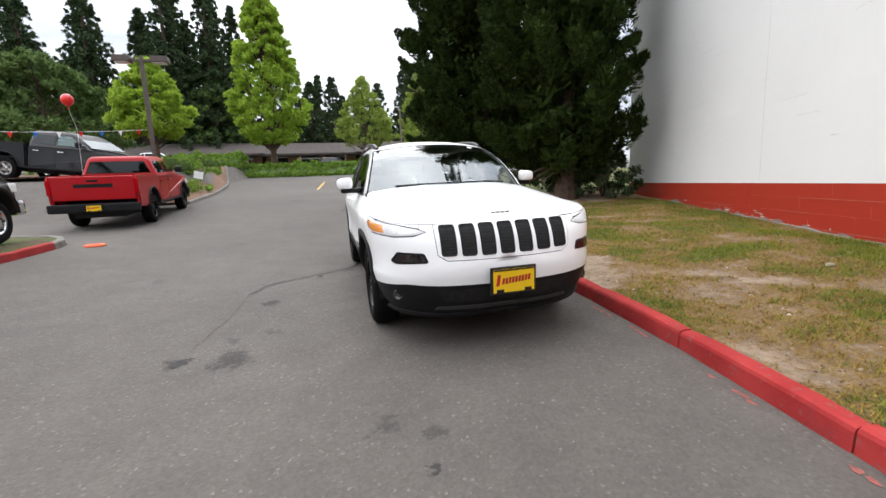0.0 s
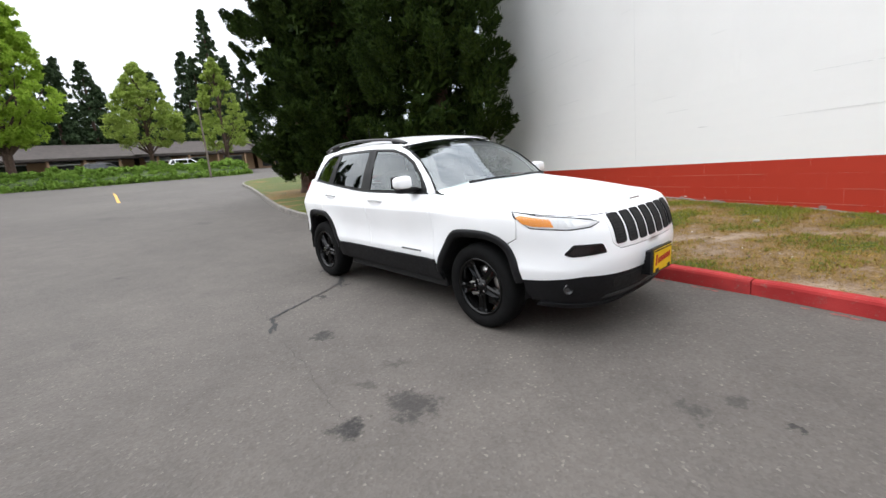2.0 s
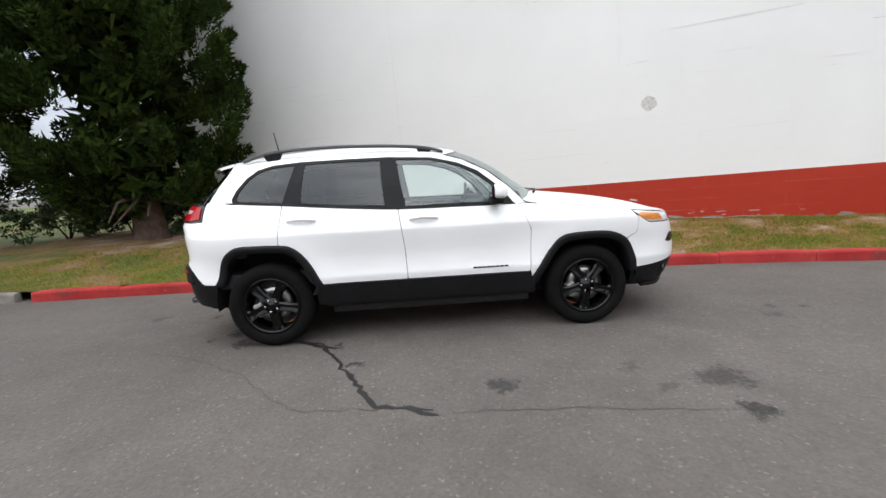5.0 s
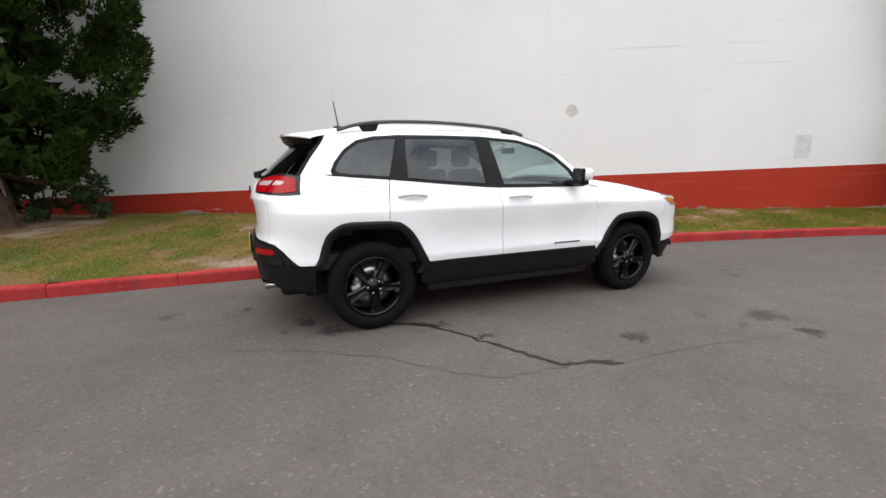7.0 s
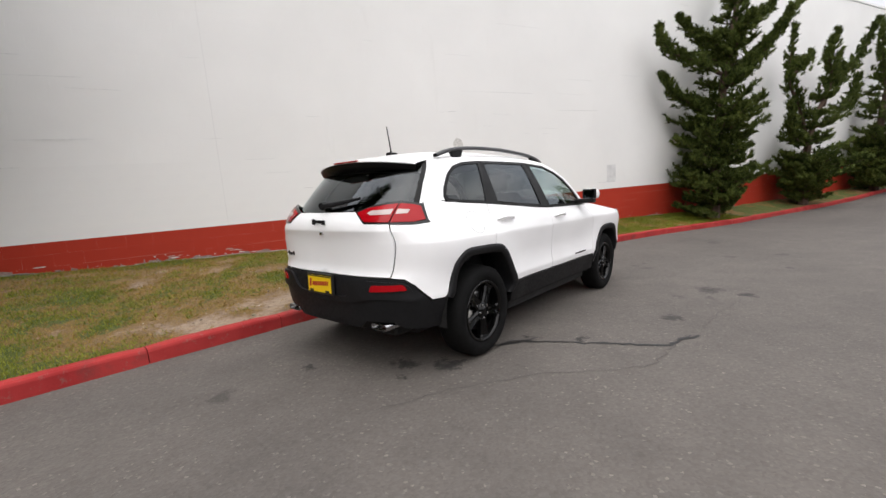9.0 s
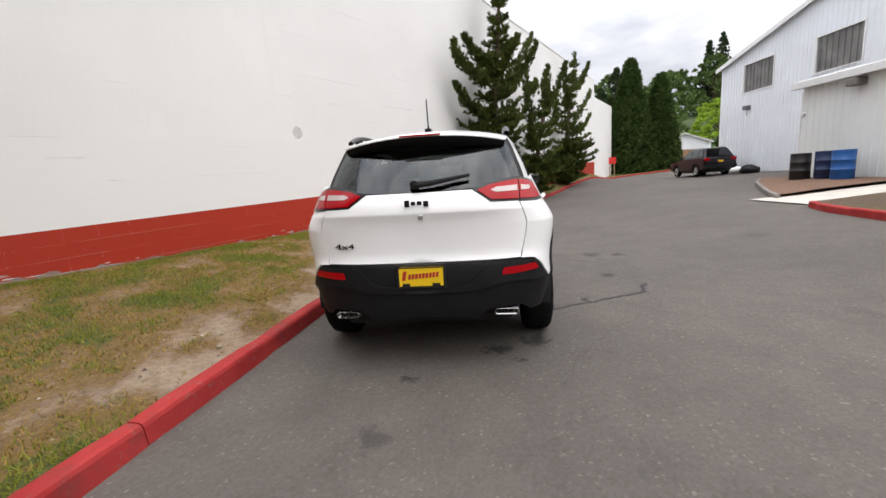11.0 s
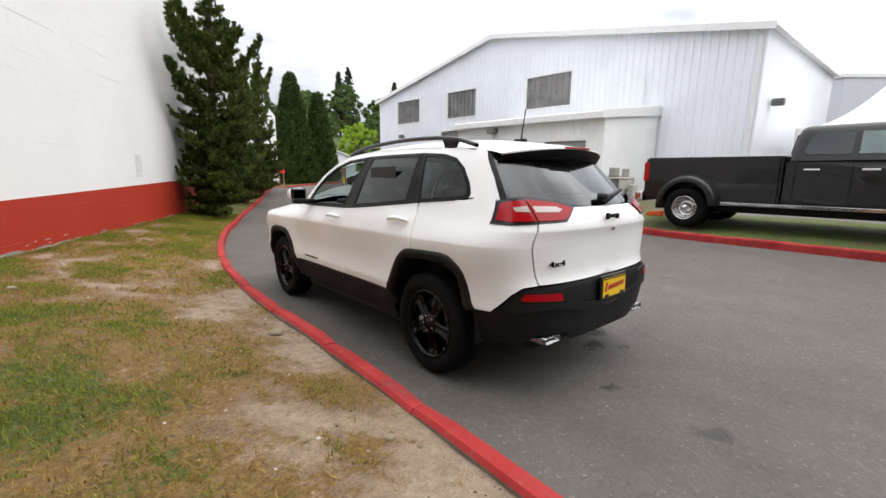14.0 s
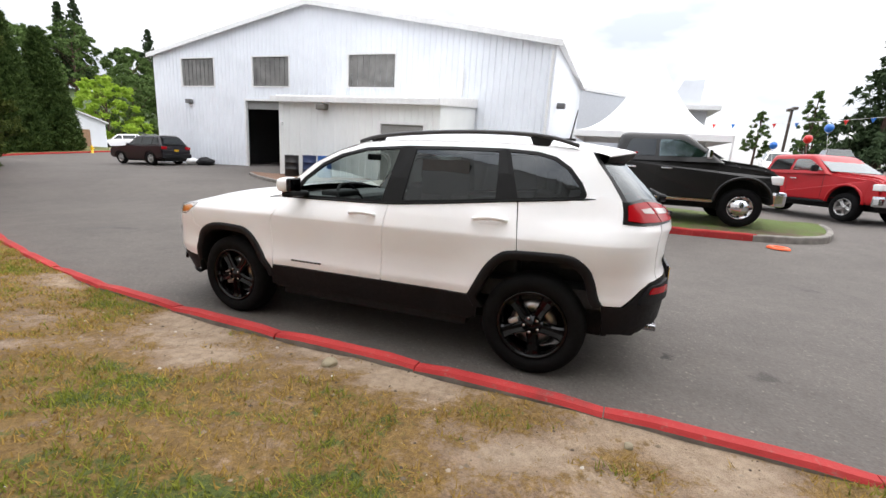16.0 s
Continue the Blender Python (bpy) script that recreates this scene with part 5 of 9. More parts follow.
        msh = sheet([[on_nose(xc + (hw - 0.008) * c, z0 + 0.008 + (z1 - z0 - 0.014) * n / 10, 0.0055) for c in (-1, -0.5, 0, 0.5, 1)] for n in range(11)])
        part("slot_mesh", outward(msh, 0), SEAL, sl, smooth=True)
        bars = bmesh.new()
        for n in range(9):
            zz = z0 + 0.03 + (z1 - z0 - 0.05) * n / 8
            tube([on_nose(xc - hw + 0.012, zz, 0.006), on_nose(xc, zz, 0.006), on_nose(xc + hw - 0.012, zz, 0.006)], 0.0022, 4, bars)
        part("slot_bars", bars, SEAL, sl)
    pair("lamp_brow", [fx(0.600, 0.945), fx(0.68, 0.949), fx(0.76, 0.953), sy(-1.90, 0.974), fx(0.74, 0.954), fx(0.602, 0.924)], WHITE_CAR, gap=0.0003, cell=0.03)
    pair("headlamp", lamp_shape, PLATE_DARK, -0.004, gap=0.001)
    pair("headlamp_bowl", shrink(lamp_shape, 0.008), simple("lamp_bowl", (0.72, 0.72, 0.72), 0.3, 0.0), -0.001, gap=0, cell=0.03, thick=0.003, label="pale bowl in a dark bezel")
    pair("headlamp_reflector", [fx(0.60, 0.902), fx(0.66, 0.884), fx(0.735, 0.880), fx(0.742, 0.926), fx(0.66, 0.912)], LAMP_CLEAR, 0.002, gap=0.002, cell=0.03)
    pair("headlamp_reflector", [fx(0.745, 0.884), fx(0.768, 0.884), fx(0.775, 0.934), fx(0.752, 0.930)], LAMP_CLEAR, 0.002, gap=0.002, cell=0.03)
    pair("turn_signal", [fx(0.825, 0.886), sy(-1.90, 0.892), sy(-1.82, 0.912), sy(-1.765, 0.955), sy(-1.80, 0.968), sy(-1.90, 0.956), fx(0.83, 0.942)], LAMP_AMBER, 0.002, gap=0.002, cell=0.03, label="amber side lamp")
    pair("headlamp_lens", lamp_shape, LENS_CLEAR, 0.006, gap=0.002, thick=0.003)
    pair("fog_lamp_recess", rounded([fx(0.56, 0.690), fx(0.765, 0.676), fx(0.795, 0.695), fx(0.755, 0.762), fx(0.585, 0.757)], 0.02), GLOSS_BLACK, 0.003, gap=0, thick=0.01)
    pair("fog_lamp", rounded([fx(0.58, 0.698), fx(0.755, 0.688), fx(0.775, 0.702), fx(0.742, 0.750), fx(0.600, 0.746)], 0.02), simple("smoked_lamp", (0.016, 0.012, 0.012), 0.12), 0.006, gap=0, thick=0.004)
    whole("front_apron", [*low, (C, 0.275), fx(0.5, 0.285), fx(0.74, 0.31), sy(-1.80, 0.36)], BLACK_CLAD, 0.0, "black textured front apron")
    whole("lower_intake", [fx(0.46, 0.395), fx(0.50, 0.49), (C, 0.495), (C, 0.39)], SEAL, 0.003, thick=0.004)
    whole("skid_strip", [fx(0.52, 0.335), fx(0.50, 0.362), (C, 0.360), (C, 0.325)], simple("dull_silver", (0.035, 0.035, 0.035), 0.4), 0.008, thick=0.012)
    whole("front_splitter", [fx(0.80, 0.300), fx(0.80, 0.325), fx(0.5, 0.305), (C, 0.295), (C, 0.265), fx(0.5, 0.272)], BLACK_CLAD, 0.014, thick=0.03)
    for side in (1, -1):
        p = lower(ux(0.755, 0.44), 0.44, 0.0)
        lam = ring_profile([(0.0, 0.036), (-0.010, 0.038), (-0.012, 0.031), (-0.002, 0.027), (-0.006, 0.001)], 20)
        bmesh.ops.transform(lam, matrix=Matrix.Translation((p.x * side, p.y, p.z)) @ Matrix.Rotation(radians(90 - 34 * side), 4, "Z"), verts=lam.verts[:])
        part("lower_fog_lamp", lam, simple("fog_glass", (0.07, 0.07, 0.07), 0.12, 0.5), root, smooth=True)
    logo = bmesh.new()
    for k in range(4):
        box(-0.070 + 0.036 * k, -2.205, 0.992, -0.042 + 0.036 * k, -2.190, 1.006, 0.003, bm=logo)
    part("nose_badge", logo, BRAKE_METAL, root, "small dark badge shapes on the bonnet")
    plate(root, -2.40, 0.468, 0.630, 0.152, True)
    part("plate_bracket", box(-0.14, -2.40, 0.44, 0.14, -2.30, 0.62, 0.01), BLACK_CLAD, root)

    # tail
    gate = [(D, 0.725), rx(0.632, 0.725), rx(0.632, 1.083), rx(0.455, 1.088), rx(0.34, 1.170), (D, 1.168)]
    whole("tailgate", gate, WHITE_CAR, cell=0.035)
    tl_side = [rx(0.638, 1.092), rx(0.75, 1.089), sy(1.875, 1.100), sy(1.865, 1.190), sy(1.90, 1.203), rx(0.638, 1.214)]
    pair("lamp_surround", [rx(0.636, 1.082), rx(0.75, 1.077), sy(1.850, 1.084), sy(1.835, 1.209), sy(1.90, 1.222), rx(0.636, 1.236)], GLOSS_BLACK, 0.003, cell=0.03, thick=0.02)
    pair("lamp_surround", [rx(0.634, 1.082), rx(0.455, 1.086), rx(0.335, 1.172), rx(0.45, 1.205), rx(0.56, 1.228), rx(0.634, 1.236)], GLOSS_BLACK, 0.003, cell=0.03, thick=0.02)
    tl_gate = rounded([rx(0.632, 1.092), rx(0.46, 1.097), rx(0.37, 1.160), rx(0.45, 1.190), rx(0.56, 1.207), rx(0.632, 1.214)], 0.012)
    pair("tail_lamp", tl_side, LAMP_RED, 0.010, label="red tail lamp", cell=0.03, thick=0.03)
    pair("tail_lamp", tl_gate, LAMP_RED, 0.010, label="red tail lamp", cell=0.03, thick=0.03)
    pair("reversing_lamp", [rx(0.624, 1.140), rx(0.49, 1.138), rx(0.455, 1.154), rx(0.49, 1.172), rx(0.624, 1.178)], LAMP_ROSE, 0.0125, gap=0.002, cell=0.03, thick=0.004)
    pair("reversing_lamp", [rx(0.646, 1.141), rx(0.705, 1.144), rx(0.705, 1.170), rx(0.646, 1.178)], LAMP_ROSE, 0.0125, gap=0.002, cell=0.03, thick=0.004)
    pair("lamp_rim", [rx(0.638, 1.080), rx(0.75, 1.074), sy(1.848, 1.081), sy(1.852, 1.092), rx(0.75, 1.088), rx(0.638, 1.092)], GLOSS_BLACK, 0.006, gap=0, cell=0.03)
    whole("rear_bumper", [sy(1.775, 0.554), sy(1.80, 0.548), rx(0.826, 0.550), rx(0.805, 0.594), rx(0.766, 0.661), rx(0.718, 0.705), rx(0.64, 0.714), (D, 0.720), (D, 0.345), rx(0.36, 0.345), rx(0.42, 0.405), rx(0.63, 0.410), rx(0.69, 0.360), rx(0.77, 0.350), sy(1.79, 0.345)], BLACK_CLAD, 0.0, "black textured rear bumper", cell=0.03)
    whole("bumper_step", soft([rx(0.785, 0.560), rx(0.755, 0.648), rx(0.712, 0.690), rx(0.42, 0.700), rx(0.31, 0.580), (D, 0.568), (D, 0.530), rx(0.34, 0.535), rx(0.48, 0.575), rx(0.6, 0.582)], 0.05), BLACK_CLAD, 0.018, gap=0, cell=0.03, thick=0.02)
    pair("rear_reflector", rounded([rx(0.50, 0.628), rx(0.515, 0.672), rx(0.715, 0.680), rx(0.735, 0.642)], 0.016), LAMP_RED, 0.024, gap=0, cell=0.03, thick=0.01)
    plate(root, 2.20, 0.585, 0.708, 0.140, False)
    for side in (1, -1):
        o = rounded([(-0.078, -0.023), (0.078, -0.023), (0.078, 0.023), (-0.078, 0.023)], 0.021, 4)
        i = shrink(o, 0.007)
        rows = [[(side * 0.53 + a, yy, 0.375 + b) for a, b in pts + pts[:1]] for pts, yy in ((o, 1.90), (o, 2.13), (i, 2.133), (i, 1.96))]
        part("exhaust_tip", outward(sheet(rows), 0), EXHAUST, root, smooth=True)
        part("exhaust_bore", box(side * 0.53 - 0.070, 1.94, 0.355, side * 0.53 + 0.070, 1.96, 0.395), SEAL, root)
    logo = bmesh.new()
    for k, (a, b) in enumerate(((0.085, 0.050), (0.044, 0.012), (0.006, -0.028), (-0.034, -0.070))):
        box(b, 2.178, 1.092 - (0.010 if k in (0, 3) else 0), a - 0.004, 2.192, 1.116 + (0.008 if k == 0 else 0), 0.005, bm=logo)
    part("tailgate_badge", logo, BLACK_CLAD, root, "dark badge shapes on the tailgate")
    cu = bpy.data.curves.new("four_by_four", "FONT")
    cu.body, cu.size, cu.extrude, cu.align_x = "4x4", 0.050, 0.003, "CENTER"
    tx = new("four_by_four", cu)
    dg = bpy.context.evaluated_depsgraph_get()
    me = bpy.data.meshes.new_from_object(tx.evaluated_get(dg))
    bpy.data.objects.remove(tx)
    me.materials.append(TRIM_BLACK)
    tx = new("drive_badge", me)
    tx.parent = root
    tx.matrix_basis = Matrix.Translation((0.51, lower(ux(0.51, 0.84, False), 0.84).y + 0.005, 0.825)) @ Matrix.Rotation(math.pi - 0.14, 4, "Z") @ Matrix.Rotation(math.pi / 2, 4, "X") @ Matrix.Diagonal((1.85, 1, 1, 1))
    tagged(tx, "dark lettering 4x4 on the tailgate")
    part("tailgate_camera", box(-0.03, 2.165, 1.005, 0.0, 2.19, 1.03, 0.006), CHROME, root)

    # cladding along the sides
    sill = [(-0.862, 0.47), (-0.85, 0.519), (0.893, 0.519), (0.955, 0.42), (0.945, 0.345), (-0.90, 0.345)]
    pair("sill_cladding", sill, BLACK_CLAD, 0.012, gap=0, thick=0.03)
    for side in (1, -1):
        for arch, c in ((ARCH_F, -1.335), (ARCH_R, 1.335)):
            line = finer(arch, 36)
            if c < 0:
                line = [(-0.855, 0.42)] + line
            else:
                line = line + [(0.93, 0.44)]
            rows = []
            for off, pull in ((0.0, 0.0), (0.014, 0.004), (0.019, 0.02), (0.017, 0.060), (0.002, 0.066), (-0.09, 0.066), (-0.26, 0.05)):
                row = []
                for y, z in line:
                    d = Vector((c - y, 0.40 - z))
                    d = d.normalized() if d.length else d
                    yy, zz = y + d.x * pull, z + d.y * pull
                    if off > -0.02:
                        p = lower(uy(yy, zz), zz, off)
                        row.append((p.x * side, p.y, p.z))
                    else:
                        p = lower(uy(yy, zz), zz)
                        row.append(((abs(p.x) + off) * -side, p.y, zz))
                rows.append(row)
            part("wheel_arch_trim", outward(sheet(rows), 0), BLACK_CLAD, root, smooth=True)
            rows = [[(side * -x, c + 0.46 * math.cos(a * math.pi / 20), 0.40 + 0.455 * math.sin(a * math.pi / 20)) for a in range(-1, 22)] for x in (0.86, 0.56)]
            part("wheel_well", sheet(rows), SEAL, root)
            part("wheel_well_back", box(side * -0.56 - 0.01, c - 0.45, 0.25, side * -0.56 + 0.01, c + 0.45, 0.8), SEAL, root)
        for y0 in (0.905, -0.085):
            z = 1.05 if y0 > 0.5 else 1.018
            bm = bmesh.new()
            pts = [lower(y0 + 0.235 * k / 8, z + 0.006 * math.sin(math.pi * k / 8), 0.006 + 0.030 * math.sin(math.pi * min(1, max(0, k / 8))) ** 0.6) for k in range(9)]
            tube([(p.x * side, p.y, p.z) for p in pts], [0.010, 0.014, 0.016, 0.017, 0.017, 0.017, 0.016, 0.014, 0.010], 8, bm)
            part("door_handle", bm, WHITE_CAR, root, smooth=True)
            # flat patch, slightly greyer than the body: the cup's soft shade as colour
            cup = panel(rounded([(y0 + 0.03, z - 0.028), (y0 + 0.19, z - 0.028), (y0 + 0.19, z + 0.03), (y0 + 0.03, z + 0.03)], 0.026), lower, 0.0015, 0, 0.05, 0.004)
            if side < 0:
                mirrored(cup)
            part("handle_cup", cup, simple("handle_shade", (0.88, 0.88, 0.88), 0.4), root, smooth=True)
        # side badge as plain bars
        for k in range(8):
            a = -0.360 - 0.038 * k
            bm = panel([(a, 0.574), (a - 0.031, 0.574), (a - 0.031, 0.588), (a, 0.588)], lower, 0.003, 0, 0.05, 0.003)
            if side < 0:
                mirrored(bm)
            part("side_badge_bar", bm, TRIM_BLACK, root)
        # mirror
        mr = new("door_mirror")
        mr.parent = root
        cap = box(-0.096, -0.085, -0.048, 0.062, 0.032, 0.066, 0.046, segs=4)
        for v in cap.verts:
            v.co.y += 0.05 * (v.co.x + 0.12) * (-1)
            v.co.z *= 1 - 0.35 * max(0, (-v.co.x - 0.02)) / 0.12 * (1 if v.co.z > 0 else 0.2)
        bmesh.ops.transform(cap, matrix=Matrix.Translation((-0.985, -0.555, 1.203)), verts=cap.verts[:])
        foot = box(-0.115, -0.06, -0.022, 0.10, 0.045, 0.026, 0.020)
        bmesh.ops.transform(foot, matrix=Matrix.Translation((-0.930, -0.555, 1.135)), verts=foot.verts[:])
        shell = box(-0.089, 0.018, -0.044, 0.056, 0.042, 0.060, 0.020, segs=3)
        bmesh.ops.transform(shell, matrix=Matrix.Translation((-0.985, -0.555, 1.203)), verts=shell.verts[:])
        face = box(-0.074, 0.0, -0.043, 0.044, 0.010, 0.048, 0.004)
        bmesh.ops.transform(face, matrix=Matrix.Translation((-0.986, -0.521, 1.206)), verts=face.verts[:])
        for bm, nm, mt in ((cap, "mirror_cap", WHITE_CAR), (shell, "mirror_housing", BLACK_CLAD), (foot, "mirror_foot", TRIM_BLACK), (face, "mirror_glass", simple("mirror_silver", (0.16, 0.17, 0.18), 0.05, 1.0))):
            if side < 0:
                mirrored(bm)
            part(nm, bm, mt, mr, smooth=nm in ("mirror_cap", "mirror_foot"))
        # roof rail
        rail = new("roof_rail")
        rail.parent = root
        line = finer([(-0.17, 1.566), (-0.07, 1.594), (0.08, 1.617), (0.37, 1.637), (0.75, 1.647), (1.12, 1.637), (1.36, 1.610), (1.53, 1.562)], 30)
        rows = []
        for dx, dz in ((-0.017, -0.015), (-0.020, 0.004), (-0.011, 0.013), (0.011, 0.013), (0.020, 0.004), (0.017, -0.015), (-0.017, -0.015)):
            rows.append([(side * -(0.615 - 0.02 * abs(y - 0.6)) + dx, y, z + dz) for y, z in line])
        part("rail_bar", outward(sheet(rows), 1), simple("rail_grey", (0.035, 0.035, 0.037), 0.35, 0.0), rail, smooth=True)
        bar = table(line)
        for y0, y1 in ((-0.07, 0.06), (1.20, 1.36)):
            foot = [(y0, bar(y0) - 0.013), (y1, bar(y1) - 0.013), (y1 - 0.03, 1.55), (y0 + 0.03, 1.55)]
            part("rail_foot", prism(foot, "x", side * -0.603 - 0.014, side * -0.603 + 0.014, 0.004), BLACK_CLAD, rail)
        for y in (-1.35, 1.35):
            road_wheel(root, (side * -0.785, y, 0.355), 0.355, side=-side, turn=0.35 if y < 0 else 0.2)
    an = tube([(0.0, 1.405, 1.60), (0.0, 1.412, 1.67), (0.0, 1.445, 1.86)], [0.011, 0.006, 0.004], 6)
    box(-0.025, 1.35, 1.60, 0.025, 1.45, 1.645, 0.012, bm=an)
    part("antenna", an, TRIM_BLACK, root)

    # cabin
    part("cabin_floor", box(-0.78, -0.9, 0.5, 0.78, 1.9, 0.62), CABIN, root)
    part("headliner", outward(sheet([[(x * 0.93, y, z - 0.035) for x, y, z in r] for r in roof[1:-1]]), 2), simple("headliner_cloth", (0.42, 0.41, 0.39), 0.9), root)
    part("dashboard", box(-0.76, -1.0, 0.8, 0.76, -0.42, 1.105, 0.07, segs=3), DASH, root)
    part("instrument_hood", box(0.20, -0.62, 1.09, 0.56, -0.44, 1.15, 0.03, segs=3), CABIN, root)
    for x in (-0.38, 0.38):
        for y, tall in ((-0.05, 1.16), (0.95, 1.10)):
            st = new("seat")
            st.parent = root
            part("seat_cushion", box(x - 0.25, y - 0.30, 0.62, x + 0.25, y + 0.25, 0.80, 0.06, segs=3), CABIN, st)
            bk = box(x - 0.24, -0.07, 0.0, x + 0.24, 0.07, 0.55, 0.06, segs=3)
            bmesh.ops.transform(bk, matrix=Matrix.Translation((0, y + 0.25, 0.72)) @ Matrix.Rotation(radians(-14), 4, "X"), verts=bk.verts[:])
            part("seat_back", bk, CABIN, st)
            part("headrest", box(x - 0.12, y + 0.36, tall + 0.12, x + 0.12, y + 0.46, tall + 0.30, 0.045, segs=3), CABIN, st)
    sw = bmesh.new()
    cs = [(0.38 + 0.18 * math.cos(a * math.tau / 24), 0.18 * math.sin(a * math.tau / 24)) for a in range(25)]
    tube([(x, -0.42 - v * 0.42, 1.04 + v * 0.9) for x, v in cs], 0.016, 6, sw, cap=False)
    part("steering_wheel", sw, TRIM_BLACK, root)
    part("steering_hub", box(0.31, -0.46, 0.99, 0.45, -0.40, 1.08, 0.02), CABIN_GREY, root)
    part("rear_view_mirror", box(-0.11, -0.42, 1.42, 0.11, -0.39, 1.48, 0.014), TRIM_BLACK, root)
    part("window_sticker", box(0.763, 0.46, 1.19, 0.767, 0.82, 1.44), simple("sticker_paper", (0.04, 0.04, 0.039), 0.8), root)
    label_on = [[Vector((ws[i][k][0] * 0.97, ws[i][k][1] - 0.004, ws[i][k][2] + 0.004)) for k in (16, 17)] for i in (10, 11)]
    part("windscreen_label", outward(sheet(label_on)), simple("label_paper", (0.75, 0.75, 0.74), 0.7), root, "small white paper label")
    return root


suv()


# ---- foliage ----
def fast_mesh(name, verts, quads, material, parent=None, label=""):
    """A mesh from arrays of places and of faces with equal corners."""
    me = bpy.data.meshes.new(name)
    n, k = quads.shape
    me.vertices.add(len(verts))
    me.vertices.foreach_set("co", verts.astype(np.float32).ravel())
    me.loops.add(n * k)
    me.loops.foreach_set("vertex_index", quads.astype(np.int32).ravel())
    me.polygons.add(n)
    me.polygons.foreach_set("loop_start", np.arange(0, n * k, k, dtype=np.int32))
    me.update(calc_edges=True)
    me.validate()
    me.materials.append(material)
    ob = new(name, me)
    ob.parent = parent
    return tagged(ob, label)


def sprays(clumps, per, length, width, seed, droop=0.0, keep=None):
    """Many small leaf sprays spread over clumps (rows of x, y, z, radius); returns places and faces."""
    rng = np.random.default_rng(seed)
    c = np.repeat(np.asarray(clumps, float), per, axis=0)
    d = rng.normal(size=(len(c), 3))
    d /= np.linalg.norm(d, axis=1)[:, None]
    rad = c[:, 3] * (0.45 + 0.6 * rng.random(len(c)))
    p = c[:, :3] + d * rad[:, None] * np.array([1, 1, 0.8])
    if keep is not None:
        ok = keep(p)
        p, d, c = p[ok], d[ok], c[ok]
    n = len(p)
    a = d + 0.55 * rng.normal(size=(n, 3))
    a[:, 2] -= droop
    a /= np.linalg.norm(a, axis=1)[:, None]
    b = np.cross(a, rng.normal(size=(n, 3)))
    b /= np.linalg.norm(b, axis=1)[:, None]
    ln = length * (0.6 + 0.8 * rng.random(n))[:, None]
    wd = width * (0.6 + 0.8 * rng.random(n))[:, None]
    v = np.stack([p - a * ln * 0.42 + b * wd * 0.5, p + a * ln * 0.58, p - a * ln * 0.42 - b * wd * 0.5], 1).reshape(-1, 3)
    return v, np.arange(3 * n).reshape(-1, 3)


def plumes(base, axis, size, per, length, width, seed, spread=0.45, keep=None):
    """Feathery tufts: each grows from its base along its axis, and is made of many narrow leaf sprays."""
    rng = np.random.default_rng(seed)
    base, axis, size = np.asarray(base, float), np.asarray(axis, float), np.asarray(size, float)
    axis = axis / np.linalg.norm(axis, axis=1)[:, None]
    b, a, z = np.repeat(base, per, 0), np.repeat(axis, per, 0), np.repeat(size, per)
    n = len(b)
    s = rng.random(n) ** 0.8
    side = rng.normal(size=(n, 3))
    side -= a * np.sum(side * a, 1)[:, None]
    side /= np.linalg.norm(side, axis=1)[:, None]
    r = z * spread * (0.25 + 0.75 * np.sqrt(1 - s)) * np.sqrt(rng.random(n))
    p = b + a * (s * z)[:, None] + side * r[:, None]
    if keep is not None:
        ok = keep(p)
        p, a, side, s = p[ok], a[ok], side[ok], s[ok]
        n = len(p)
    d = a * 0.8 + side * 0.75 + 0.35 * rng.normal(size=(n, 3)) + np.array([0, 0, 0.15])
    d /= np.linalg.norm(d, axis=1)[:, None]
    w = np.cross(d, rng.normal(size=(n, 3)))
    w /= np.linalg.norm(w, axis=1)[:, None]
    ln, wd = length * (0.6 + 0.8 * rng.random(n))[:, None], width * (0.6 + 0.8 * rng.random(n))[:, None]
    v = np.stack([p - d * ln * 0.40 + w * wd * 0.5, p + d * ln * 0.60, p - d * ln * 0.40 - w * wd * 0.5], 1).reshape(-1, 3)
    return v, np.arange(3 * n).reshape(-1, 3)


def joined(*meshes):
    vs, fs, n = [], [], 0
    for v, f in meshes:
        vs.append(v)
        fs.append(f + n)
        n += len(v)
    return np.concatenate(vs), np.concatenate(fs)


def wall_side(p, clear=0.12):
    """Which places lie clear of the store's wall, on the road's side."""
    rel = p[:, :2] - np.array(WALL_A)
    s, out = rel @ np.array(WALL_D), rel @ np.array(WALL_N)
    return (out > clear) | (s > S1 + 0.2) | (s < S0)


def limbs(tips, r0, bm=None, seed=0):
    bm = bm or bmesh.new()
    rng = random.Random(seed)
    for start, tip in tips:
        a, b = Vector(start), Vector(tip)
        m = (a + b) / 2 + Vector((rng.uniform(-0.1, 0.1), rng.uniform(-0.1, 0.1), rng.uniform(-0.05, 0.15))) * (b - a).length
        tube([a, m, b], [r0, r0 * 0.6, r0 * 0.2], 6, bm)
    return bm


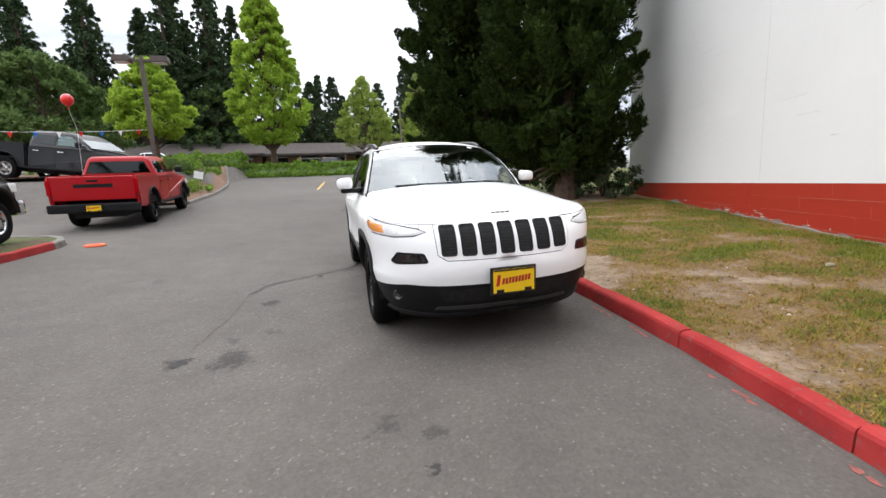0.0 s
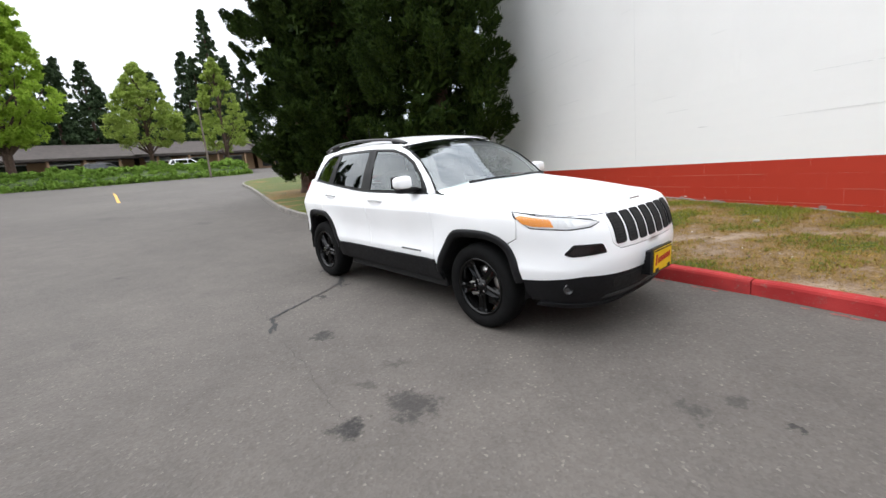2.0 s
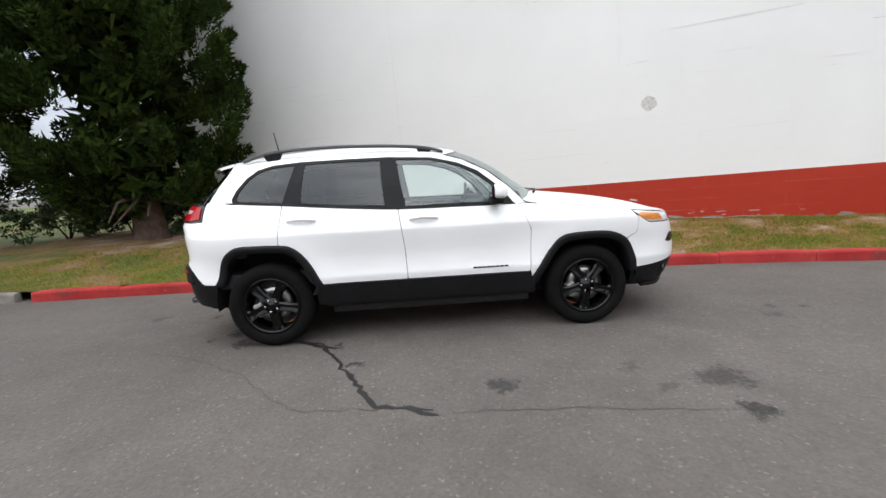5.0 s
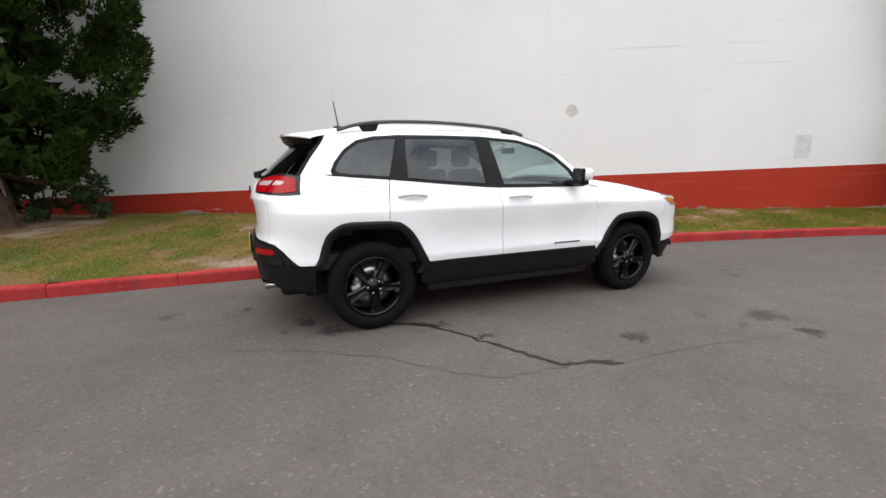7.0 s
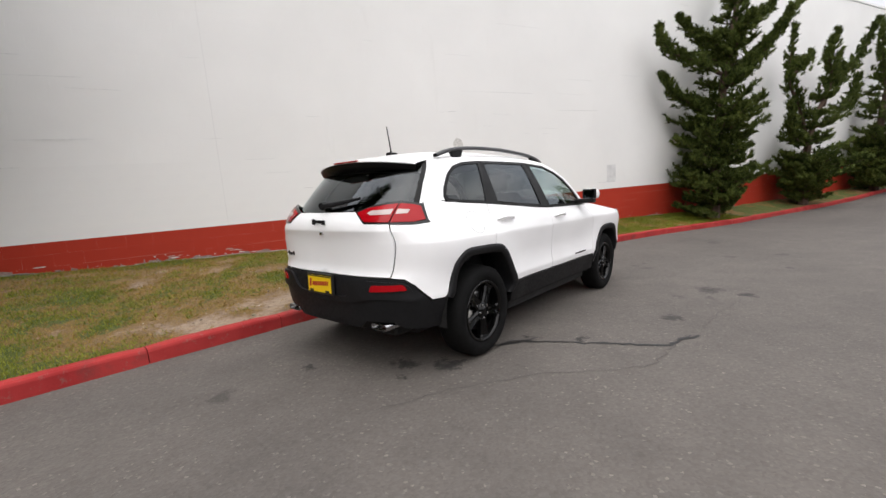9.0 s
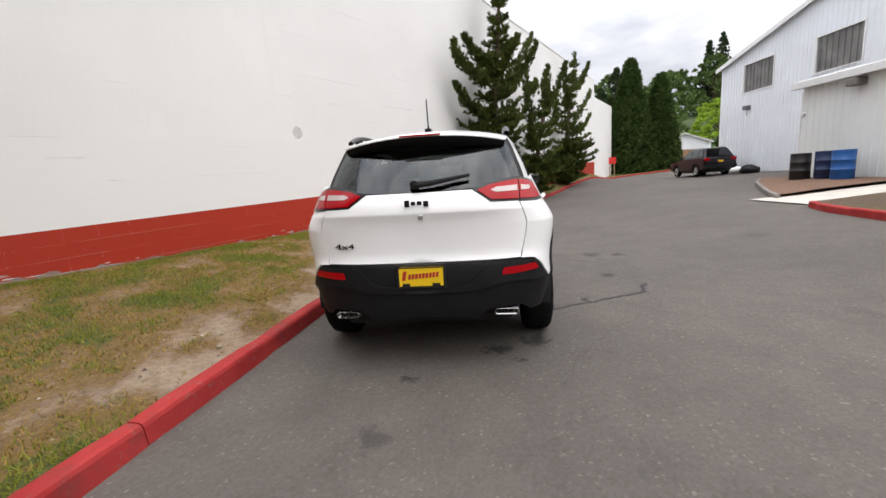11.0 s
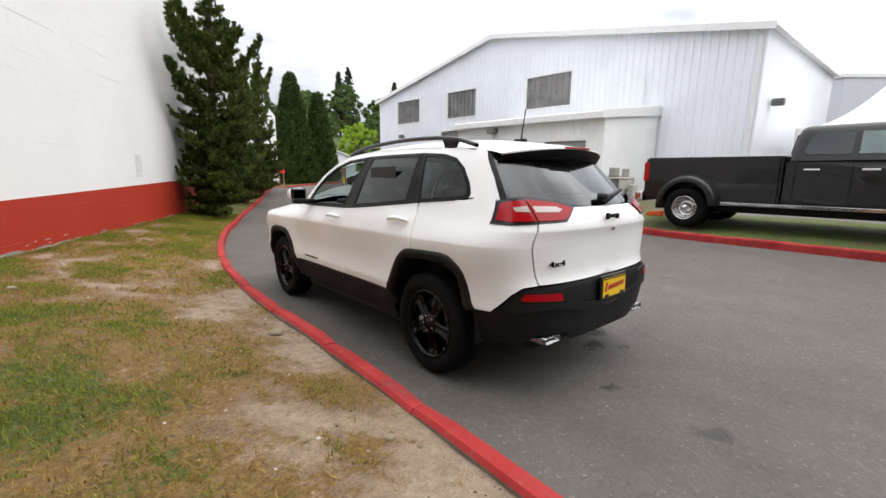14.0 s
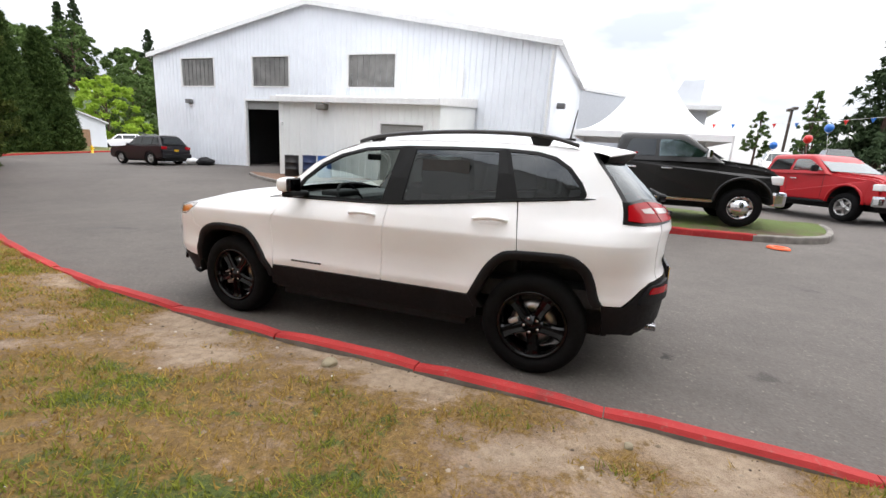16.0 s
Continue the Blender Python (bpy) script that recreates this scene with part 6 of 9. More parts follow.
def cedar(x, y, height, radius, low, seed, label):
    """A dense dark evergreen with a stout flared trunk and ragged, upturned foliage."""
    rng = random.Random(seed)
    z0 = verge_z(x, y) - 0.05
    root = thing("cedar", Matrix.Translation((x, y, z0)), label, "tree", "cedars beside the wall")
    tr = tube([(0, 0, -0.1), (0.02, 0, 0.25), (0.03, 0.02, 0.9), (0.05, -0.03, 2.4), (0.0, 0.03, 6.0), (0, 0, height * 0.92)], [0.46, 0.34, 0.29, 0.25, 0.15, 0.03], 12)
    core, tips, base, axis, size = [], [], [], [], []
    lobes = [rng.random() * math.tau for _ in range(5)]

    def env(t, a):
        flute = 1 + 0.13 * math.cos(2.5 * (a - lobes[0])) + 0.07 * math.cos(5 * (a - lobes[1]) + 4 * t)
        return radius * (min(1.0, (t + 0.06) / 0.14) ** 0.6) * (1 - max(0.0, t - 0.30) / 0.78) ** 0.8 * flute

    for k in range(int(height * radius * 12)):
        t, a = rng.random() ** 0.9, rng.random() * math.tau
        z, e = low + (height - low) * t, env(t, a)
        rr = e * rng.uniform(0.15, 0.52)
        core.append((rr * math.cos(a), rr * math.sin(a), z, rng.uniform(0.3, 0.5)))
        if k % 16 == 0:
            tips.append(((0, 0, max(0.8, z - 0.55)), (rr * math.cos(a), rr * math.sin(a), z)))
    for k in range(int(height * radius * 13)):
        t, a = rng.random() ** 1.05, rng.random() * math.tau
        z, e = low - 0.15 + (height - low) * t, env(t, a)
        high = z > 9.0
        if high and k % 4:
            continue
        rr = e * (0.58 + 0.42 * rng.random()) - 0.15
        base.append((rr * math.cos(a), rr * math.sin(a), z))
        axis.append((math.cos(a) + rng.gauss(0, 0.3), math.sin(a) + rng.gauss(0, 0.3), rng.uniform(0.5, 1.5)))
        size.append(rng.uniform(0.5, 1.0) * (2.0 if high else 1.0))
    for k in range(7):
        a = rng.random() * math.tau
        rr = radius * rng.uniform(0.5, 0.8)
        tips.append(((0, 0, rng.uniform(0.7, 1.2)), (rr * math.cos(a), rr * math.sin(a), low * rng.uniform(0.55, 0.9))))
    part("trunk", limbs(tips, 0.055, tr, seed), BARK, root)
    keep = lambda p: wall_side(p + np.array([x, y, z0]), 0.6)  # noqa: E731
    v, f = joined(sprays(core, 70, 0.30, 0.17, seed, 0.0, keep), plumes(base, axis, size, 420, 0.120, 0.050, seed + 1, 0.36, keep))
    fast_mesh("crown", v, f, CEDAR, root)
    return root


cedar(4.3, 13.1, 20.0, 1.8, 0.8, 11, "dark green cedar with a bare flared trunk on the verge")
cedar(4.95, 10.6, 19.0, 2.2, 0.8, 12, "dark green cedar with twin limbs on the verge")
cedar(5.75, 6.3, 20.5, 2.42, 0.8, 13, "bushy green cedar standing close to the white wall")


def shrub(x, y, z, w, h, seed, material, label, name="shrub", per=70, leaf=0.10):
    rng = random.Random(seed)
    root = thing(name, Matrix.Translation((x, y, z)), label, "shrub")
    cl = []
    for k in range(int(26 * w * max(w, h))):
        a, r = rng.random() * math.tau, w * rng.random() ** 0.6
        zz = h * (0.15 + 0.7 * rng.random()) * (1 - 0.55 * (r / w) ** 2)
        cl.append((r * math.cos(a), r * math.sin(a), zz, rng.uniform(0.13, 0.26) * (1 if h > 0.7 else 0.7)))
    v, f = sprays(cl, per, leaf, leaf * 0.5, seed, 0.0, lambda p: wall_side(p + np.array([x, y, z])))
    fast_mesh("foliage", v, f, material, root)
    st = bmesh.new()
    for k in range(5):
        a = rng.random() * math.tau
        tube([(0, 0, -0.05), (0.3 * w * math.cos(a), 0.3 * w * math.sin(a), h * 0.5)], [0.025, 0.01], 5, st)
    part("stems", st, BARK, root)
    return root


shrub(6.75, 5.9, verge_z(6.75, 5.9), 1.05, 1.6, 21, WOODS, "dark laurel shrub at the foot of the cedar", per=120)
shrub(6.85, 7.4, verge_z(6.85, 7.4), 1.0, 1.7, 23, WOODS, "dark laurel shrub between the cedar and the wall")
shrub(6.6, 8.8, verge_z(6.6, 8.8), 1.4, 1.8, 22, WOODS, "dark laurel shrub behind the cedar")


def juniper(s, out, axis_line, width, arms, per, leaf, seed, label):
    """A gaunt upright conifer beside the wall. axis_line: the leader's (along, height); width: (height, reach one way, reach the other way); arms: long upswept boughs, each with its reach away from the wall."""
    p = on_wall(s, out)
    z0 = verge_z(p.x, p.y) - 0.03
    root = thing("wall_conifer", Matrix.Translation((p.x, p.y, z0)), label, "tree", "conifers along the wall")
    rng = random.Random(seed)
    d = WALL_D
    tr = bmesh.new()
    at = lambda a, z, o=0.0: (d.x * a + WALL_N.x * o, d.y * a + WALL_N.y * o, z)  # noqa: E731
    base, axis, size = [], [], []

    def tuft(a, z, o, da, dz, do, ln):
        base.append(at(a, z, o))
        axis.append((d.x * da + WALL_N.x * do, d.y * da + WALL_N.y * do, dz))
        size.append(ln)

    def bough(a0, zb, ang, reach, rise, thick):
        """One flat bough: droops a little, then turns up; tufts point along it and sit on its upper side."""
        ca, sa = math.cos(ang), math.sin(ang) * 0.78
        m = max(3, int(reach / 0.15))
        pts = []
        for q in range(m + 1):
            u = q / m
            a, o = a0 + ca * reach * u, sa * reach * u
            z = zb + reach * (rise * u * u - 0.12 * u)
            pts.append(at(a, z, o))
            if u < 0.12:
                continue
            pad = thick * (1.05 - 0.45 * u)
            for side in (-1, 0, 1):
                w = side * pad * rng.uniform(0.3, 0.9)
                tuft(a - sa * w * 1.2, z + rng.uniform(-0.04, 0.05), o + ca * w * 0.8, ca + 0.5 * rng.gauss(0, 0.5), 0.25 + 0.5 * u + rng.gauss(0, 0.2), sa + 0.7 * side + rng.gauss(0, 0.3), rng.uniform(0.20, 0.38) * (1.1 - 0.4 * u))
        tube(pts, [0.022 * (1 - 0.8 * k / m) + 0.004 for k in range(m + 1)], 5, tr)

    z_of = [z for a, z in axis_line]
    ax = table([(z, a) for a, z in axis_line])
    wl, wr = table([(z, v) for z, v, _ in width]), table([(z, v) for z, _, v in width])
    top = z_of[-1]
    tube([at(ax(top * k / 12), top * k / 12 - 0.1) for k in range(13)], [0.17 * (1 - k / 13) + 0.012 for k in range(13)], 8, tr)
    z = 0.30
    while z < top - 0.15:
        # a tier of boughs, then a gap
        n = 9 if z < 0.33 * top else 5
        for k in range(n):
            ang = k * math.tau / n + rng.uniform(-0.35, 0.35)
            full = wr(z) if math.cos(ang) > 0 else wl(z)
            reach = max(0.14, full * rng.uniform(0.42, 0.95) * (1.02 - 0.46 * smoothstep(z / top, 0.30, 0.70)))
            bough(ax(z), z + rng.gauss(0, 0.09), ang, reach, 0.22 + 0.16 * z / top, 0.20 if z < 0.5 * top else 0.10)
        z += rng.uniform(0.34, 0.56) * (0.62 if z < 0.33 * top else 1.1)
    for k in range(10):
        tuft(ax(top), top - 0.1 + 0.05 * k, 0, rng.gauss(0, 0.3), 1.0, rng.gauss(0, 0.3), 0.3)
    for lean, line in arms:
        pts = finer(line, 26)
        tube([at(a, zz, lean * (k / 26) ** 1.2) for k, (a, zz) in enumerate(pts)], [0.06 * (1 - k / 28) + 0.008 for k in range(27)], 6, tr)
        for k, (a, zz) in enumerate(pts[3:]):
            u = k / 23
            (a1, z1) = pts[min(k + 4, 26)]
            da, dz = a1 - a + 1e-3, z1 - zz + 1e-3
            h = math.hypot(da, dz)
            for q in range(7):
                tuft(a + rng.gauss(0, 0.10) * (1.2 - u), zz + rng.gauss(0, 0.10) * (1.2 - u), lean * ((k + 3) / 26) ** 1.2 + rng.gauss(0, 0.14) * (1.2 - u), da / h + rng.gauss(0, 0.5), dz / h + 0.25 + rng.gauss(0, 0.4), rng.gauss(0, 0.5), rng.uniform(0.16, 0.36) * (1.15 - 0.6 * u))
    part("trunk", tr, BARK, root)
    keep = lambda q: wall_side(q + np.array([p.x, p.y, z0]))  # noqa: E731
    v, f = plumes(base, axis, size, per, leaf, leaf * 0.27, seed, 0.26, keep)
    fast_mesh("crown", v, f, JUNIPER, root)
    return root


juniper(-3.5, 0.98, [(0.35, 0.0), (0.25, 2.5), (-0.1, 4.5), (-0.7, 6.8), (-1.05, 9.3)],
        [(0.2, 1.2, 1.4), (1.0, 1.7, 1.6), (2.3, 1.55, 1.6), (3.3, 1.5, 1.8), (4.2, 1.2, 1.4), (5.2, 1.1, 1.3), (6.2, 0.9, 0.9), (7.6, 0.75, 0.6), (9.0, 0.2, 0.2)],
        [(0.2, [(-0.2, 4.2), (-1.4, 4.9), (-2.9, 6.0), (-4.1, 7.1)]), (-0.3, [(0.1, 4.4), (1.2, 4.7), (2.3, 5.0), (2.5, 5.6)]), (-0.4, [(-0.4, 5.2), (0.7, 5.4), (1.5, 6.0)]), (0.2, [(-0.6, 5.8), (-1.5, 6.1), (-2.3, 6.7)]), (1.5, [(0.0, 3.9), (-0.2, 4.3), (-0.5, 4.9), (-0.6, 5.8)]), (1.0, [(-0.1, 4.6), (0.2, 5.0), (0.4, 5.7)]), (-0.6, [(0.2, 3.4), (0.9, 3.5), (1.7, 3.8), (2.0, 4.4)])],
        34, 0.125, 31, "tall gaunt dark conifer spread against the white wall")
juniper(-9.3, 0.92, [(0.6, 0.0), (0.5, 1.8), (0.0, 3.2), (-1.0, 4.4), (-1.6, 5.2)],
        [(0.2, 1.4, 0.6), (0.8, 2.1, 1.4), (2.2, 1.8, 1.3), (3.0, 1.1, 0.9), (4.2, 0.6, 0.6), (5.2, 0.2, 0.2)],
        [(0.0, [(0.4, 2.4), (1.2, 3.6), (1.9, 4.6), (1.6, 6.2)]), (0.3, [(-0.6, 3.6), (-0.9, 4.6), (-0.4, 5.4), (-0.7, 6.2)]), (0.6, [(-1.0, 4.3), (-2.2, 5.2), (-3.0, 6.7)]), (0.0, [(1.6, 4.6), (1.2, 5.0), (0.5, 5.4)]), (0.4, [(0.3, 2.2), (1.9, 2.6), (2.5, 3.5)]), (0.0, [(-0.9, 3.0), (-2.6, 3.8), (-3.3, 4.8)])],
        26, 0.14, 32, "forked dark conifer trained against the white wall")
juniper(-15.6, 0.92, [(0.9, 0.0), (0.8, 2.0), (0.5, 4.0), (-0.6, 6.0), (-1.4, 7.6)],
        [(0.2, 1.6, 0.9), (0.9, 2.2, 1.8), (2.6, 2.0, 1.9), (3.6, 1.4, 1.5), (4.8, 1.0, 0.9), (6.0, 0.7, 0.6), (7.3, 0.2, 0.2)],
        [(0.0, [(0.2, 3.4), (-2.2, 4.4), (-4.6, 5.4), (-6.4, 6.4)]), (0.3, [(0.2, 3.0), (-2.4, 3.4), (-4.8, 4.5)]), (0.2, [(0.4, 4.4), (1.2, 5.4), (1.8, 6.8)]), (0.6, [(-0.8, 5.8), (-2.0, 6.4), (-2.8, 7.6)])],
        20, 0.16, 33, "spreading dark conifer against the white wall")


def thuja(x, y, h, r, seed):
    z0 = land(x, y)
    root = thing("thuja", Matrix.Translation((x, y, z0)), "dense dark cone-shaped thuja beyond the wall", "tree", "clipped thujas")
    rng = random.Random(seed)
    core, base, axis, size = [], [], [], []
    for k in range(1500):
        t = rng.random() ** 1.35
        a = rng.random() * math.tau
        rr = r * (1 - t) ** 0.75 * min(1, (t + 0.03) / 0.06)
        z = 0.1 + (h - 0.3) * t
        core.append((rr * 0.75 * math.cos(a), rr * 0.75 * math.sin(a), z, 0.5))
        base.append((rr * 0.9 * math.cos(a), rr * 0.9 * math.sin(a), z))
        axis.append((math.cos(a), math.sin(a), rng.uniform(1.0, 2.2)))
        size.append(rng.uniform(0.35, 0.7))
    part("trunk", tube([(0, 0, -0.2), (0, 0, h * 0.8)], [0.25, 0.05], 8), BARK, root)
    v, f = joined(sprays(core, 8, 0.45, 0.25, seed, -0.6), plumes(base, axis, size, 26, 0.25, 0.095, seed + 1, 0.5))
    fast_mesh("crown", v, f, THUJA, root)


thuja(-16.6, -46.2, 12.4, 3.1, 41)
thuja(-20.0, -46.8, 10.4, 2.5, 42)


def broadleaf(x, y, h, r, low, seed, material, label, leaf=0.34, narrow=0.0, clumps=170, per=55, category="tree", z=None):
    """A tree with a bare trunk, limbs and a loose crown of many small leaves."""
    z0 = (land(x, y) if z is None else z) - 0.1
    root = thing("tree", Matrix.Translation((x, y, z0)), label, category)
    rng = random.Random(seed)
    cl, tips = [], []
    for k in range(clumps):
        t = rng.random()
        zz = low + (h - low) * t
        env = r * (min(1.0, (t + 0.06) / 0.25) ** 0.6) * (1 - t) ** (0.55 + narrow)
        a = rng.random() * math.tau
        rr = env * (0.35 + 0.72 * rng.random() ** 0.5)
        cl.append((rr * math.cos(a), rr * math.sin(a), zz, r * rng.uniform(0.07, 0.17) * (1 - 0.45 * t)))
        if k % 7 == 0:
            tips.append(((0, 0, max(low * 0.7, zz - 0.28 * (h - low))), (rr * 0.9 * math.cos(a), rr * 0.9 * math.sin(a), zz)))
    tr = tube([(0, 0, 0), (0.03, 0, low), (0, 0.05, h * 0.85)], [0.035 * h ** 0.75 + 0.03, 0.03 * h ** 0.75, 0.02], 8)
    part("trunk", limbs(tips, 0.006 * h, tr, seed), BARK, root)
    v, f = sprays(cl, int(per * 1.25), leaf * 0.9, leaf * 0.54, seed, 0.1)
    fast_mesh("crown", v, f, material, root)
    return root


def fir(x, y, h, r, seed, label="tall dark fir with drooping boughs", material=None, low=0.12, z=None):
    z0 = (land(x, y) if z is None else z) - 0.3
    root = thing("fir", Matrix.Translation((x, y, z0)), label, "tree")
    rng = random.Random(seed)
    cl = []
    layers = int(h * 1.15)
    for k in range(layers):
        t = k / layers
        zz = h * (low + (1 - low) * t)
        for b in range(rng.randint(7, 11)):
            a = rng.random() * math.tau
            ln = 1.25 * r * (1 - t) ** 0.95 * rng.uniform(0.6, 1.1) + 0.12
            m = max(2, int(ln / 0.7))
            for q in range(1, m + 1):
                f = q / m
                cl.append((ln * f * math.cos(a), ln * f * math.sin(a), zz - 0.28 * ln * f * f + rng.gauss(0, 0.15), (0.20 + 0.30 * (1 - f)) * (1.1 - 0.6 * t)))
    part("trunk", tube([(0, 0, -0.5), (0, 0, h * 0.5), (0, 0, h)], [0.02 * h, 0.012 * h, 0.02], 7), BARK, root)
    v, f = sprays(cl, 17, 0.68, 0.25, seed, 0.5)
    fast_mesh("crown", v, f, material or WOODS, root)
    return root


# behind the lot, up the slope
for i, (x, y, h, r) in enumerate(((-5.5, 67, 15.5, 3.4), (-2.2, 66, 14.0, 3.4), (1.2, 68, 15.0, 3.5), (5.4, 69, 13.0, 3.4), (8.8, 70, 14.5, 3.6), (14.5, 70, 17.0, 4.0), (19.5, 72, 18.0, 4.2))):
    fir(x, y, h, r, 260 + i)
broadleaf(-6.0, 42.9, 19.0, 4.2, 3.6, 51, SPRING, "tall fresh green tree in spring leaf behind the ivy bank", 0.30, 0.1, 620, 80)
broadleaf(-10.4, 23.6, 6.4, 2.4, 2.2, 52, SPRING, "small yellow-green tree in the shrub bed", 0.20, 0.0, 300, 70)
broadleaf(4.2, 49.8, 11.3, 4.3, 3.4, 53, LIME, "yellow-green young tree behind the ivy bank", 0.27, 0.25, 260, 60)
broadleaf(10.6, 46.5, 11.8, 3.3, 2.6, 54, LIME, "yellow-green young tree beside the shops", 0.28, 0.2, 200, 50)
broadleaf(-17.5, 27.5, 7.2, 4.6, 1.2, 55, GREENWOOD, "broad dark green tree beside the upper lot", 0.36, -0.1, 220, 55)
broadleaf(-24.5, 33.0, 8.5, 4.6, 1.2, 56, GREENWOOD, "broad dark green tree beside the upper lot", 0.36, -0.1, 200, 50)
broadleaf(-15.0, 64.0, 12.0, 6.0, 2.0, 57, GREENWOOD, "rounded green tree behind the shops", 0.5, -0.1, 150, 40)
broadleaf(24.0, 52.0, 11.0, 5.0, 2.0, 58, GREENWOOD, "rounded green tree behind the shops", 0.45, -0.1, 150, 40)
for i, (x, y, h, r) in enumerate(((-20.4, 63, 27, 5.0), (-15.4, 64, 26, 4.8), (-12.9, 69, 24, 4.4), (-29, 62, 24, 5.2), (-35, 60, 22, 5.2), (-24, 66, 22, 5.0), (-18.6, 67, 21, 4.6), (-40, 58, 19, 5.0), (-38, 66, 25, 4.6), (-32, 69, 27, 4.4), (-26.5, 75, 24, 4.2), (-21.5, 72, 29, 4.6), (-16.3, 74, 28, 4.0), (-44, 70, 26, 4.6), (-10, 84, 15, 4.2), (-4.5, 84, 14.5, 4.2), (-0.9, 85, 19, 3.6), (3.5, 84, 15, 4.2), (9, 82, 13, 4.4), (14.5, 76, 19, 4.0), (16.8, 70, 24, 3.8), (23, 74, 18, 4.2), (30, 70, 23, 4.4), (38, 66, 22, 4.4), (-52, 64, 26, 4.8), (-60, 56, 24, 4.8))):
    fir(x, y, h, r, 60 + i)


def ivy_bank():
    root = thing("ivy_bank", Matrix(), "low bank overgrown with bright green ivy", "hedge")
    rng = random.Random(7)
    cl = []
    line = resample([(-14.5, 41.5), (-9.6, 40.2), (-4.0, 39.0), (1.0, 38.8), (5.5, 39.2), (9.0, 39.6), (10.5, 41.0)], 0.8)
    rows = []
    for p in line:
        zb = land(p.x, p.y)
        rows.append([(p.x, p.y - 0.1, zb - 0.1), (p.x, p.y + 0.35, zb + 0.55), (p.x, p.y + 1.2, zb + 1.05), (p.x, p.y + 2.6, zb + 1.15), (p.x, p.y + 3.8, zb + 0.3)])
        for k in range(34):
            f = rng.random() ** 1.5
            zz = zb + (0.12 + 1.05 * smoothstep(f, 0, 0.45)) + rng.gauss(0, 0.07)
            cl.append((p.x + rng.uniform(-0.5, 0.5), p.y + 3.2 * f, zz, rng.uniform(0.15, 0.32)))
        if rng.random() < 0.3:
            cl.append((p.x, p.y + 1.5, zb + 1.45, 0.4))
    part("bank", sheet(rows, flip=True), IVY_SHADE, root)
    v, f = sprays(cl, 75, 0.27, 0.20, 7, 0.2)
    fast_mesh("leaves", v, f, IVY, root)


ivy_bank()
for i, (x, y, w, h) in enumerate(((-7.6, 15.5, 1.0, 0.7), (-8.6, 17.2, 1.2, 0.8), (-8.0, 19.5, 1.1, 0.75), (-9.4, 21.5, 1.3, 0.8), (-8.8, 25.0, 1.3, 0.9), (-10.5, 27.5, 1.5, 1.1), (-10.2, 31.5, 1.5, 0.9), (-11.2, 35.5, 1.6, 0.9), (-13.5, 19.5, 1.4, 1.0), (-12.5, 19.0, 1.5, 1.1), (-13.0, 24.0, 1.6, 1.2))):
    shrub(x, y, land(x, y) + 0.12, w, h, 80 + i, IVY if i % 3 else GREENWOOD, "low spreading green shrub in the kerbed bed", "bed_shrub", 60, 0.13)

# the wooded rise beyond the warehouse
rng = random.Random(9)
for i in range(13):
    x = -100 + i * 7.6
    y = -88 - rng.uniform(0, 22) - 0.12 * abs(x)
    broadleaf(x, y, rng.uniform(9, 14), rng.uniform(6, 8.5), 1.2, 100 + i, GREENWOOD, "leafy green tree on the wooded rise", 0.75, -0.15, 130, 34, z=land(x, y))
for i, (x, y, h) in enumerate(((-56, -112, 18), (-60, -114, 20), (-30, -98, 14), (-20, -96, 13), (-11, -92, 12), (-3, -88, 12), (6, -84, 13), (-72, -108, 17), (-24, -88, 11))):
    fir(x, y, h, 3.8, 120 + i)
for i, (x, y, h, r) in enumerate(((-34, -62, 8.5, 5.0), (-40, -66, 9, 5.5), (-27, -66, 8.5, 5.0), (-47, -70, 9.5, 6))):
    broadleaf(x, y, h, r, 0.6, 140 + i, SPRING if i == 0 else GREENWOOD, "rounded leafy tree below the wooded rise", 0.5, -0.2, 150, 40)
# beyond the far side of the lot
fir(-43.5, 21.5, 13, 3.6, 150)
fir(-47.0, 27.0, 15, 4.0, 151)
broadleaf(-53.5, 19.9, 8.0, 1.7, 1.5, 152, GREENWOOD, "slim green street tree beyond the lot", 0.35, 0, 80, 36)
broadleaf(-54.5, 15.6, 6.3, 1.5, 1.5, 153, GREENWOOD, "slim green street tree beyond the lot", 0.35, 0, 80, 36)
for i in range(3, 8):
    fir(-80 + rng.uniform(-8, 8), 2 + i * 9, rng.uniform(9, 16), 3.6, 160 + i)


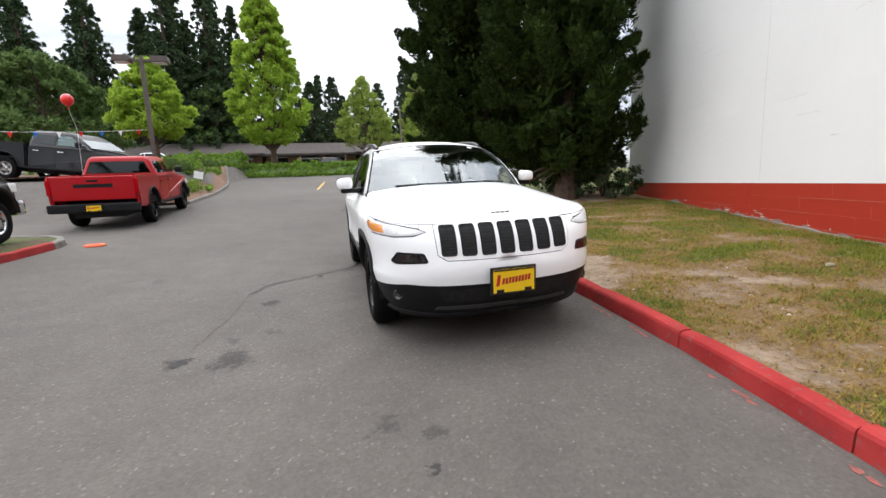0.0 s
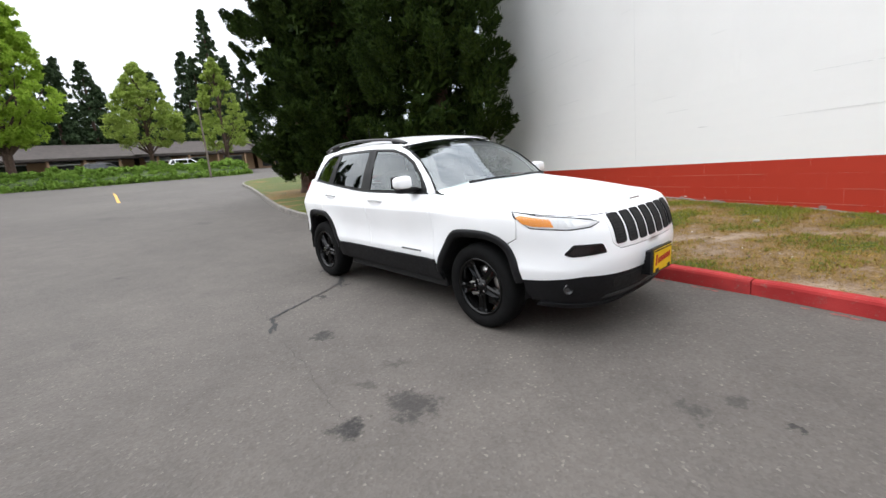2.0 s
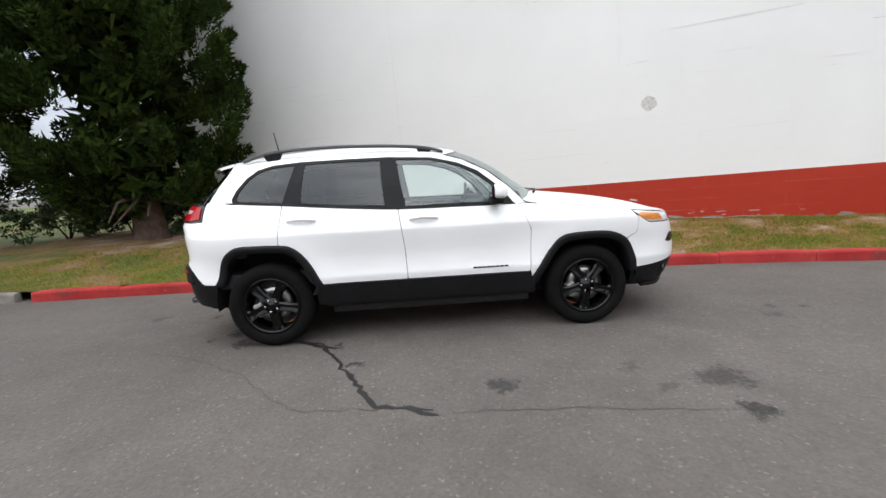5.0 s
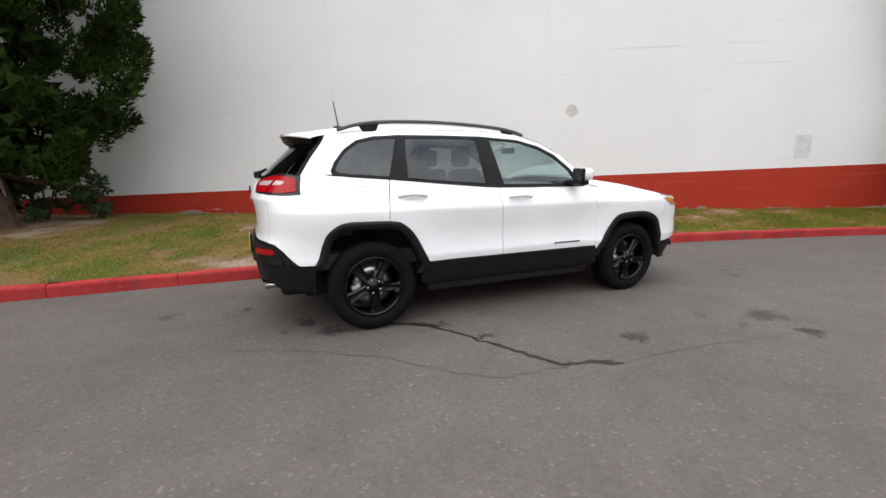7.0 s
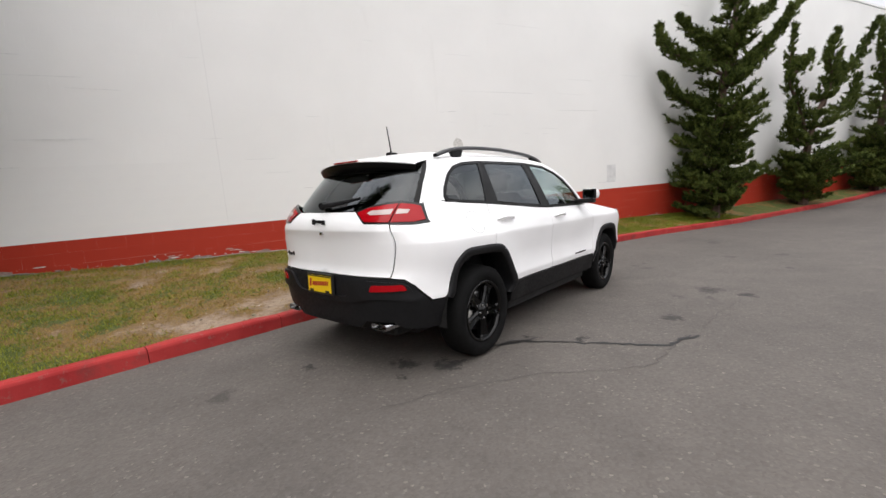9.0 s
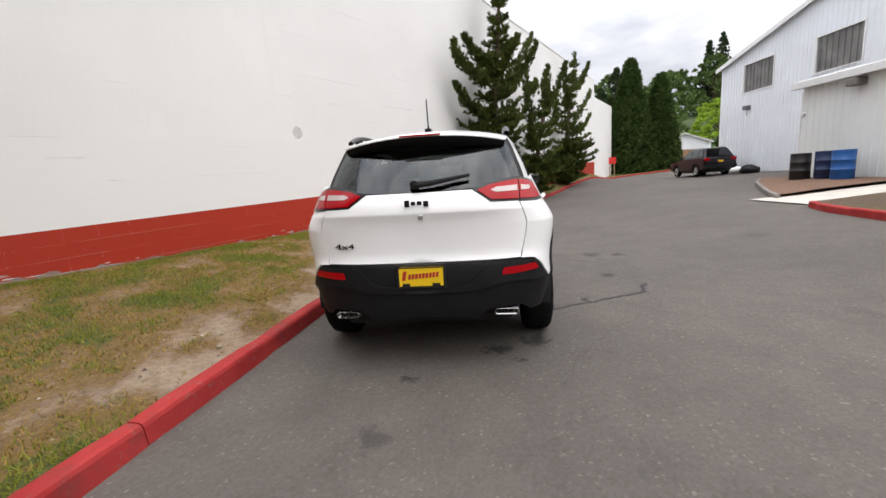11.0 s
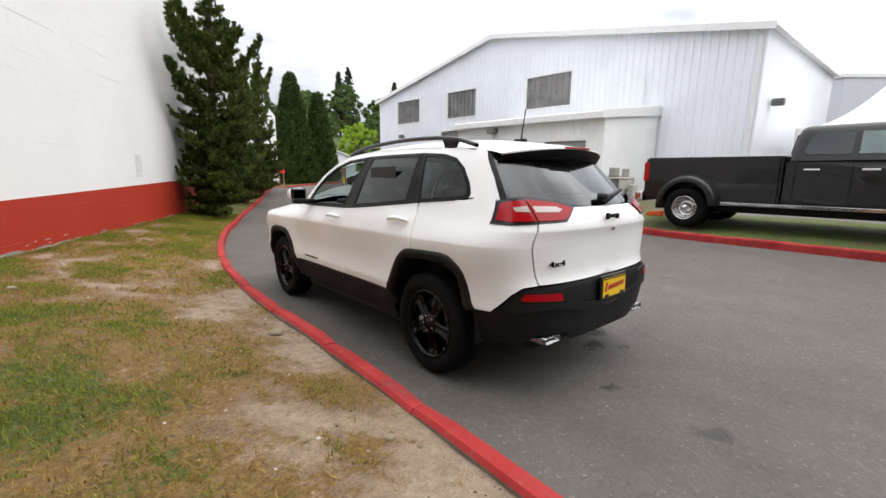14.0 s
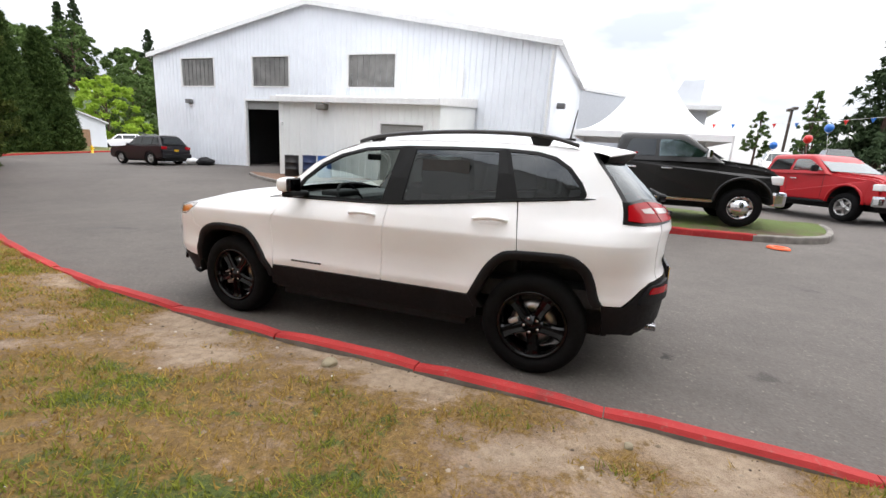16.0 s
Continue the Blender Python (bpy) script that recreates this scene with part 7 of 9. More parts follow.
def shops():
    root = thing("shop_row", Matrix(), "long low row of shops with brown shingle roofs", "building")
    y0, z0 = 58.0, land(0, 56) - 0.1
    for k, (x0, x1, dz) in enumerate(((-36, -22, 0.2), (-21.5, -9, 0.0), (-8.5, 3.5, -0.1), (4, 17, 0.0), (17.5, 30, 0.3))):
        part("shop_wall", box(x0, y0, z0 - 2, x1, y0 + 8, z0 + 2.5 + dz), WALL_TAN, root)
        part("shop_roof", prism([(y0 - 2.2, z0 + 2.35 + dz), (y0 - 2.2, z0 + 2.6 + dz), (y0 + 3.5, z0 + 4.5 + dz), (y0 + 9, z0 + 2.4 + dz)], "x", x0 - 0.6, x1 + 0.6), ROOF_BROWN, root)
        n = int((x1 - x0) / 3.4)
        for j in range(n):
            a = x0 + (x1 - x0) * (j + 0.15) / n
            w = thing("shop_window", Matrix(), "", "")
            w.parent = root
            part("pane", box(a, y0 - 0.04, z0 + 0.5, a + 2.2, y0 - 0.01, z0 + 2.1), GLOSS_BLACK, w)
            part("frame", box(a - 0.08, y0 - 0.06, z0 + 2.1, a + 2.28, y0 - 0.01, z0 + 2.2), TRIM_WHITE, w)
            if (j + k) % 3 == 0:
                part("awning", prism([(y0 - 1.4, z0 + 1.9), (y0 - 0.1, z0 + 2.35), (y0 - 0.1, z0 + 2.25), (y0 - 1.4, z0 + 1.8)], "x", a - 0.2, a + 2.5), TRIM_WHITE, root)
        for j in range(4):
            a = x0 + (x1 - x0) * (j + 0.5) / 4
            part("porch_post", box(a - 0.12, y0 - 2.0, z0 - 2, a + 0.12, y0 - 1.76, z0 + 2.5), WALL_TAN, root)


shops()


def far_shed():
    root = thing("shed", pose(-27.5, -57.0, land(-27, -55), 0, 0, -28), "small white gabled shed at the lot's far end", "building")
    part("shed_wall", prism([(-2.6, -0.5), (2.6, -0.5), (2.6, 3.0), (0, 4.1), (-2.6, 3.0)], "y", -4, 4), CLADDING, root)
    for s in (1, -1):
        part("shed_roof", prism([(0, 4.15), (s * 2.9, 2.95), (s * 2.9, 3.1), (0, 4.3)], "y", -4.2, 4.3), TRIM_WHITE, root)
    part("shed_door", box(-1.2, 4.02, 0, 1.2, 4.06, 2.2), WALL_TAN, root)


far_shed()


def back_building():
    root = thing("rear_building", Matrix(), "grey flat-roofed building behind the warehouse", "building")
    render_grey = simple("pale_grey_render", (0.55, 0.57, 0.60), 0.7, 0, 0.05)
    plan = [(-42.0, -9.0), (-42.0, -2.8), (-49.0, 3.6), (-60.0, 3.6), (-60.0, -9.0)]
    part("block", prism(plan, "z", -1.0, 8.35), render_grey, root)
    part("parapet", prism([(x + 0.12, y) for x, y in plan], "z", 8.355, 8.62), TRIM_WHITE, root)
    part("block", box(-54, 3.7, -1, -44.5, 8.8, 6.9), render_grey, root)
    part("canopy", box(-54, 3.7, 6.905, -43.2, 9.7, 7.3), TRIM_WHITE, root)
    part("roof_plant", prism([(5.3, 7.31), (8.0, 7.31), (8.0, 9.5), (6.3, 9.5)], "x", -46, -43.5), CLADDING, root)


back_building()



# ---- other vehicles ----
def arch_outline(pts, centres, r, z0):
    """A closed side outline whose bottom edge, at height z0, is cut by wheel arches. pts runs along the top from front to rear."""
    out = list(pts)
    for c in sorted(centres, reverse=True):
        out.append((c + r, z0))
        for k in range(1, 12):
            a = math.pi * k / 12
            out.append((c + r * math.cos(a), z0 + (r * 0.98) * math.sin(a)))
        out.append((c - r, z0))
    return out


def cabin_shell(x_low, x_top, low, top, z0, z1):
    """A cab's pillars and rounded roof, tapered upwards: low and top are (front, rear) along y."""
    rows = []
    for t, inset in ((0.0, 0.0), (0.35, 0.0), (0.7, 0.002), (0.84, 0.008), (0.92, 0.026), (0.965, 0.060), (0.99, 0.12), (1.0, 0.22), (1.008, 0.45)):
        u = min(t, 1.0)
        x = x_low + (x_top - x_low) * u - inset
        a, b = low[0] + (top[0] - low[0]) * u + inset * 1.15, low[1] + (top[1] - low[1]) * u - inset
        r = 0.13
        row = []
        for cx, cy, q in ((x - r, b - r, 0), (-x + r, b - r, 1), (-x + r, a + r, 2), (x - r, a + r, 3)):
            row += [(cx + r * math.cos((q + k / 4) * math.pi / 2), cy + r * math.sin((q + k / 4) * math.pi / 2), z0 + (z1 - z0) * t) for k in range(5)]
        rows.append(row + row[:1])
    bm = sheet(rows)
    bmesh.ops.remove_doubles(bm, verts=bm.verts[:], dist=0.0005)
    bm.faces.new([v for v in bm.verts if abs(v.co.z - z0 - (z1 - z0) * 1.008) < 1e-4])
    bmesh.ops.recalc_face_normals(bm, faces=bm.faces[:])
    return bm


def quad(parent, name, pts, material, lift):
    """A thin pane with four or more corners, pushed out by lift."""
    bm = bmesh.new()
    f = bm.faces.new([bm.verts.new(p) for p in pts])
    f.normal_update()
    n = f.normal.copy()
    c = f.calc_center_median()
    if n.dot(Vector((c.x, c.y, 0))) < 0:
        n = -n
    bmesh.ops.translate(bm, verts=bm.verts[:], vec=n * lift)
    r = bmesh.ops.extrude_face_region(bm, geom=[f])
    bmesh.ops.translate(bm, verts=[v for v in r["geom"] if isinstance(v, bmesh.types.BMVert)], vec=n * 0.006)
    bmesh.ops.recalc_face_normals(bm, faces=bm.faces[:])
    return part(name, bm, material, parent)


DARK_WINDOW = glass_material("cab_glass", (0.7, 0.78, 0.78), 0.12, ior=1.6)


def pickup(name, m, paint, label, wb=3.57, wheel_r=0.40, dual=False, chrome=True, flare=None, crew=1.05, rear_plate=False, nose=0.86, hood=0.60, tail=1.15):
    """A crew-cab pickup facing -y; its middle lies between the axles, on the ground."""
    root = thing(name, m, label, "pickup truck")
    f, r = -wb / 2, wb / 2
    y0, y1 = f - nose, r + tail
    sill, rail, belt = 0.52, 1.38, 1.32
    hw = 0.98
    cab0, cab1 = f + hood, f + hood + 1.25 + crew
    # side skins: nose and cab, then the bed
    nose_top = [(y0 + 0.03, 0.95), (y0 + 0.05, 1.07), (y0 + 0.11, 1.15), (y0 + 0.30, 1.21), (y0 + 0.75, 1.26), (cab0, belt - 0.01), (cab1, belt), (cab1, sill)]
    body = prism(arch_outline(nose_top, [f], wheel_r + 0.08, sill) + [(y0 + 0.03, sill), (y0, 0.75)], "x", -hw, hw, 0.05)
    for v in body.verts:
        # shoulders drawn in towards the bonnet, the nose rounded in plan
        v.co.x *= 1 - 0.11 * smoothstep(v.co.z, 0.98, 1.34) * (1 - 0.45 * smoothstep(v.co.y, cab0 - 0.3, cab0 + 0.4)) - 0.05 * (1 - smoothstep(v.co.y, y0, y0 + 0.3))
    part("body", body, paint, root)
    for c in (f, r):
        rows = [[(x, c + (wheel_r + 0.072) * math.cos(a * math.pi / 14), sill - 0.01 + (wheel_r + 0.066) * math.sin(a * math.pi / 14)) for a in range(15)] for x in (-hw + 0.02, -0.45, 0.45, hw - 0.02)]
        part("arch_liner", sheet(rows), SEAL, root)
        part("arch_back", box(-0.50, c - 0.46, 0.45, 0.50, c + 0.46, 0.96), SEAL, root)
    bed_y = cab1 + 0.03
    bed_side = arch_outline([(bed_y, rail), (y1 - 0.03, rail + 0.02), (y1, rail - 0.03), (y1, sill + 0.06)], [r], wheel_r + 0.09, sill) + [(bed_y, sill)]
    for s in (1, -1):
        part("bed_side", prism(bed_side, "x", s * (hw - 0.10), s * hw, 0.042), paint, root)
        if dual:
            rows = []
            for dx, shr in ((0.0, 0.10), (0.10, 0.05), (0.17, 0.02), (0.19, -0.02), (0.18, -0.08)):
                rows.append([(s * (hw + dx), r + (wheel_r + 0.10 + shr) * math.cos(a * math.pi / 16) * 1.02, sill - 0.05 + (wheel_r + 0.12 + shr) * math.sin(a * math.pi / 16)) for a in range(17)])
            part("rear_fender", outward(sheet(rows), 0), paint, root, "flared fender over twin rear wheels", True)
    part("bed_floor", box(-hw + 0.1, bed_y, 0.80, hw - 0.1, y1 - 0.1, 0.86), BLACK_CLAD, root)
    part("bed_front", box(-hw + 0.095, bed_y, 0.87, hw - 0.095, bed_y + 0.05, rail), paint, root)
    gate = box(-hw + 0.095, y1 - 0.06, 0.78, hw - 0.095, y1 + 0.005, rail, 0.02)
    part("tailgate", gate, paint, root)
    part("tailgate_bars", box(-0.42, y1 + 0.006, 1.10, 0.42, y1 + 0.012, 1.19), BLACK_CLAD, root)
    part("tailgate_handle", box(-0.12, y1 + 0.006, 1.24, 0.12, y1 + 0.02, 1.29, 0.006), BLACK_CLAD, root)
    part("chassis", box(-0.55, y0 + 0.2, 0.32, 0.55, y1 - 0.1, 0.60), SEAL, root)
    # cab
    zt = 1.89
    ca, cb, ta, tb = cab0 - 0.02, cab1 - 0.02, cab0 + 0.74, cab1 - 0.10
    part("cab", cabin_shell(hw - 0.03, 0.74, (ca, cb), (ta, tb), belt - 0.03, zt), paint, root, smooth=True)
    zw0, zw1 = belt + 0.07, zt - 0.15

    def onside(y, z, s):
        t = (z - belt + 0.03) / (zt - belt + 0.03)
        return (s * (hw - 0.03 + (0.74 - hw + 0.03) * t), y, z)

    mid = ca + 0.78 + 0.52
    for s in (1, -1):
        quad(root, "front_window", [onside(ca + 0.22, zw0, s), onside(mid - 0.04, zw0, s), onside(mid - 0.04, zw1, s), onside(ta + 0.14, zw1, s), onside(ta + 0.02, zw1 - 0.03, s)], GLASS_SIDE, 0.002)
        quad(root, "rear_window", [onside(mid + 0.04, zw0, s), onside(cb - 0.24, zw0, s), onside(cb - 0.20, zw0 + 0.05, s), onside(tb - 0.19, zw1 - 0.05, s), onside(tb - 0.25, zw1, s), onside(mid + 0.04, zw1, s)], DARK_WINDOW, 0.002)
        for y in (mid - 0.22, cb - 0.35):
            part("door_handle", box(s * hw - 0.02, y - 0.11, 1.12, s * hw + 0.03, y + 0.11, 1.16, 0.012), CHROME if chrome else paint, root)
        for y in (ca + 0.12, mid, cb - 0.12):
            part("door_gap", box(s * hw - 0.004, y - 0.004, sill + 0.06, s * hw + 0.0015, y + 0.004, belt), SEAL, root)
        part("sill_trim", box(s * hw - 0.02, f + wheel_r + 0.12, sill - 0.04, s * hw + 0.012, r - wheel_r - 0.14, sill + 0.02, 0.008), CHROME if dual else BLACK_CLAD, root)
        part("door_mirror", box(s * (hw + 0.02), ca + 0.30, belt + 0.03, s * (hw + 0.22), ca + 0.41, belt + 0.23, 0.045) if s > 0 else box(-(hw + 0.22), ca + 0.30, belt + 0.03, -(hw + 0.02), ca + 0.41, belt + 0.23, 0.045), CHROME if dual else BLACK_CLAD, root)
        part("headlamp", box(min(s * 0.62, s * 0.96), y0 - 0.01, 0.90, max(s * 0.62, s * 0.945), y0 + 0.22, 1.08, 0.04), LAMP_CLEAR, root)
        part("tail_lamp", box(min(s * (hw - 0.10), s * (hw + 0.006)), y1 - 0.10, 0.92, max(s * (hw - 0.10), s * (hw + 0.006)), y1 + 0.012, 1.30, 0.012), LAMP_RED, root)
        for c in (f, r):
            if c == r and dual:
                continue
            rows = [[(s * (hw + dx), c + (wheel_r + 0.08 + dr) * math.cos(a * math.pi / 16), sill + (wheel_r + 0.07 + dr) * math.sin(a * math.pi / 16) * 0.99) for a in range(17)] for dx, dr in ((-0.01, 0.06), (0.03, 0.05), (0.035, 0.01), (-0.05, 0.0))]
            part("arch_flare", outward(sheet(rows), 0), flare or paint, root, smooth=True)
    quad(root, "windscreen", [(-0.86, ca + 0.06, zw0 - 0.04), (0.86, ca + 0.06, zw0 - 0.04), (0.70, ta - 0.06, zw1 + 0.03), (-0.70, ta - 0.06, zw1 + 0.03)], DARK_WINDOW, 0.03)
    quad(root, "back_window", [(-0.80, cb - 0.02, zw0 + 0.02), (0.80, cb - 0.02, zw0 + 0.02), (0.66, tb + 0.02, zw1), (-0.66, tb + 0.02, zw1)], DARK_WINDOW, 0.012)
    # nose
    part("bonnet", prism([(y0 + 0.09, 1.11), (y0 + 0.15, 1.19), (y0 + 0.4, 1.27), (y0 + 0.8, 1.32), (cab0 + 0.1, belt + 0.045), (cab0 + 0.1, belt - 0.05), (y0 + 0.12, 1.05)], "x", -hw + 0.20, hw - 0.20, 0.05), paint, root)
    gr = new("grille")
    gr.parent = root
    part("grille_frame", box(-0.58, y0 - 0.03, 0.76, 0.58, y0 + 0.09, 1.10, 0.03), CHROME if chrome else BLACK_CLAD, gr)
    for sx in (-1, 1):
        for z in (0.79, 0.95):
            part("grille_mesh", box(min(sx * 0.03, sx * 0.52), y0 - 0.034, z, max(sx * 0.03, sx * 0.52), y0 - 0.02, z + 0.13), SEAL, gr)
    part("front_bumper", box(-hw - 0.01, y0 - 0.11, 0.47, hw + 0.01, y0 + 0.16, 0.77, 0.07), CHROME if chrome else BLACK_CLAD, root)
    part("rear_bumper", box(-hw, y1 + 0.01, 0.48, hw, y1 + 0.18, 0.70, 0.04), CHROME if chrome and not rear_plate else BLACK_CLAD, root)
    if rear_plate:
        plate(root, y1 + 0.182, 0.52, 0.67, 0.155, False)
    part("steering_wheel", tube([(0.40 + 0.18 * math.cos(a * math.tau / 16), ca + 0.75 - 0.08 * math.sin(a * math.tau / 16), 1.28 + 0.16 * math.sin(a * math.tau / 16)) for a in range(17)], 0.016, 5, cap=False), SEAL, root)
    for x in (-0.42, 0.42):
        part("seat_back", box(x - 0.24, ca + 1.28, 0.9, x + 0.24, ca + 1.42, 1.72, 0.05), CABIN, root)
    # wheels
    for s in (1, -1):
        for c in (f, r):
            outer = hw - 0.01
            if dual and c == r:
                disc_wheel(root, (s * (hw + 0.04), c, wheel_r), wheel_r, s, -1)
                disc_wheel(root, (s * (hw - 0.30), c, wheel_r), wheel_r, s, 0)
            elif dual:
                disc_wheel(root, (s * (outer - 0.13), c, wheel_r), wheel_r, s, 1)
            else:
                road_wheel(root, (s * (outer - 0.13), c, wheel_r), wheel_r, wheel_r - 0.165, 0.27, RIM_BLACK if not chrome else BRAKE_METAL, s, 0.3)
    return root


def disc_wheel(parent, at, r, s, bulge):
    """A truck wheel with a polished steel disc: bulge 1 stands out (front), -1 is dished (outer rear), 0 is bare."""
    w = new("wheel")
    w.parent = parent
    w.matrix_basis = Matrix.Translation(at) @ (Matrix() if s < 0 else Matrix.Rotation(math.pi, 4, "Z"))
    h, rim = 0.115, 0.235
    part("tyre", ring_profile([(h * 0.75, rim), (h, rim + 0.05), (h * 0.9, r - 0.03), (h * 0.4, r), (-h * 0.4, r), (-h * 0.9, r - 0.03), (-h, rim + 0.05), (-h * 0.8, rim)], 40), RUBBER, w, smooth=True)
    prof = [(-h * 0.8, rim), (-h * 0.9, rim - 0.005), (-h * 0.8, rim - 0.02)]
    if bulge > 0:
        prof += [(-0.05, rim - 0.04), (-0.10, 0.15), (-0.125, 0.09), (-0.14, 0.055), (-0.145, 0.001)]
    else:
        prof += [(0.0, rim - 0.03), (0.06, 0.16), (0.06, 0.09), (-0.06, 0.07), (-0.08, 0.05), (-0.085, 0.001)]
    part("wheel_disc", ring_profile(prof, 32), CHROME, w, smooth=True)
    if bulge:
        for k in range(8):
            a = k * math.tau / 8
            x = -0.083 if bulge > 0 else 0.05
            hole = ring_profile([(x, 0.026), (x - 0.006, 0.026), (x - 0.007, 0.001)], 10)
            bmesh.ops.translate(hole, verts=hole.verts[:], vec=(0, 0.172 * math.cos(a), 0.172 * math.sin(a)))
            part("hand_hole", hole, SEAL, w)


GREY_TRUCK = car_paint("graphite_paint", (0.0075, 0.007, 0.0065), 0.3, 0.35)
BLACK_TRUCK = car_paint("black_truck_paint", (0.006, 0.006, 0.007), 0.25, 0.45)
RED_TRUCK = car_paint("red_truck_paint", (0.36, 0.005, 0.009), 0.18, 0.4)
BROWN_SUV = car_paint("dark_plum_paint", (0.007, 0.005, 0.007), 0.3, 0.4)


def stand(x, y, yaw, dz=0.0, fore=2.0):
    """A pose on the slope of the lot for a thing that faces -y before its turn."""
    a = radians(yaw)
    dx, dy = math.sin(a), -math.cos(a)
    slope = (land(x - dx * fore, y - dy * fore) - land(x + dx * fore, y + dy * fore)) / (2 * fore)
    z = (land(x - dx * fore, y - dy * fore) + land(x + dx * fore, y + dy * fore)) / 2
    return pose(x, y, z + dz, 0, 0, yaw) @ pose(0, 0, 0, math.degrees(math.atan(slope)))


pickup("dually_pickup", stand(-7.72, 2.16, 180, 0.125), GREY_TRUCK, "dark graphite dually pickup with chrome wheels on the grass island", 4.05, 0.40, True, crew=0.89, nose=0.64, hood=0.40, tail=0.90)
pickup("red_pickup", stand(-7.05, 10.8, 183.5, 0.0), RED_TRUCK, "bright red crew-cab pickup with black bumpers and flares", 3.57, 0.40, False, False, BLACK_CLAD, rear_plate=True)
pickup("red_truck", stand(-13.7, 7.7, 118, 0.0), RED_TRUCK, "red crew-cab pickup with chrome grille across the lot", 3.7, 0.40, False, True)
pickup("black_pickup", stand(-10.5, 15.0, 76, 0.05, 1.8), BLACK_TRUCK, "dark grey pickup parked on the upper lot", 3.7, 0.41, False, True, BLACK_CLAD)


def wagon(name, m, paint, label, plate_on=True, wb=2.9):
    """A mid-size estate or SUV facing -y, seen from afar."""
    root = thing(name, m, label, "car")
    hw, r = 0.94, 0.37
    f, b = -wb / 2, wb / 2
    y0, y1 = f - 0.92, b + 1.0
    top = [(y0, 0.80), (y0 + 0.10, 0.95), (f + 0.65, 1.10), (b + 0.65, 1.16), (y1 - 0.06, 1.12), (y1, 0.9), (y1, 0.45)]
    part("body", prism(arch_outline(top, [f, b], r + 0.06, 0.34) + [(y0 + 0.02, 0.4)], "x", -hw, hw, 0.06), paint, root)
    part("cabin", cabin_shell(hw - 0.04, 0.66, (f + 0.55, y1 - 0.08), (f + 1.30, y1 - 0.48), 1.08, 1.70), paint, root)
    part("underbody", box(-0.7, y0 + 0.2, 0.22, 0.7, y1 - 0.1, 0.5), SEAL, root)

    def onside(y, z, s):
        t = (z - 1.08) / 0.62
        return (s * (hw - 0.04 + (0.66 - hw + 0.04) * t), y, z)

    for s in (1, -1):
        quad(root, "front_window", [onside(f + 0.85, 1.17, s), onside(f + 1.72, 1.17, s), onside(f + 1.72, 1.60, s), onside(f + 1.36, 1.60, s)], DARK_WINDOW, 0.002)
        quad(root, "rear_window", [onside(f + 1.80, 1.17, s), onside(b + 0.10, 1.17, s), onside(b + 0.10, 1.60, s), onside(f + 1.80, 1.60, s)], DARK_WINDOW, 0.002)
        quad(root, "quarter_window", [onside(b + 0.18, 1.17, s), onside(y1 - 0.32, 1.19, s), onside(y1 - 0.60, 1.60, s), onside(b + 0.18, 1.60, s)], DARK_WINDOW, 0.002)
        part("tail_lamp", box(min(s * 0.60, s * 0.93), y1 - 0.05, 0.92, max(s * 0.60, s * 0.93), y1 + 0.015, 1.08, 0.02), LAMP_RED, root)
        part("headlamp", box(min(s * 0.55, s * 0.92), y0 - 0.01, 0.74, max(s * 0.55, s * 0.92), y0 + 0.12, 0.88, 0.03), LAMP_CLEAR, root)
        part("door_mirror", box(min(s * 0.92, s * 1.08), f + 0.78, 1.08, max(s * 0.92, s * 1.08), f + 0.88, 1.22, 0.03), paint, root)
        part("roof_rail", tube([(s * 0.62, f + 1.5, 1.70), (s * 0.62, f + 1.6, 1.74), (s * 0.62, y1 - 0.8, 1.74), (s * 0.62, y1 - 0.7, 1.70)], 0.015, 6), BRAKE_METAL, root)
        for c in (f, b):
            road_wheel(root, (s * (hw - 0.12), c, r), r, 0.23, 0.22, BRAKE_METAL, s, 0.3)
    quad(root, "tailgate_window", [(-0.74, y1 - 0.11, 1.18), (0.74, y1 - 0.11, 1.18), (0.60, y1 - 0.44, 1.60), (-0.60, y1 - 0.44, 1.60)], DARK_WINDOW, 0.012)
    quad(root, "windscreen", [(-0.80, f + 0.62, 1.14), (0.80, f + 0.62, 1.14), (0.62, f + 1.26, 1.64), (-0.62, f + 1.26, 1.64)], DARK_WINDOW, 0.02)
    part("rear_bumper", box(-hw, y1 - 0.1, 0.42, hw, y1 + 0.06, 0.66, 0.04), BLACK_CLAD, root)
    if plate_on:
        plate(root, y1 + 0.002, 0.80, 0.93, 0.15, False)
    return root


wagon("estate_car", stand(-14.3, -24.9, 2, 0.0), BROWN_SUV, "dark plum SUV parked facing away by the warehouse", True, 2.5)
wagon("white_car", stand(-30.4, -54.0, 60, 0.0), WHITE_CAR, "small white car parked by the far shed", False)
for i, (x, y, yw, pt) in enumerate(((-20.0, 55.0, 90, WHITE_CAR), (0.8, 54.6, 90, BROWN_SUV), (8.6, 55.2, 90, WHITE_CAR), (-33.0, 12.0, 80, WHITE_CAR), (-38.0, 17.0, 80, BROWN_SUV))):
    wagon("parked_car", stand(x, y, yw), pt, ("white" if pt == WHITE_CAR else "dark") + " car parked far off across the lot", False)


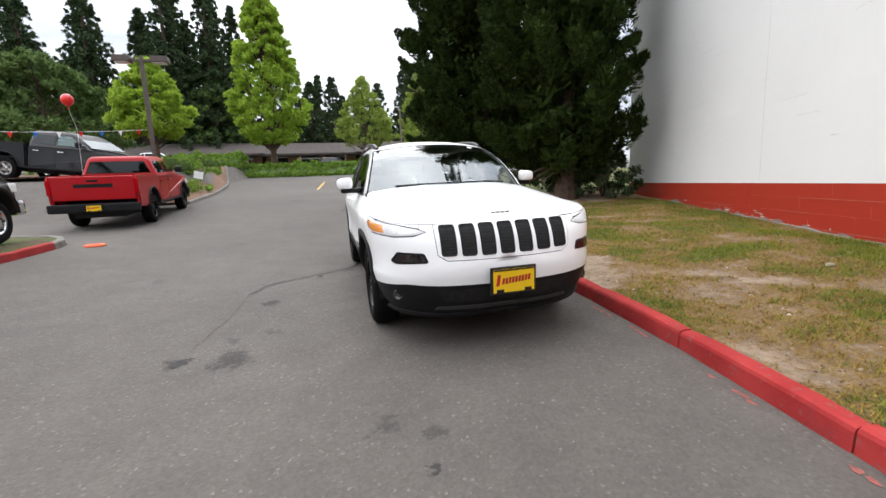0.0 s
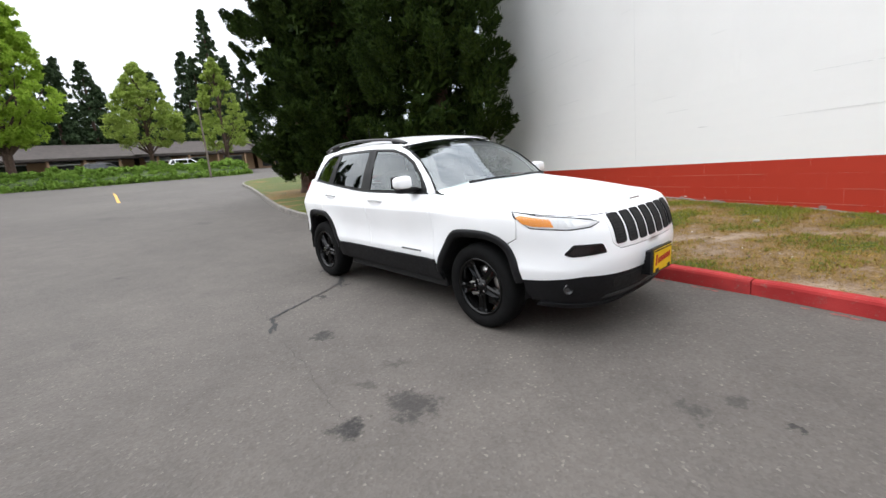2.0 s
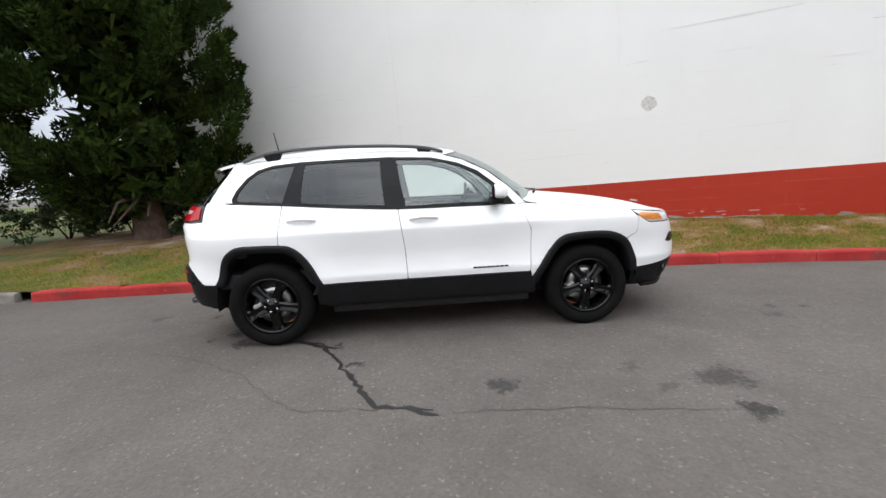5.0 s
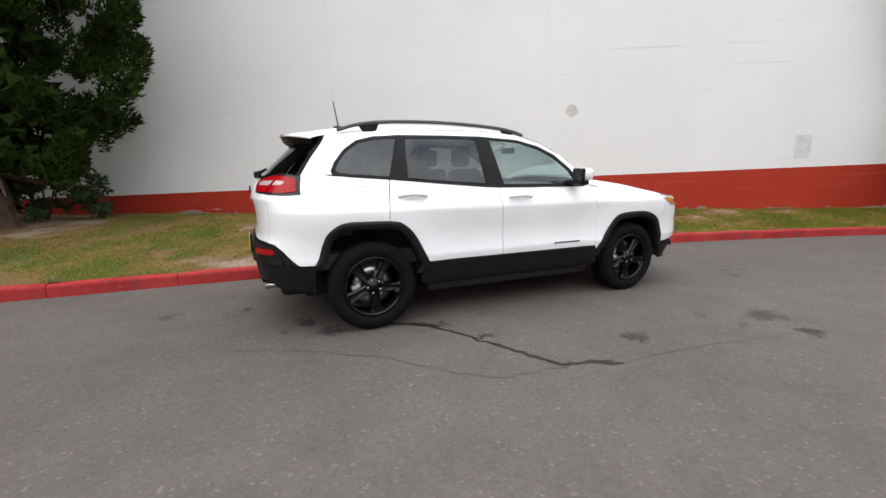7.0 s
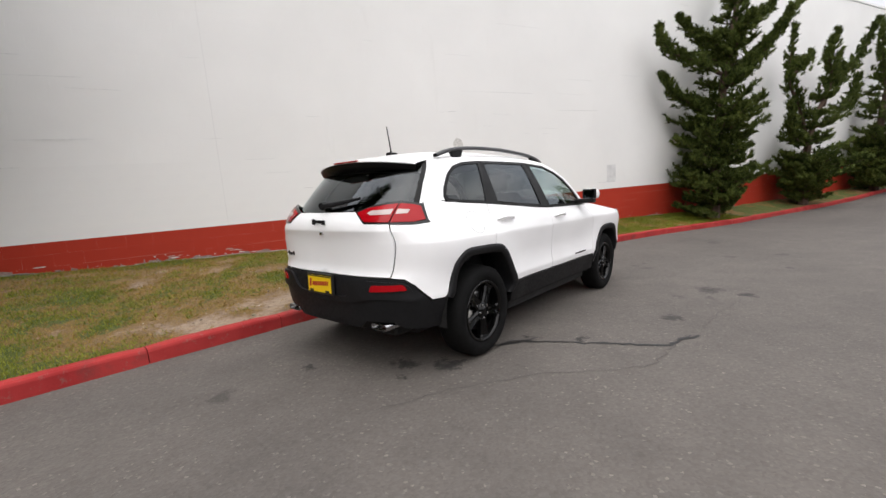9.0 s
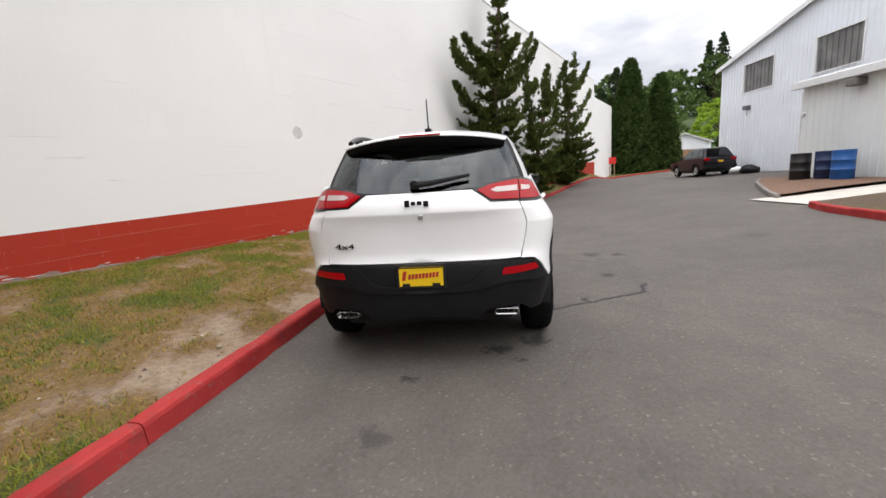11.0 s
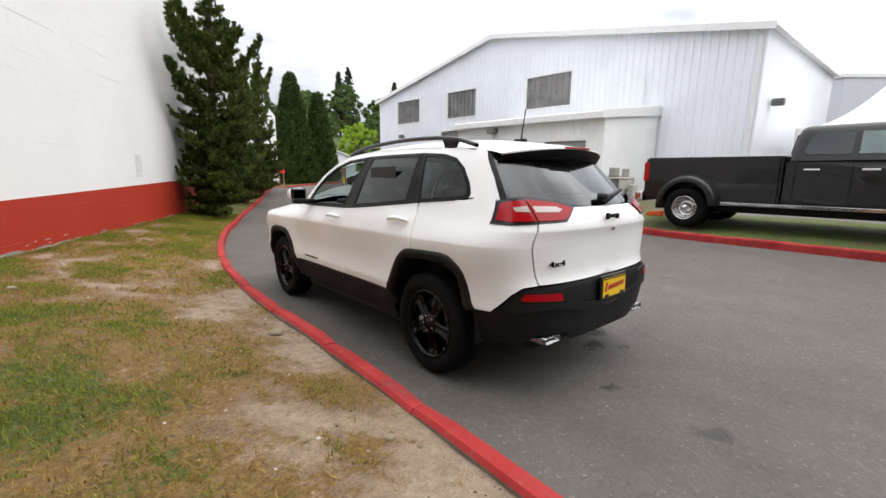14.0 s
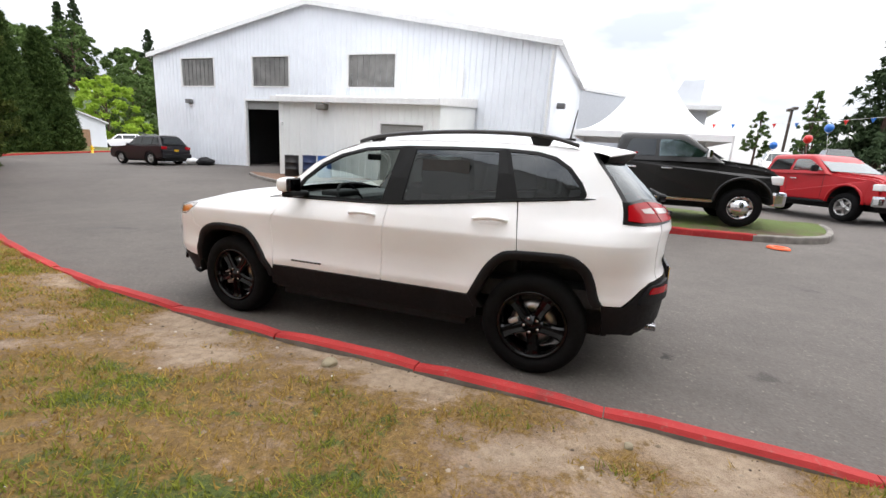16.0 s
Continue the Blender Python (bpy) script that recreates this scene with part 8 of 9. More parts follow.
# ---- things about the lot ----
def barrel(x, y, material, label):
    z = land(x, y) + 0.13
    root = thing("barrel", Matrix.Translation((x, y, z)), label, "barrel", "barrels by the annex")
    prof = [(0.0, 0.001), (0.0, 0.28), (0.02, 0.292), (0.28, 0.286), (0.29, 0.298), (0.31, 0.298), (0.32, 0.286), (0.57, 0.286), (0.58, 0.298), (0.60, 0.298), (0.61, 0.286), (0.86, 0.288), (0.885, 0.294), (0.885, 0.275), (0.865, 0.27), (0.865, 0.001)]
    bm = ring_profile(prof, 28)
    bmesh.ops.rotate(bm, verts=bm.verts[:], cent=(0, 0, 0), matrix=Matrix.Rotation(-math.pi / 2, 3, "Y"))
    part("drum", bm, material, root, smooth=True)
    cap = tube([(0.17, 0, 0.866), (0.17, 0, 0.885)], 0.03, 10)
    part("bung", cap, BLACK_CLAD, root)


barrel(-11.35, -9.7, simple("blue_plastic", (0.012, 0.10, 0.34), 0.4), "blue plastic barrel standing on the mulch")
barrel(-11.5, -10.6, simple("dark_blue_plastic", (0.014, 0.03, 0.09), 0.4), "dark blue plastic barrel on the mulch")
barrel(-11.2, -11.3, simple("black_plastic", (0.014, 0.013, 0.013), 0.5), "black plastic barrel standing on the mulch")


def condenser(x, y):
    z = land(x, y) + 0.09
    root = thing("air_conditioner", Matrix.Translation((x, y, z)) @ Matrix.Diagonal((1, 1, 0.9, 1)), "beige outdoor air conditioner with louvred sides on a slab", "air conditioner")
    beige = simple("beige_metal", (0.40, 0.395, 0.35), 0.5, 0, 0.1)
    part("slab", box(-0.75, -1.0, -0.12, 0.75, 1.0, -0.005, 0.01), PALE_CONCRETE, root)
    part("core", box(-0.40, -0.46, 0.05, 0.40, 0.46, 0.92), simple("coil_core", (0.06, 0.058, 0.052), 0.7, 0, 0.2), root)
    for sx in (-1, 1):
        for sy in (-1, 1):
            part("corner_post", box(sx * 0.43 - 0.03, sy * 0.49 - 0.03, 0, sx * 0.43 + 0.03, sy * 0.49 + 0.03, 0.98), beige, root)
    part("base_pan", box(-0.46, -0.52, 0, 0.46, 0.52, 0.06), beige, root)
    part("top", box(-0.46, -0.52, 0.94, 0.46, 0.52, 1.0, 0.01), beige, root)
    coil = simple("coil_metal", (0.30, 0.285, 0.25), 0.5, 0, 0.1)
    part("side_panel", box(-0.40, 0.475, 0.42, 0.40, 0.50, 0.92), beige, root)
    part("service_cover", box(0.05, 0.475, 0.06, 0.38, 0.53, 0.42, 0.01), BLACK_CLAD, root)
    part("side_panel", box(-0.40, 0.475, 0.06, 0.04, 0.495, 0.41), beige, root)
    for b0, b1, top in ((-0.10, 0.12, 1.33), (0.33, 0.45, 1.30)):
        part("control_box", box(-0.22, b0, 1.0, 0.06, b1, top, 0.02), coil, root)
    for k in range(15):
        v = -0.38 + 0.054 * k
        for s in (1, -1):
            part("louvre", box(s * 0.43 - 0.012, v - 0.012, 0.08, s * 0.43 + 0.012, v + 0.012, 0.92), coil, root)
            if abs(v) < 0.36 and s < 0:
                part("louvre", box(v - 0.012, s * 0.49 - 0.012, 0.08, v + 0.012, s * 0.49 + 0.012, 0.92), coil, root)
    fan = bmesh.new()
    for r in (0.12, 0.2, 0.28, 0.35):
        tube([(r * math.cos(a * math.tau / 24), r * math.sin(a * math.tau / 24), 1.03) for a in range(25)], 0.008, 4, fan, cap=False)
    part("fan_guard", fan, BLACK_CLAD, root)
    part("meter", box(-0.2, 0.6, 0.0, 0.12, 0.78, 0.75, 0.02), beige, root)


condenser(-10.7, -3.65)


def marquee():
    x0, x1, y0, y1 = -24.0, -17.6, -0.4, 6.0
    z = land(-20, 4)
    root = thing("marquee", Matrix(), "white peaked marquee tent beside the warehouse", "tent")
    cloth = simple("tent_cloth", (0.88, 0.88, 0.87), 0.7, 0, 0.04, 1.0)
    cx, cy, eave, peak = (x0 + x1) / 2, (y0 + y1) / 2, z + 2.35, z + 6.5
    rows = []
    for k in range(13):
        t = k / 12
        row = []
        for j in range(33):
            a = j / 32 * 4
            i, fr = int(a) % 4, a - int(a)
            c = [(x0, y0), (x1, y0), (x1, y1), (x0, y1)]
            p, q = c[i], c[(i + 1) % 4]
            ex, ey = p[0] + (q[0] - p[0]) * fr, p[1] + (q[1] - p[1]) * fr
            zz = eave + (peak - eave) * t ** 2.0
            row.append((ex + (cx - ex) * t, ey + (cy - ey) * t, zz))
        rows.append(row)
    part("canopy", outward(sheet(rows), 2), cloth, root, smooth=True)
    val = []
    for dz in (0.0, -0.28):
        val.append([(p[0], p[1], p[2] + dz) for p in rows[0]])
    part("valance", sheet(val), cloth, root)
    for x in (x0, x1):
        for y in (y0, y1):
            part("pole", tube([(x, y, z - 0.4), (x, y, eave)], 0.04, 8), TRIM_WHITE, root)
    for k in range(3):
        part("table", box(x0 + 1 + 2 * k, cy - 0.4, z + 0.7, x0 + 2.4 + 2 * k, cy + 0.4, z + 0.75), WALL_TAN, root)


marquee()


def lot_lamp(x, y, h, label, heads=2, thick=0.1):
    z = land(x, y)
    root = thing("street_lamp", Matrix.Translation((x, y, z)), label, "street lamp")
    brown = simple("bronze_paint", (0.07, 0.05, 0.04), 0.5)
    part("base", tube([(0, 0, -0.2), (0, 0, 0.5)], 0.28, 12), CONCRETE, root)
    part("pole", box(-thick, -thick, 0.5, thick, thick, h), brown, root)
    for s in (1, -1)[:heads]:
        part("arm", box(min(s * thick, s * 0.45), -0.05, h - 0.22, max(s * thick, s * 0.45), 0.05, h - 0.12), brown, root)
        hd = new("lamp_head")
        hd.parent = root
        part("housing", box(min(s * 0.35, s * 0.95), -0.22, h - 0.26, max(s * 0.35, s * 0.95), 0.22, h - 0.02, 0.03), brown, hd)
        part("diffuser", box(min(s * 0.42, s * 0.88), -0.17, h - 0.28, max(s * 0.42, s * 0.88), 0.17, h - 0.261), LAMP_CLEAR, hd)


lot_lamp(-7.75, 15.0, 5.8, "brown twin-headed lot lamp on a square pole", 2, 0.065)
lot_lamp(-49.3, 16.7, 6.0, "dark twin-headed lot lamp far across the lot")
part_pole = thing("utility_pole", Matrix.Translation((6.6, 38.0, land(6.6, 38))), "slim weathered grey utility pole beside the ivy bank", "pole")
part("shaft", tube([(0, 0, -0.3), (0, 0, 6.5)], [0.09, 0.07], 8), simple("weathered_wood", (0.16, 0.13, 0.10), 0.9), part_pole)
part("lamp_head", box(-0.5, -0.08, 6.4, -0.05, 0.08, 6.5, 0.02), BRAKE_METAL, part_pole)


def balloon(x, y, z, material, label):
    root = thing("balloon", Matrix.Translation((x, y, z)), label, "balloon", "balloons on strings")
    bm = bmesh.new()
    bmesh.ops.create_uvsphere(bm, u_segments=16, v_segments=12, radius=0.15)
    for v in bm.verts:
        v.co.z *= 1.12
        if v.co.z < 0:
            v.co.xy *= 1 + 0.35 * v.co.z
    tube([(0, 0, -0.2), (0, 0, -0.25)], [0.008, 0.03], 6, bm)
    part("skin", bm, material, root, smooth=True)
    g = land(x, y)
    part("string", tube([(0, 0, -0.24), (0.1, 0.05, -0.8), (0.05, 0.0, g - z)], 0.004, 4), TRIM_WHITE, root)


RED_RUBBER = car_paint("red_balloon", (0.62, 0.02, 0.015), 0.6, 0.3)
BLUE_RUBBER = car_paint("blue_balloon", (0.02, 0.16, 0.55), 0.6, 0.3)
balloon(-7.9, 9.5, 3.87, RED_RUBBER, "red balloon floating over the red pickup")
balloon(-17.4, 8.4, 2.93, RED_RUBBER, "red balloon over the parked trucks")
balloon(-17.2, 8.9, 3.35, BLUE_RUBBER, "blue balloon over the parked trucks")
balloon(-13.1, 9.6, 2.9, RED_RUBBER, "red balloon over the parked trucks")
balloon(-19.5, 7.9, 2.75, BLUE_RUBBER, "blue balloon over the parked trucks")


def bunting(a, b, sag, n):
    root = thing("bunting", Matrix(), "string of red, white and blue pennants", "bunting")
    a, b = Vector(a), Vector(b)
    at = lambda t: a.lerp(b, t) - Vector((0, 0, sag * 4 * t * (1 - t)))  # noqa: E731
    part("cord", tube([at(k / 24) for k in range(25)], 0.006, 4), TRIM_WHITE, root)
    mats = (RED_RUBBER, TRIM_WHITE, BLUE_RUBBER)
    d = (b - a).normalized() * 0.075
    for k in range(n):
        p = at((k + 0.5) / n)
        bm = bmesh.new()
        off = Vector((d.y, -d.x, 0)).normalized() * 0.003
        f = [bm.verts.new(p - d + off), bm.verts.new(p + d + off), bm.verts.new(p - Vector((0, 0, 0.19)) + off)]
        g = [bm.verts.new(v.co - 2 * off) for v in f]
        bm.faces.new(f)
        bm.faces.new(g[::-1])
        for i in range(3):
            bm.faces.new((f[i], g[i], g[(i + 1) % 3], f[(i + 1) % 3]))
        part("pennant", bm, mats[k % 3], root)


bunting((-7.8, 14.7, 3.75), (-13.5, 9.0, 3.2), 0.15, 13)
bunting((-16.0, 14.0, 4.4), (-20.0, 4.5, 3.6), 0.3, 14)

# a white placard on a stake among the shrubs
pl = thing("placard", pose(-6.95, 17.8, land(-6.95, 17.8), 0, 0, 20), "white placard leaning on a stake among the shrubs", "sign")
part("stake", box(-0.02, 0.01, -0.1, 0.02, 0.04, 1.15), WALL_TAN, pl)
bd = box(-0.2, -0.02, 0.88, 0.2, 0.0, 1.22)
bmesh.ops.rotate(bd, verts=bd.verts[:], cent=(0, 0, 1.0), matrix=Matrix.Rotation(radians(12), 3, "Y"))
part("board", bd, TRIM_WHITE, pl)

# an orange cover and a wheel chock beside the island
cv = thing("orange_cover", Matrix.Translation((-5.6, 4.62, land(-5.6, 4.62))), "flattened orange plastic ring on the asphalt by the kerb", "cover")
ORANGE = simple("orange_plastic", (0.75, 0.10, 0.02), 0.5)
bm = ring_profile([(0.0, 0.18), (0.025, 0.175), (0.04, 0.14), (0.035, 0.10), (0.0, 0.09)], 28)
bmesh.ops.rotate(bm, verts=bm.verts[:], cent=(0, 0, 0), matrix=Matrix.Rotation(-math.pi / 2, 3, "Y"))
part("ring", bm, ORANGE, cv, smooth=True)
ck = thing("wheel_chock", Matrix.Translation((-8.4, -1.2, land(-8.4, -1.2) + 0.135)), "orange plastic wheel chock on the grass", "wheel chock")
part("wedge", prism([(-0.22, 0), (0.22, 0), (0.20, 0.14), (-0.12, 0.10)], "x", -0.09, 0.09, 0.015), ORANGE, ck)

sg = thing("sign_post", Matrix.Translation((-13.4, -41.6, land(-13.4, -41.6))), "small red sign on two wooden posts", "sign")
for s in (-1, 1):
    part("post", box(s * 0.22 - 0.04, -0.04, -0.2, s * 0.22 + 0.04, 0.04, 1.5), WALL_TAN, sg)
part("board", box(-0.36, 0.045, 1.5, 0.36, 0.07, 2.15), RED_RUBBER, sg)

hy = thing("hydrant", Matrix.Translation((-21.3, -43.2, land(-21.3, -43.2))), "yellow fire hydrant beside the far kerb", "hydrant")
bm = ring_profile([(0.0, 0.14), (0.05, 0.14), (0.06, 0.09), (0.5, 0.09), (0.52, 0.12), (0.56, 0.12), (0.66, 0.06), (0.70, 0.03), (0.72, 0.001)], 14)
bmesh.ops.rotate(bm, verts=bm.verts[:], cent=(0, 0, 0), matrix=Matrix.Rotation(-math.pi / 2, 3, "Y"))
part("body", bm, PLATE_YELLOW, hy, smooth=True)
part("outlet", tube([(-0.17, 0, 0.42), (0.17, 0, 0.42)], 0.05, 8), PLATE_YELLOW, hy)

# clutter by the workshop door
for i, (x, y, w, mt, lb) in enumerate(((-15.4, -21.6, 0.5, BLACK_CLAD, "heap of black bags beside the workshop wall"), (-15.2, -22.4, 0.4, TRIM_WHITE, "crumpled white sack beside the workshop wall"))):
    t = thing("sack", Matrix.Translation((x, y, land(x, y))), lb, "sack")
    bm = bmesh.new()
    bmesh.ops.create_icosphere(bm, subdivisions=3, radius=w)
    for v in bm.verts:
        v.co *= 1 + 0.25 * noise.noise(v.co * 3 + Vector((i, 0, 0)))
        v.co.z = max(0.0, v.co.z * 0.6 + 0.18)
    part("bag", bm, mt, t, smooth=True)
cb = thing("tool_cabinet", Matrix.Translation((-18.6, -17.6, -0.09)), "red tool cabinet inside the dark workshop", "cabinet")
part("body", box(-0.4, -0.8, 0.1, 0.4, 0.8, 1.3, 0.02), RED_TRUCK, cb)
for k in range(5):
    part("drawer", box(0.401, -0.76, 0.15 + 0.22 * k, 0.42, 0.76, 0.34 + 0.22 * k, 0.005), RED_TRUCK, cb)

# ---- marks on the asphalt ----
def crack(name, pts, width, label, seed):
    rng = random.Random(seed)
    line = resample(pts, 0.05)
    rows = []
    for i, p in enumerate(line):
        a, b = line[max(i - 1, 0)], line[min(i + 1, len(line) - 1)]
        d = (b - a).normalized()
        nn = Vector((-d.y, d.x))
        p = p + nn * (rng.gauss(0, 0.010) + 0.035 * noise.noise(Vector((p.x * 6, p.y * 6, seed))))
        w = width * rng.uniform(0.45, 1.4) * min(1, 0.3 + min(i, len(line) - 1 - i) / 4)
        rows.append([(*(p + nn * s * w)[:2], land(p.x, p.y) + 0.0035) for s in (-1, 1)])
    ob = part(name, sheet(rows, flip=True), TAR if width > 0.01 else FINE_CRACK)
    if ob.data.polygons[0].normal.z < 0:
        ob.data.flip_normals()
    return tagged(ob, label, "crack", kind="structure")


crack("crack_wet", [(-0.83, 1.33), (-0.82, 1.15), (-1.05, 0.90), (-1.33, 0.73), (-1.57, 0.62), (-1.82, 0.50), (-1.98, 0.40), (-2.03, 0.22), (-2.10, 0.02)], 0.018, "dark wet crack running from the rear wheel", 1)
crack("crack_wet_end", [(-2.02, 0.24), (-2.09, 0.10), (-2.16, -0.02)], 0.030, "dark wet end of the crack", 2)
crack("crack_branch", [(-0.80, 1.24), (-0.88, 1.02), (-1.08, 0.72)], 0.013, "dark branch of the wet crack", 3)
crack("crack_fine", [(-0.83, 2.5), (-0.98, 2.05), (-1.32, 1.55), (-1.6, 1.25), (-1.84, 1.05), (-1.98, 0.82), (-2.01, 0.5), (-2.08, 0.0)], 0.003, "fine crack across the asphalt", 4)
crack("crack_seam", [(-2.12, -0.05), (-2.17, -0.63), (-2.27, -1.23), (-2.33, -1.65)], 0.003, "fine crack between two oil stains", 5)
crack("crack_far", [(-0.82, -6.92), (-1.65, -6.95)], 0.02, "dark straight mark across the asphalt", 6)
for i, (x0, ya, yb) in enumerate(((-1.55, 19.6, 38.0),)):
    rows = [[(x0 + s * 0.06 + 1.15 * (y - 20) / 20, y, land(x0, y) + 0.004) for s in (-1, 1)] for y in [ya + (yb - ya) * k / 12 for k in range(13)]]
    ob = part("parking_line", sheet(rows), simple("yellow_line_paint", (0.62, 0.36, 0.06), 0.7, 0, 0.2, 8))
    if ob.data.polygons[0].normal.z < 0:
        ob.data.flip_normals()
    tagged(ob, "worn yellow parking line", "line", kind="structure")

# ---- marks on the wall ----
def wall_mark(name, outline, material, label, lift=0.004):
    bm = bmesh.new()
    f = bm.faces.new([bm.verts.new(wall_point(s, lift, z)) for s, z in outline])
    f.normal_update()
    if f.normal.xy.dot(WALL_N) < 0:
        f.normal_flip()
    r = bmesh.ops.extrude_face_region(bm, geom=[f])
    n = Vector((*WALL_N, 0)) * 0.0015
    bmesh.ops.translate(bm, verts=[v for v in r["geom"] if isinstance(v, bmesh.types.BMVert)], vec=n)
    bmesh.ops.recalc_face_normals(bm, faces=bm.faces[:])
    return tagged(part(name, bm, material), label, "wall mark", kind="structure")


PALE_SCUFF = simple("joint_crack", (0.66, 0.66, 0.645), 0.8, 0, 0.3, 30)
DARK_JOINT = simple("open_joint", (0.50, 0.495, 0.48), 0.9, 0, 0.35, 12)
PINK_SCUFF = simple("worn_red_joint", (0.46, 0.17, 0.13), 0.8, 0, 0.3, 30)
SCUFF = simple("bare_patch", (0.56, 0.55, 0.52), 0.8, 0, 0.3, 30, 0.4)
COVER = simple("grey_cover_paint", (0.66, 0.66, 0.65), 0.6)
rng = random.Random(4)
wall_mark("wall_patch", [(5.34 + 0.14 * (1 + 0.15 * rng.uniform(-1, 1)) * math.cos(a * math.tau / 14), 2.37 + 0.13 * (1 + 0.2 * rng.uniform(-1, 1)) * math.sin(a * math.tau / 14)) for a in range(14)], SCUFF, "round patch of bare grey render on the wall", 0.001)
wall_mark("wall_cover", [(0.04, 1.14), (0.40, 1.14), (0.40, 1.65), (0.04, 1.65)], COVER, "pale grey cover plate on the wall", 0.002)
for i, (s0, z0, s1, z1) in enumerate(((5.3, 3.12, 5.8, 3.10), (5.26, 2.86, 5.55, 2.88), (3.6, 3.05, 4.3, 3.07), (7.2, 4.55, 7.5, 4.56), (2.2, 2.7, 2.9, 2.72), (6.5, 2.05, 7.3, 2.08), (11.8, 3.4, 12.6, 3.42), (12.3, 2.6, 13.4, 2.6), (13.0, 3.9, 14.0, 3.92), (9.2, 1.9, 9.7, 1.9), (1.2, 3.6, 2.2, 3.62))):
    wall_mark("wall_scratch", [(s0, z0 - 0.006), (s1, z1 - 0.003), (s1, z1 + 0.002), (s0 + 0.1, z0 + 0.004)], PALE_SCUFF, "thin scrape in the white paint", 0.001)
wall_mark("wall_joint", [(10.497, 0.97), (10.503, 0.97), (10.513, 4.6), (10.505, 7.8), (10.500, 7.8), (10.508, 4.6)], PALE_SCUFF, "upright settlement crack in the block wall", 0.001)
rng = random.Random(15)
for k in range(50):
    # opened bed joints, here and there along the courses
    row, a = rng.randrange(1, 30), rng.uniform(-4.0, 17.0)
    z, ln = BAND_TOP + BLOCK_H * row, 0.2 + 1.5 * rng.random() ** 2
    wall_mark("wall_crack", [(a, z - 0.003), (a + ln, z - 0.002), (a + ln, z + 0.002), (a + 0.1, z + 0.004)], (DARK_JOINT, PALE_SCUFF)[k % 7 > 0], "hairline crack along a block joint", 0.0012)
for k in range(16):
    row, a = rng.randrange(1, 4), rng.uniform(-3.0, 13.5)
    z, ln = BAND_TOP - BLOCK_H * row, rng.uniform(0.3, 1.5)
    wall_mark("wall_crack", [(a, z - 0.003), (a + ln, z - 0.002), (a + ln, z + 0.002), (a + 0.1, z + 0.003)], PINK_SCUFF, "pale worn line along a red block joint", 0.0012)


def paint_flakes(seed, count, wide, tall, reach, color, label):
    """Patches at the wall's foot where the red paint has come off."""
    vs, fs = [], []
    rng = random.Random(seed)
    for k in range(count):
        s = rng.choice((rng.uniform(-5.0, 14.0), rng.gauss(4.2, 1.2), rng.gauss(11.0, 1.0)))
        p = on_wall(s, 0.0025)
        zb = verge_z(p.x, p.y)
        z = zb + 0.005 + rng.random() ** 4 * reach
        w, h = 0.008 + wide * rng.random() ** 2, tall * rng.uniform(0.25, 1.0)
        n = len(vs)
        for q in range(11):
            a = q * math.tau / 11
            e = on_wall(s + w * math.cos(a) * rng.uniform(0.5, 1.1), 0.0025 + (0.0 if tall < 0.03 else -0.0008) + 0.0004 * rng.random())
            vs.append((e.x, e.y, z + h * math.sin(a) * rng.uniform(0.5, 1.1)))
        fs.append(tuple(range(n, n + 11)))
    ob = flat_mesh("paint_flakes", vs, fs, simple("flaked_paint", color, 0.9, 0, 0.25, 30))
    tagged(ob, label, "wall", kind="structure")


paint_flakes(17, 46, 0.34, 0.075, 0.05, (0.26, 0.185, 0.165), "grey patches of bare block along the wall's red foot")
paint_flakes(16, 110, 0.13, 0.014, 0.13, (0.55, 0.52, 0.48), "pale flaked patches along the wall's red foot")


def footing():
    """The bare concrete foot that shows here and there under the red band."""
    rows = []
    for k in range(121):
        s = -6.0 + 22.0 * k / 120
        p, q = on_wall(s, 0.0), on_wall(s, 0.028)
        z = verge_z(q.x, q.y)
        h = max(-0.05, 0.005 + 0.075 * noise.noise(Vector((s * 0.9, 3.0, 0))) + 0.02 * noise.noise(Vector((s * 6, 1.0, 0))))
        rows.append([(q.x, q.y, z - 0.15), (q.x, q.y, z + h - 0.008), (q.x + (p.x - q.x) * 0.25, q.y + (p.y - q.y) * 0.25, z + h), (p.x, p.y, z + h + 0.004)])
    tagged(part("footing", outward(sheet(rows), 0), CONCRETE), "bare grey concrete footing under the red wall band", "wall", kind="structure")


footing()


def kerb_overspray():
    """Red paint that ran over onto the asphalt along the kerb."""
    rng = random.Random(23)
    line = [p for p in resample(KERB_RED, 0.06) if -9.5 < p.y < -1.5]
    vs, fs = [], []
    for i in range(1, len(line) - 1):
        p = line[i]
        if noise.noise(Vector((p.y * 2.3, 5.0, 0))) < 0.05 or rng.random() < 0.5:
            continue
        d = (line[i + 1] - line[i - 1]).normalized()
        out = Vector((d.y, -d.x))
        out = out if out.x < 0 else -out
        c = p + out * (0.06 + 0.025 * rng.random())
        n = len(vs)
        for q in range(8):
            a = q * math.tau / 8
            e = c + d * (0.036 * math.cos(a) * rng.uniform(0.3, 1.3)) + out * (0.020 * math.sin(a) * rng.uniform(0.4, 1.2))
            vs.append((e.x, e.y, land(e.x, e.y) + 0.0035 + 0.0006 * rng.random()))
        fs.append(tuple(range(n, n + 8)))
    ob = flat_mesh("paint_marks", vs, fs, simple("thin_red_paint", (0.27, 0.085, 0.07), 0.8, 0, 0.35, 25))
    for f in ob.data.polygons:
        if f.normal.z < 0:
            f.flip()
    tagged(ob, "patches of red paint on the asphalt along the kerb", "paint mark", kind="structure")


kerb_overspray()

